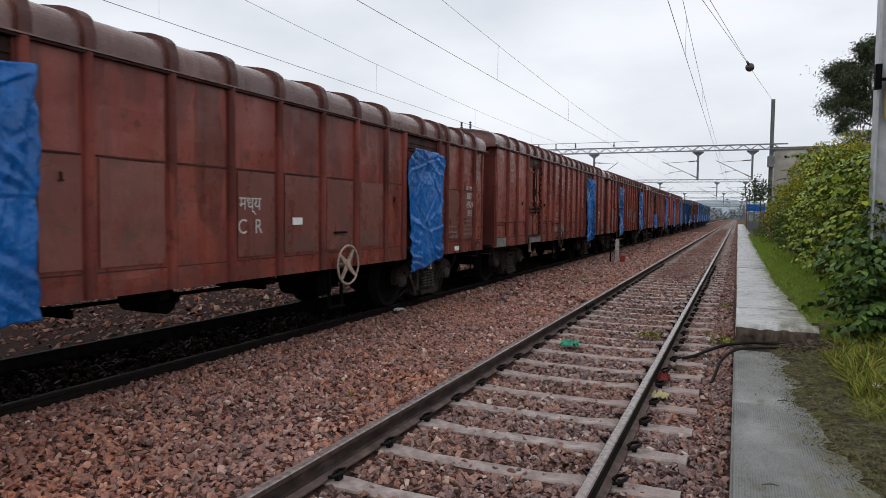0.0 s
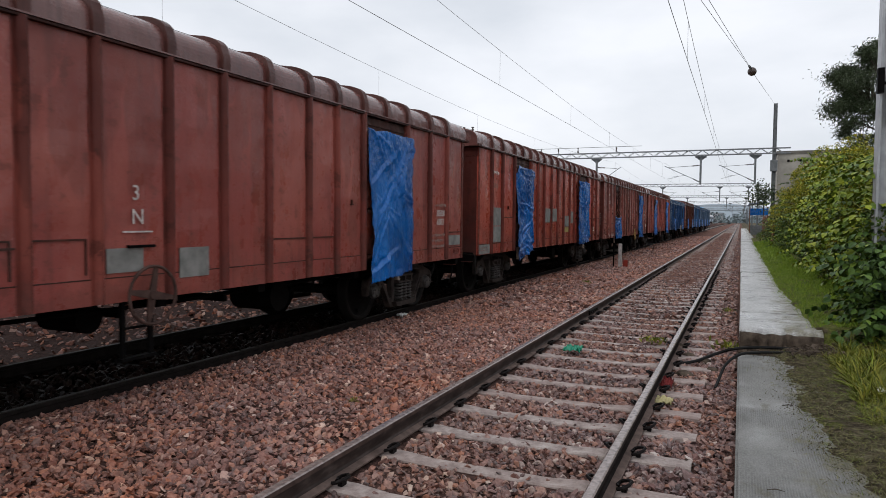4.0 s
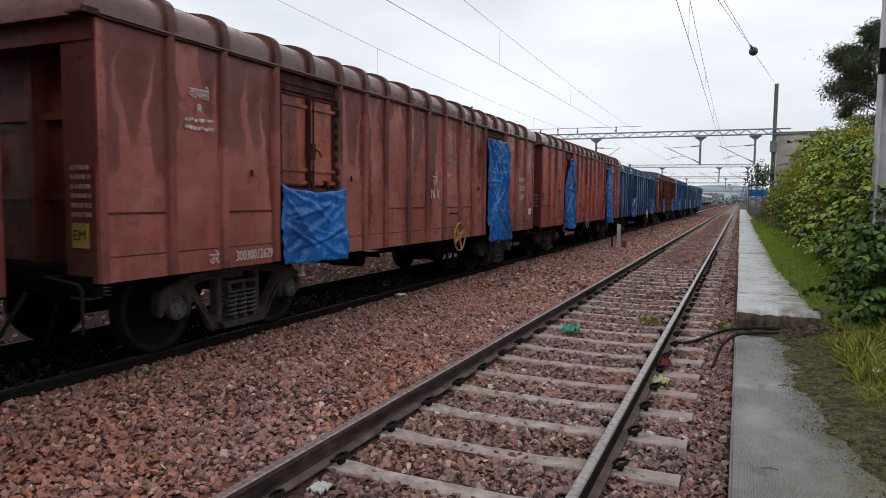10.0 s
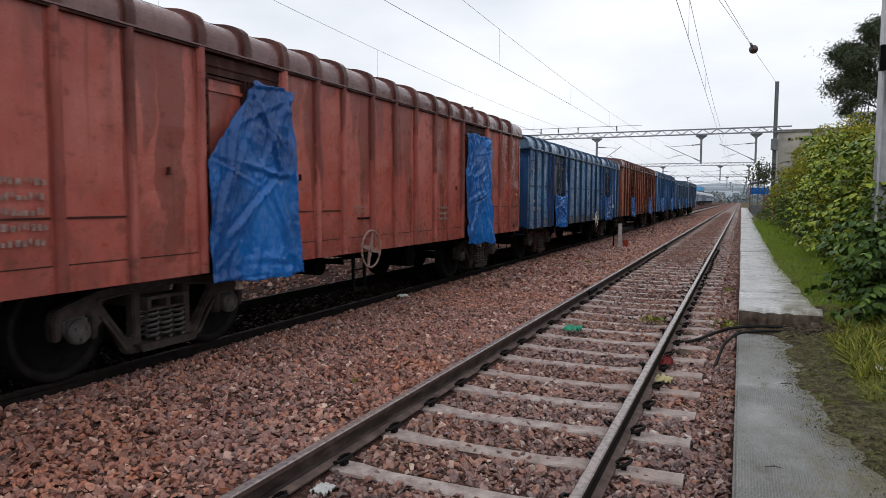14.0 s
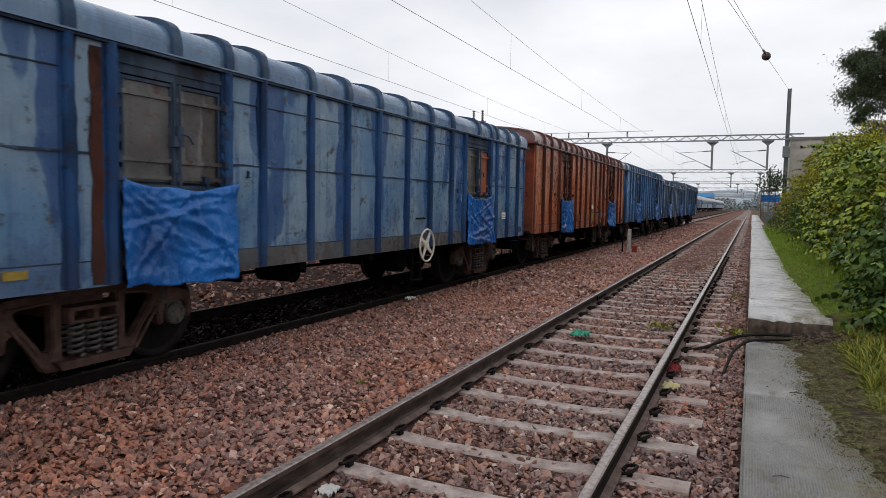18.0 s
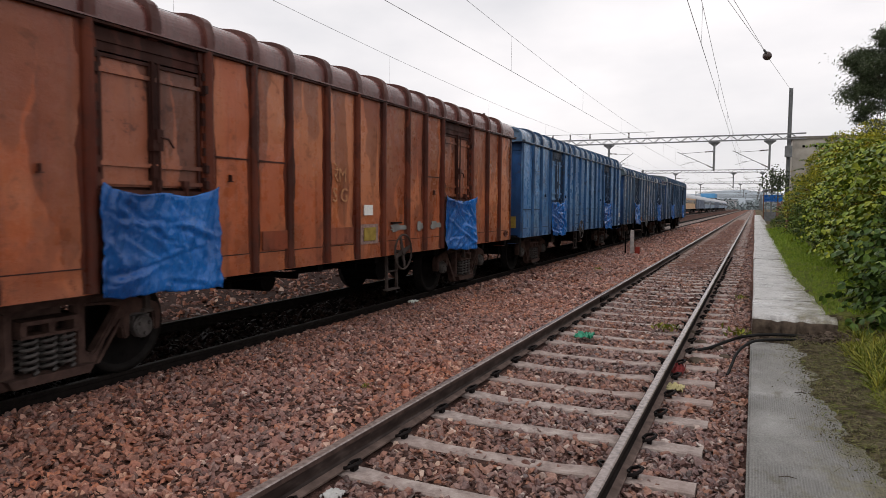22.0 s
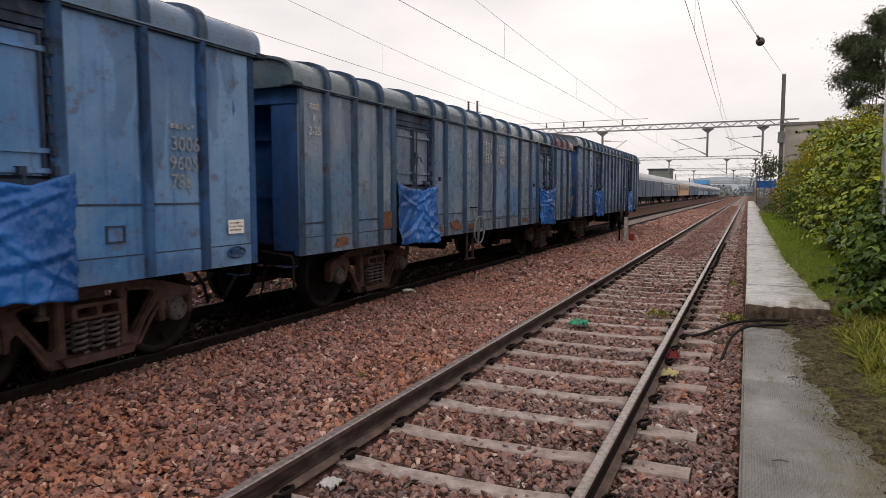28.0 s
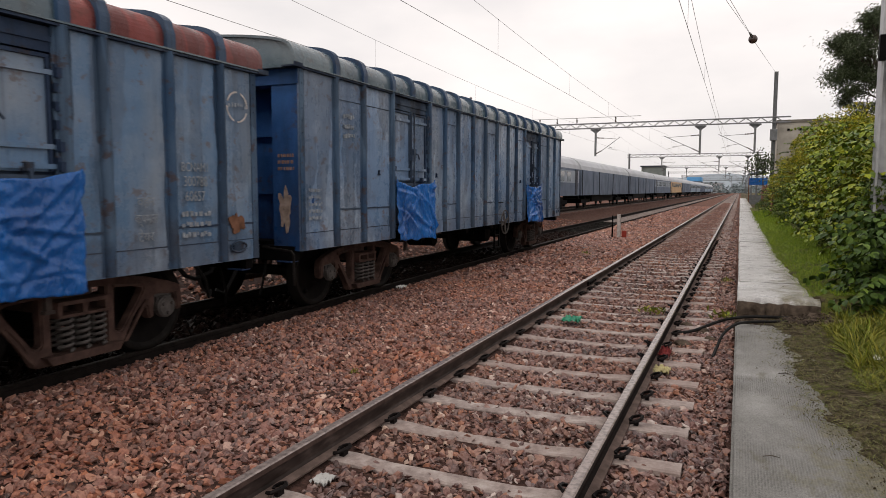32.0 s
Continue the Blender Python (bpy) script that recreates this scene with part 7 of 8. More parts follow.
def bush(y0, y1, foot, top_x, h0, h1, fronds, loose, seed, label, leaf=(0.035, 0.075), reach=(0.35, 0.7), clumps=60, tones=(0, 7, 6)):
    """A bank of shrubs: many rounded leafy clumps over a leaning front, drooping fronds, stems inside."""
    b = tagged(new("shrub"), label, "shrub", "lineside shrubs")
    rng = np.random.default_rng(seed)

    def front(n, low=0.0):
        y = rng.uniform(y0, y1, n)
        s = rng.uniform(low, 1.12, n)
        h = h0 + (h1 - h0) * (y - y0) / (y1 - y0)
        lump = np.array([noise.noise((q * 0.7, p * 1.6, seed)) for q, p in zip(y, s)])
        z = 0.15 + (h - 0.45) * np.minimum(s, 1.0) ** 0.9 + 0.25 * lump
        x = foot + 0.34 + 0.26 * (1 - np.minimum(s, 1.0)) + (top_x - foot) * s ** 1.4 + np.maximum(s - 1, 0) * 6 - 0.35 * lump
        return np.stack([x, y, z], 1), s

    def shell(at, size, n):
        """Points on the outer, upper side of a clump, denser towards its skin."""
        d = rng.normal(size=(n, 3)) + np.array([-0.55, -0.35, 0.45])
        d /= np.linalg.norm(d, axis=1, keepdims=True)
        return at + d * size * (1 - 0.45 * rng.uniform(0, 1, (n, 1)) ** 2) * np.array([1.0, 1.15, 0.8]), d

    at, rise = front(clumps)
    at += rng.normal(size=(clumps, 3)) * np.array([0.16, 0.1, 0.12])
    size = rng.uniform(0.18, 0.46, clumps) * (1.0 if y0 < 20 else 1.3)
    share = size ** 2 / np.sum(size ** 2)
    piles = {k: ([], [], []) for k in tones}
    for c, r, q, up in zip(at, size, share, rise):
        n = max(20, int(loose * q))
        p, d = shell(c, r, n)
        pick = rng.random()
        # Yellow clumps high and dark ones low also paint lit tops and shade.
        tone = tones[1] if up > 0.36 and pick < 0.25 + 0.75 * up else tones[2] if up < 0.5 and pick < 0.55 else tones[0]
        piles[tone][0].append(p)
        piles[tone][1].append(d * 0.7 + rng.normal(size=(n, 3)) * 0.6 + np.array([-0.1, -0.1, -0.3]))
        piles[tone][2].append((leaf[0] + (leaf[1] - leaf[0]) * rng.uniform(0, 1, n) ** 1.5) * rng.uniform(0.75, 1.25))
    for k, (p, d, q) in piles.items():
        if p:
            link_mesh("foliage", leaf_mesh("foliage", np.concatenate(p), np.concatenate(d), np.concatenate(q), 1.15, SPRIG, SPRIG_F), LEAVES[k], b, {0: "dense mixed green leaves", 7: "yellowish-green leaves, high clumps tinted as if lit", 6: "dark green broad leaves, low clumps doubling as shade"}[k])
    root, rise = front(fronds, 0.15)
    root += np.array([-0.36, -0.1, 0.1])
    pts, dirs, sizes = [], [], []
    stem = bmesh.new()
    for i, r in enumerate(root):
        out = np.array([rng.uniform(-1.0, -0.2), rng.uniform(-0.9, 0.5), rng.uniform(0.0, 0.4)])
        out /= np.linalg.norm(out)
        length = rng.uniform(*reach)
        side = np.cross(out, (0, 0, 1.0))
        side /= np.linalg.norm(side)
        n = 7
        for k in range(n):
            t = (k + 1) / n
            q = r + out * length * t + np.array([0, 0, -0.30 * length * t * t])
            for s in (-1, 1):
                pts.append(q)
                dirs.append(side * s * 0.8 + out * 0.35 + np.array([0, 0, -0.55]) + rng.normal(size=3) * 0.12)
                sizes.append(length * rng.uniform(0.16, 0.22) * (1.1 - 0.4 * abs(t - 0.5)))
        if i % 2 == 0:
            tube(stem, [tuple(r + np.array([0.3, 0.1, -0.3])), tuple(r), tuple(r + out * length * 0.6 + np.array([0, 0, -0.1 * length]))], 0.006, 3)
    link_mesh("fronds", leaf_mesh("fronds", np.array(pts), np.array(dirs), sizes, 1.0), LEAVES[{1: 6, 3: 1, 2: 1}.get(seed, 0)], b, "drooping rows of oval leaflets")
    for k in range(5):
        yy = y0 + (y1 - y0) * (k + 0.5) / 5
        tube(stem, [(top_x + 0.5, yy, 0.1), (top_x + 0.35, yy + 0.2, h0 * 0.5), (top_x + 0.1, yy + 0.1, h0 * 0.9)], [0.04, 0.03, 0.012], 5)
    tagged(part("stem", stem, BARK, b), kind="stuff")
    # Dark sheet behind the leaves, standing in for the shade in there.
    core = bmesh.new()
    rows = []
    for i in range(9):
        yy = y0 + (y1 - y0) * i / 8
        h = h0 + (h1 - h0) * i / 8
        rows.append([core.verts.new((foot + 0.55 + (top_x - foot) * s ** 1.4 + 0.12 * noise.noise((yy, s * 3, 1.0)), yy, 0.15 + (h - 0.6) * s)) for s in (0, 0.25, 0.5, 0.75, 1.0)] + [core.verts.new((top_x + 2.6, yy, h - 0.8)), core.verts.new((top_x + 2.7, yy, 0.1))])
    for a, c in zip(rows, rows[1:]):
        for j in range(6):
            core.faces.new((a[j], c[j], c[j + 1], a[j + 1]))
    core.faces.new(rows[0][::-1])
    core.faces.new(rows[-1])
    part("shade_core", core, INNER_SHADE, b, "dark core painted as the shade inside the shrub")
    return b


# Near-black green painted as shade between the leaves; it also hides the sky.
INNER_SHADE = simple("painted_inner_shade", (0.010, 0.016, 0.006), 0.9, 0.0, 0.5, 9, 0.8)
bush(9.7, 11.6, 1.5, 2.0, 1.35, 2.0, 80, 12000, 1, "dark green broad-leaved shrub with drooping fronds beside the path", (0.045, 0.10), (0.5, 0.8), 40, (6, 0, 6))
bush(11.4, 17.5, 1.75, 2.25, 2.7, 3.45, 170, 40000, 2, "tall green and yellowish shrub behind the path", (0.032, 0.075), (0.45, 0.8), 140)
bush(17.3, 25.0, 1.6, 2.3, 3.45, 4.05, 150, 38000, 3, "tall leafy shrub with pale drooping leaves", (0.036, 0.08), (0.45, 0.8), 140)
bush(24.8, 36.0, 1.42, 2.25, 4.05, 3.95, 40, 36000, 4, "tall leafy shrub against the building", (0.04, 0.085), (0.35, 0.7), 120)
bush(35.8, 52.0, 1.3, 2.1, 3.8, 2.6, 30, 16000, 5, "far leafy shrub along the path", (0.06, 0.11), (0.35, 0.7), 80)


def near_edge(y):
    """Where the dirt's thin rim ends on the path: ragged at several scales."""
    return 0.45 + 0.03 * (9.6 - y) + 0.032 * max(0.0, 7.2 - y) ** 2 + 0.12 * noise.noise((y * 1.7, 1.0, 5.0)) + 0.10 * noise.noise((y * 4.3, 4.0, 5.0)) + 0.06 * noise.noise((y * 11.0, 2.0, 5.0)) + 0.03 * noise.noise((y * 27.0, 6.0, 5.0))


def near_verge(x, y):
    u = max(0.0, x - near_edge(y))
    return 0.183 + 0.012 * min(1.0, u * 6) + 0.07 * min(1.0, u * 0.9) ** 2 + 0.05 * u * u / 3 + 0.06 * noise.noise((x * 2.0, y * 1.5, 3.0)) * min(1.0, u) + (0.016 * noise.noise((x * 9, y * 9, 1.0)) + 0.009 * noise.noise((x * 23, y * 23, 2.0))) * min(1.0, u * 5)


def far_edge(y):
    return 0.93 - 0.17 * min(1.0, max(0.0, (y - 10.2) / 5.0)) + 0.06 * noise.noise((y * 1.3, 1.0, 8.0)) + 0.04 * noise.noise((y * 4.1, 4.0, 8.0))


def far_verge(x, y):
    u = max(0.0, x - far_edge(y))
    return 0.44 + 0.09 * min(1.0, u * 1.2) + 0.05 * noise.noise((x * 2.0, y * 1.1, 6.0)) * min(1.0, u * 2.0) + 0.012 * noise.noise((x * 9, y * 9, 1.0))


def mound(name, edge, height, x1, y0, y1, ny, label, material=SOIL):
    bm = bmesh.new()
    nx = 34
    g = []
    for j in range(ny + 1):
        y = y0 + (y1 - y0) * j / ny
        e = edge(y)
        row = [bm.verts.new((e, y, height(e, y) - 0.006))]
        for i in range(1, nx + 1):
            x = e + 0.01 + (x1 - e) * (i / nx) ** 1.7
            row.append(bm.verts.new((x, y, height(x, y))))
        g.append(row)
    g.insert(0, [bm.verts.new((v.co.x, v.co.y - 0.22, 0.1)) for v in g[0]])
    for a, b in zip(g, g[1:]):
        for i in range(nx):
            bm.faces.new((a[i], a[i + 1], b[i + 1], b[i]))
    return tagged(part(name, bm, material, None, label, True), kind="structure", category="verge")


def grass(name, n, x0, x1, y0, y1, tall, seed, edge, height, label, lean=0.35, blades=3, spill=0.0, gap=-0.12, bare=0.182):
    rng = np.random.default_rng(seed)
    x, y = rng.uniform(x0, x1, n), rng.uniform(y0, y1, n)
    keep = []
    for a, b, r in zip(x, y, rng.uniform(0, 1, n)):
        u = a - edge(b)
        keep.append(noise.noise((a * 2.3, b * 1.7, seed)) > gap and (u > 0.05 or (spill and u > -spill and r < (1 + u / spill) ** 3 * 0.6)))
    keep = np.array(keep, dtype=bool)
    x, y = x[keep], y[keep]
    m = len(x)
    z = np.array([height(a, b) if a > edge(b) else bare for a, b in zip(x, y)]) + (0.008 if lean > 1 else -0.004)
    d = np.stack([rng.normal(0, lean, m), rng.normal(0, lean, m), rng.uniform(0.15 if lean > 1 else 0.5, 1.0, m)], 1)
    size = rng.uniform(0.35, 1.0, m) * tall * (0.6 + 0.5 * np.clip((x - x0) / (x1 - x0), 0, 1))
    return tagged(link_mesh(name, leaf_mesh(name, np.stack([x, y, z], 1), d, size, 0.07, BLADE, BLADE_F), LEAVES[blades]), label, "grass", kind="stuff")


mound("verge_near", near_edge, near_verge, 3.4, -3.0, 9.75, 360, "muddy weedy verge over the path's edge")
mound("verge_far", far_edge, far_verge, 4.2, 9.95, 60, 120, "grassy verge below the shrubs", soil_mat("grassy_soil", 0.65, 0.42))
grass("creeping_grass", 30000, 0.1, 2.4, 3.0, 9.5, 0.11, 1, near_edge, near_verge, "dead flattened grass creeping over the concrete path", 1.4, 5, 0.45, -0.3)
grass("path_litter", 2400, 0.03, 1.0, 2.4, 9.1, 0.05, 7, near_edge, near_verge, "scattered dead grass and leaf bits on the concrete path", 1.6, 5, 1.6, -0.6)
grass("near_grass", 15000, 0.1, 2.4, 3.0, 9.4, 0.07, 4, near_edge, near_verge, "thin yellow-green grass on the verge", 0.9, 3, 0.4, 0.05)
grass("clump_grass", 14000, 0.95, 2.6, 6.2, 9.7, 0.22, 2, near_edge, near_verge, "yellow-green grass clump", 1.1, 3, 0.0, -0.02)
grass("tall_grass", 9000, 1.02, 2.6, 6.9, 9.7, 0.46, 12, near_edge, near_verge, "long arching yellow-green grass on the verge", 0.8, 3, 0.0, 0.0)
grass("verge_weeds", 3500, 0.7, 2.3, 3.4, 9.2, 0.09, 15, near_edge, near_verge, "low green weeds in the dirt", 0.9, 4, 0.0, 0.22)


def crumbs(n, seed):
    """Small clods of dirt and chippings that thin out over the path."""
    rng = np.random.default_rng(seed)
    y = rng.uniform(2.4, 9.5, n)
    u = rng.normal(0.05, 0.10, n)
    x = np.array([near_edge(b) for b in y]) + u
    keep = (x > 0.03) & (x < 1.9)
    x, y = x[keep], y[keep]
    z = np.array([near_verge(a, b) if a > near_edge(b) else 0.186 for a, b in zip(x, y)])
    r = rng.uniform(0.002, 0.008, len(x)) * rng.choice([1.0, 1.0, 1.0, 2.0], len(x))
    tri = np.array([(0.9, 0, -0.5), (-0.5, 0.8, -0.5), (-0.5, -0.8, -0.5), (0.1, 0.1, 0.7)])
    v = (tri[None] + rng.uniform(-0.3, 0.3, (len(x), 4, 3))) * r[:, None, None] + np.stack([x, y, z], 1)[:, None]
    f = (np.array([(0, 1, 3), (1, 2, 3), (2, 0, 3)])[None] + 4 * np.arange(len(x))[:, None, None]).reshape(-1, 3)
    me = bpy.data.meshes.new("dirt_crumbs")
    me.from_pydata(v.reshape(-1, 3).tolist(), [], f.tolist())
    return tagged(link_mesh("dirt_crumbs", me, SOIL), "small clods of damp dirt along the verge", "dirt", kind="stuff")


crumbs(4500, 77)
grass("bank_grass", 34000, 0.6, 1.9, 10.0, 24, 0.12, 3, far_edge, far_verge, "bright green grass along the raised path", 0.6, 4, 0.22, -0.4, 0.435)
grass("far_bank_grass", 16000, 0.6, 1.7, 24.0, 48.0, 0.2, 6, far_edge, far_verge, "green grass along the raised path further on", 0.6, 4, 0.22, -0.4, 0.435)


def tree(x, y, seed):
    """A broad crown of many leafy sprays, each carried by a limb from the forked trunk."""
    t = tagged(new("tree"), "dark-leaved tree with a broad uneven crown", "tree")
    rnd = random.Random(seed)
    rng = np.random.default_rng(seed)
    bm = bmesh.new()
    fork = Vector((x - 0.1, y, 4.6))
    tube(bm, [(x, y, 0), (x + 0.1, y, 2.3), tuple(fork)], [0.30, 0.25, 0.21], 8)
    points, ways, sizes = [], [], []
    for k in range(9):
        a = k * math.tau / 9 + rnd.uniform(-0.2, 0.2)
        far = Vector((x + 2.1 * math.cos(a), y + 2.0 * math.sin(a), 6.9 + rnd.uniform(-1.2, 1.9)))
        bend = fork.lerp(far, 0.5) + Vector((0, 0, -0.3))
        tube(bm, [tuple(fork), tuple(bend), tuple(far)], [0.15, 0.10, 0.06], 6)
        for q in range(16):
            b = a + rnd.uniform(-0.75, 0.75)
            r = rnd.uniform(0.35, 1.0) ** 0.7
            lift = rnd.uniform(-1.0, 1.0)
            tip = Vector((x + 3.7 * r * math.cos(b), y + 3.4 * r * math.sin(b), 7.7 + 3.3 * lift * math.sqrt(max(0.05, 1.1 - r * r))))
            tube(bm, [tuple(far if q % 3 else bend), tuple((far if q % 3 else bend).lerp(tip, 0.55) + Vector((0, 0, 0.15))), tuple(tip)], [0.04, 0.025, 0.01], 4)
            n = rnd.randint(420, 640)
            spread = rnd.uniform(0.2, 0.36)
            points.append(np.array(tip) + rng.normal(size=(n, 3)) * spread * np.array([1.0, 1.0, 0.6]))
            ways.append(rng.normal(size=(n, 3)) * 0.7 + np.array([math.cos(b), math.sin(b), -0.55]))
            sizes.append(rng.uniform(0.09, 0.19, n))
    part("trunk", bm, BARK, t, "dark branching trunk")
    link_mesh("crown", leaf_mesh("crown", np.concatenate(points), np.concatenate(ways), np.concatenate(sizes), 0.6, SPRIG, SPRIG_F), LEAVES[2], t, "dark green long-leaved crown")
    return t


tree(7.5, 38, 4)
small = tagged(new("sapling"), "dark sapling beside the far fence", "tree")
part("trunk", tube(bmesh.new(), [(1.9, 66, 0), (1.8, 66, 3), (1.7, 66.2, 4.0)], [0.07, 0.05, 0.02], 5), BARK, small)
rng = np.random.default_rng(8)
link_mesh("crown", leaf_mesh("crown", np.array([1.7, 66, 4.1]) + rng.normal(size=(900, 3)) * np.array([0.55, 0.55, 0.5]), rng.normal(size=(900, 3)), rng.uniform(0.14, 0.25, 900), 1.0), LEAVES[2], small)

for x, y in ((TRACK_X - GAUGE, 26.3), (TRACK_X + GAUGE, 25.6), (TRACK_X - GAUGE, 12.9)):
    joint = tagged(new("rail_joint"), "bolted dark steel fishplates at a rail joint", "rail joint", "rail joints")
    for s in (-1, 1):
        part("fishplate", bevelled(x + s * 0.03 - 0.012, x + s * 0.03 + 0.012, y - 0.35, y + 0.35, 0.05, 0.14, 0.006), CLIP, joint)
        for k in range(4):
            part("bolt", bevelled(x + s * 0.055 - 0.015, x + s * 0.055 + 0.015, y - 0.27 + k * 0.17, y - 0.235 + k * 0.17, 0.08, 0.115, 0.004), CLIP, joint)
for x in (-27.2, -26.2):
    insulator(first, (x - 0.4, 68, 10.5), (x - 0.4, 68, 11.7), 0.16, 5)
part("insulator_post", boxes((-28.2, -26.2, 67.95, 68.05, 10.4, 10.5), (-27.4, -27.25, 67.95, 68.05, 8.4, 10.4)), GALV_DARK, first)

# ---- small things ----
marker = tagged(new("marker_post"), "short white marker post with a red foot", "post")
part("white_post", bevelled(-4.25, -4.12, 26.2, 26.32, -0.1, 0.92, 0.01), simple("grimy_white_paint", (0.40, 0.37, 0.355), 0.8, 0.0, 0.3, 12), marker)
part("iron_stake", tube(bmesh.new(), [(-4.40, 26.1, -0.1), (-4.40, 26.1, 0.88)], 0.03, 6), BLACK, marker)
part("red_block", bevelled(-4.06, -3.90, 26.2, 26.35, -0.05, 0.30, 0.015), simple("dull_red_paint", (0.25, 0.04, 0.03), 0.7), marker, "dull red block")


def scrap(name, x, y, z, w, d, seed, material, label, category="litter", lift=0.04):
    bm = bmesh.new()
    n = 9
    g = [[bm.verts.new((x + w * (i / n - 0.5) * (1 + 0.3 * noise.noise((j, seed, 1.0))), y + d * (j / n - 0.5) * (1 + 0.3 * noise.noise((i, seed, 2.0))), z + lift * (1 + noise.noise((i * 0.7, j * 0.7, seed))))) for i in range(n + 1)] for j in range(n + 1)]
    h = [[bm.verts.new((v.co.x, v.co.y, v.co.z - 0.006)) for v in r] for r in g]
    for j in range(n):
        for i in range(n):
            bm.faces.new((g[j][i], g[j][i + 1], g[j + 1][i + 1], g[j + 1][i]))
            bm.faces.new((h[j][i], h[j + 1][i], h[j + 1][i + 1], h[j][i + 1]))
    return tagged(part(name, bm, material, None), label, category)


scrap("plastic_bag", -2.06, 9.14, 0.0, 0.24, 0.3, 1.0, simple("green_plastic", (0.01, 0.24, 0.14), 0.4), "crumpled bright green plastic bag between the rails", "bag", 0.07)
scrap("food_wrapper", -0.66, 7.05, -0.01, 0.16, 0.26, 2.0, simple("pale_yellow_wrapper", (0.36, 0.32, 0.17), 0.5), "pale yellow wrapper on the sleeper ends")
scrap("cloth_rag", -0.70, 7.75, -0.01, 0.12, 0.4, 3.0, simple("dark_red_cloth", (0.16, 0.03, 0.03), 0.9), "dark red rag beside the rail", "rag", 0.06)
scrap("white_scrap", -2.36, 3.5, -0.02, 0.12, 0.14, 4.0, simple("dirty_white_plastic", (0.42, 0.42, 0.41), 0.5), "dirty white plastic scrap beside the rail", "litter", 0.025)
scrap("paper_scrap", 1.22, 7.2, 0.26, 0.08, 0.1, 5.0, PAPER, "small white paper scrap in the grass")
scrap("pale_stone", -5.6, 10.9, 0.03, 0.14, 0.2, 6.0, PAPER, "pale chalky stone on the ballast", "stone", 0.05)
for k, (x, y, s, r) in enumerate(((-0.57, 8.5, 0.10, 20), (-0.78, 10.3, 0.12, 60), (-0.39, 9.4, 0.09, 130), (-0.28, 8.9, 0.07, 10), (-0.6, 9.7, 0.08, 40))):
    bm = bmesh.new()
    bmesh.ops.create_icosphere(bm, subdivisions=2, radius=s)
    for v in bm.verts:
        v.co *= 1 + 0.35 * noise.noise(v.co * 9 + Vector((k * 3.0, 0, 0)))
        v.co.z *= 0.55
    rock = tagged(part("dark_lump", bm, DIRTY, None), "dark oily lump of rubble beside the rail", "rubble", "rubble lumps")
    rock.matrix_basis = pose(x, y, -0.01, 0, 0, r)
cable = tagged(new("cable"), "black rubber cable crossing the path", "cable")
def bent(pts, r):
    """A round cable along a smooth curve through its points."""
    xy = smooth_curve([(p[0], p[1]) for p in pts], 5)
    xz = smooth_curve([(p[0], p[2]) for p in pts], 5)
    return tube(bmesh.new(), [(a, b, c[1]) for (a, b), c in zip(xy, xz)], r, 6)


part("cable_run", bent([(-0.75, 9.0, 0.0), (-0.49, 9.22, 0.02), (-0.23, 9.55, 0.09), (0.02, 9.40, 0.20), (0.37, 9.60, 0.205), (0.79, 9.66, 0.2), (1.5, 9.7, 0.22)], 0.02), RUBBER, cable)
part("cable_tail", bent([(-0.21, 7.9, 0.0), (-0.18, 8.15, 0.05), (-0.12, 8.5, 0.15), (0.02, 8.75, 0.235), (0.22, 9.05, 0.225), (0.5, 9.3, 0.205), (0.9, 9.5, 0.2)], 0.017), RUBBER, cable)
for i, (x, y, s, n) in enumerate(((-1.1, 10.3, 0.17, 70), (-3.4, 5.6, 0.07, 40), (-0.12, 10.3, 0.2, 60), (-3.9, 19.0, 0.14, 40), (-0.2, 14.5, 0.12, 40))):
    rng = np.random.default_rng(i)
    w = tagged(new("weed"), "small green weed growing in the ballast", "weed", "ballast weeds")
    link_mesh("leaves", leaf_mesh("leaves", np.array([x, y, 0.02]) + rng.normal(size=(n, 3)) * np.array([s * 0.5, s * 0.5, 0.02]) + np.array([0, 0, 0.03]), rng.normal(size=(n, 3)) * 0.6 + np.array([0, 0, 0.8]), rng.uniform(0.4, 1.0, n) * s * 0.6, 0.6), LEAVES[3], w)
    part("stalk", tube(bmesh.new(), [(x, y, -0.04), (x + 0.01, y, s * 0.5)], 0.004, 4), BARK, w)

woods = np.random.default_rng(21)
at = np.stack([woods.uniform(-170, 45, 5000), woods.uniform(480, 620, 5000), woods.uniform(0, 1, 5000) ** 1.5 * 8.0], 1)
at[:, 2] *= np.array([0.55 + 0.9 * max(0.0, noise.noise((p * 0.06, q * 0.02, 4.0)) + 0.3) for p, q, r in at])
# Leaf colour greyed to hold the haze over the far trees.
far_trees = link_mesh("far_trees", leaf_mesh("far_trees", at, woods.normal(size=(5000, 3)), woods.uniform(1.0, 2.4, 5000), 1.2), simple("painted_haze_green", (0.16, 0.20, 0.21), 1.0, 0.0, 0.4, 0.1, 0.0))
tagged(far_trees, "line of trees beyond the yard, greyed by painted haze", "trees", kind="stuff")
twigs = np.random.default_rng(31)
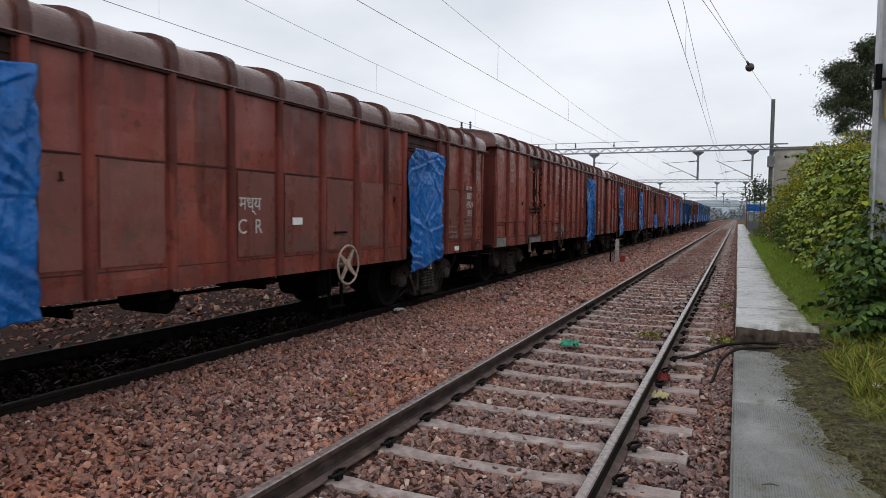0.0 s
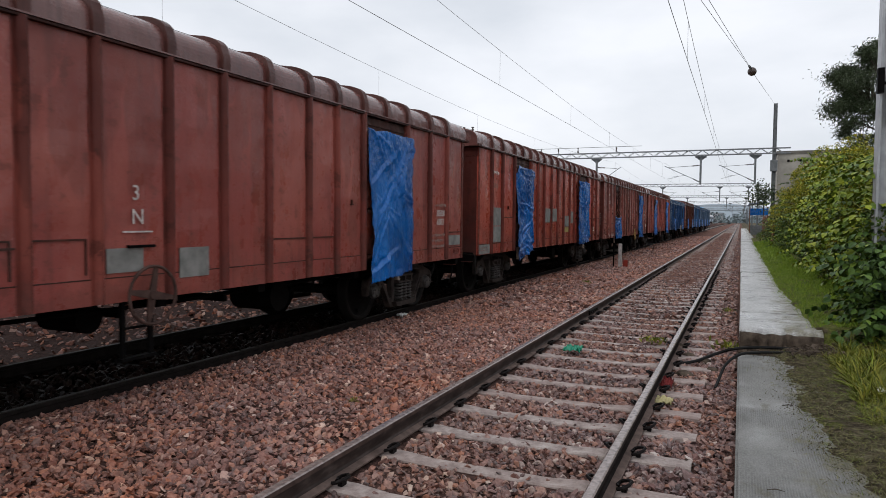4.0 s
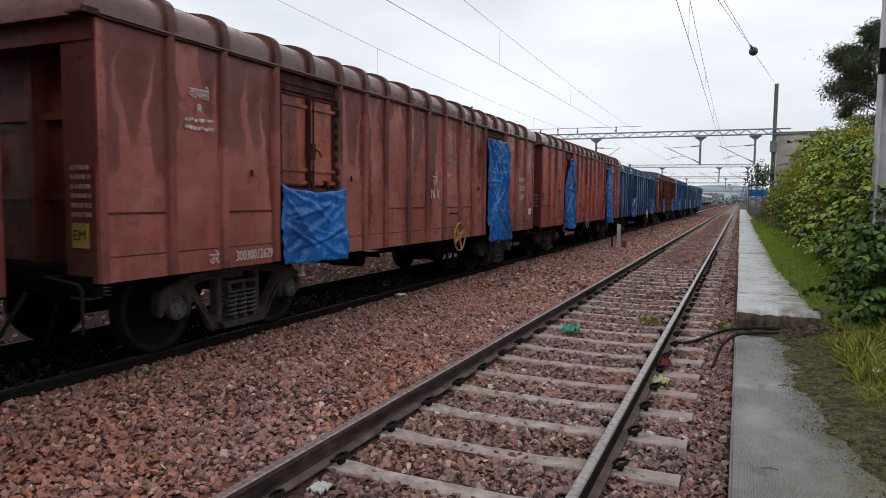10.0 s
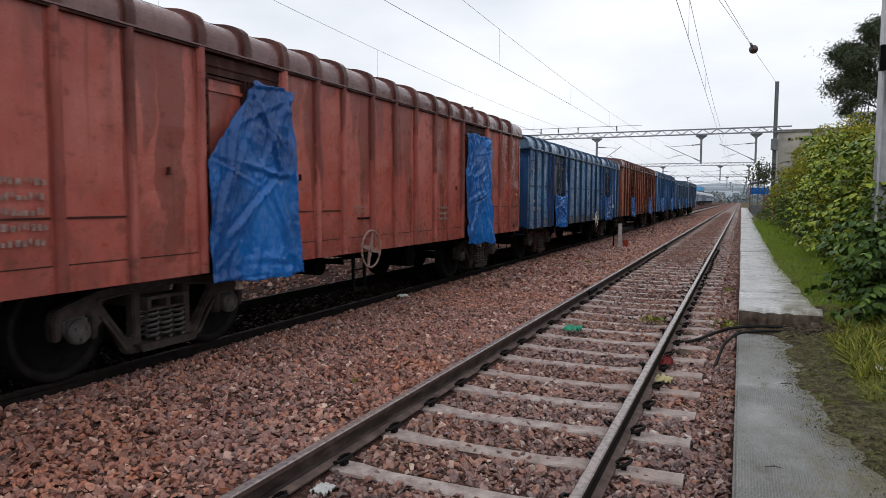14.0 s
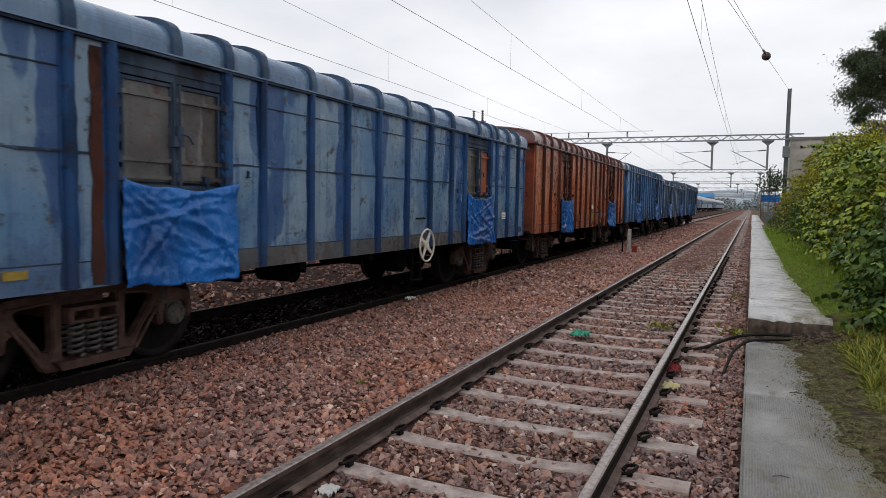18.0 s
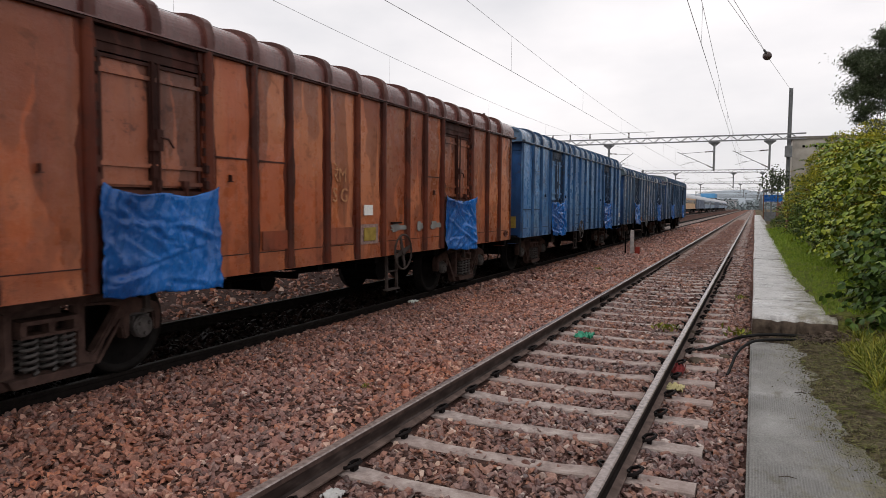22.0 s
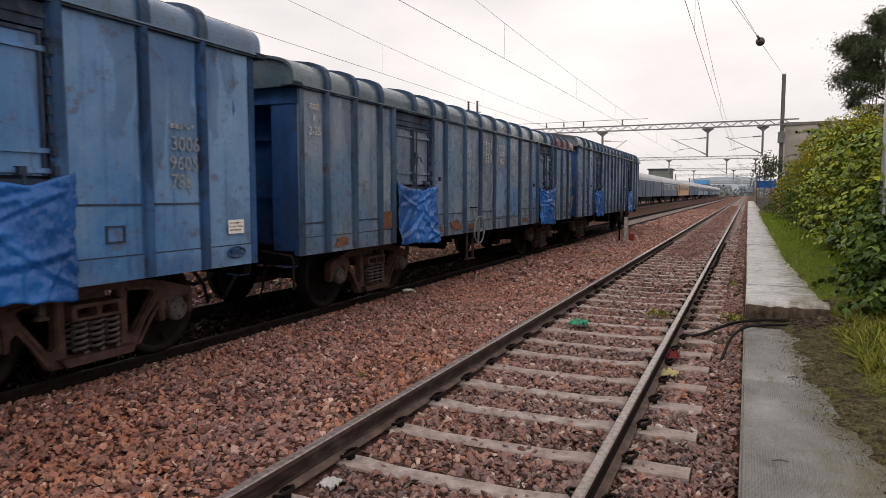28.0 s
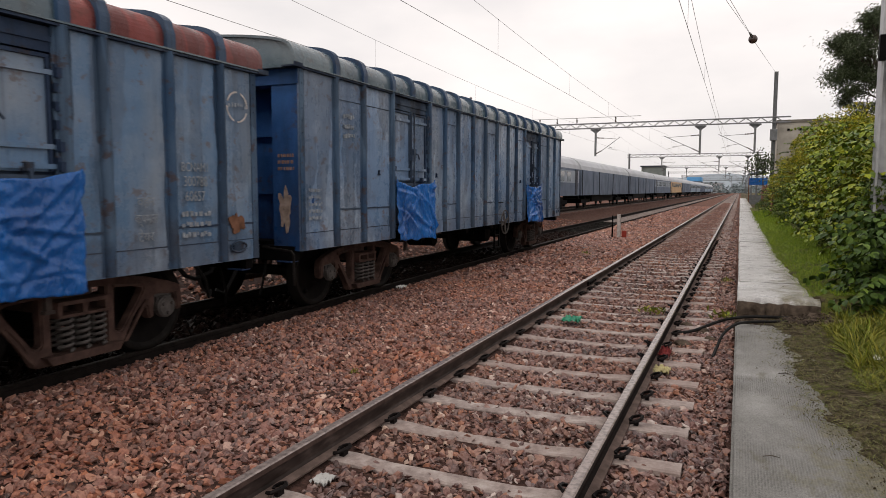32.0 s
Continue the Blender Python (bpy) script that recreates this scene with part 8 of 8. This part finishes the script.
for k in range(4):
    x, y, r = twigs.uniform(0.15, 0.9), twigs.uniform(3.6, 8.8), twigs.uniform(0, 6.28)
    tw = bmesh.new()
    tube(tw, [(x + q * 0.05 * math.cos(r + q * 0.15), y + q * 0.05 * math.sin(r + q * 0.15), 0.192 + 0.012 * (q % 2)) for q in range(3)], [0.003, 0.004, 0.002], 4)
    tagged(part("twig", tw, BARK, None), "thin dark twig lying on the concrete path", "twig", "fallen twigs")

# ---- ballast stones ----
stones("ballast", 54000, -5.78, -2.62, 1.2, 13.0, 0.019, 0.040, 11)
stones("path_rubble", 700, 0.0, 1.15, 9.02, 9.8, 0.014, 0.045, 23, 0.13, "muddy broken stone between the two paths", False, DIRTY)
stones("track_ballast", 46000, -2.45, -0.02, 1.4, 13.0, 0.018, 0.038, 12, 0.014, "loose greyish-red crushed stone between the rails", True, STONE_TRACK)
stones("back_ballast", 1800, -5.78, -0.04, -10.0, 1.4, 0.06, 0.09, 19)
stones("far_ballast", 20000, -5.8, -2.62, 13.0, 34.0, 0.035, 0.062, 13)
stones("far_track_ballast", 15000, -2.45, -0.04, 13.0, 34.0, 0.026, 0.05, 17, 0.022, "loose greyish-red crushed stone between the rails", True, STONE_TRACK)
stones("further_ballast", 5000, -5.8, -2.6, 34.0, 80.0, 0.06, 0.10, 14)
stones("further_track_ballast", 4000, -2.45, -0.04, 34.0, 80.0, 0.03, 0.055, 18, 0.03, "loose greyish-red crushed stone between the rails", True, STONE_TRACK)
stones("yard_ballast", 9000, -10.9, -7.65, 2.0, 40.0, 0.036, 0.066, 15, 0.0, "grimy stone ballast beyond the train, dimmed for shade", False, STONE_YARD_DIM)
stones("bed_ballast", 6000, -7.5, -6.0, 3.5, 30.0, 0.03, 0.058, 16, 0.075, "oily stone between the rails, darkened for the shade under the train", False, STONE_OILY_SHADED)


# ---- motion of the train ----
def travel(t):
    return 3.984 * t - 0.004 * t * t


def motions():
    times = [i * 2.0 for i in range(17)]
    for w, lead in zip(WAGONS, LEAD):
        walk(w, [(t, pose(TRAIN_X, lead - travel(t), TRAIN_Z)) for t in times])
    turns = [i * 0.16 for i in range(201)]
    for w, a in ROLLING:
        walk(w, [(t, pose(0, a, 0.49, math.degrees(travel(t) / 0.49) % 360.0)) for t in turns])


motions()
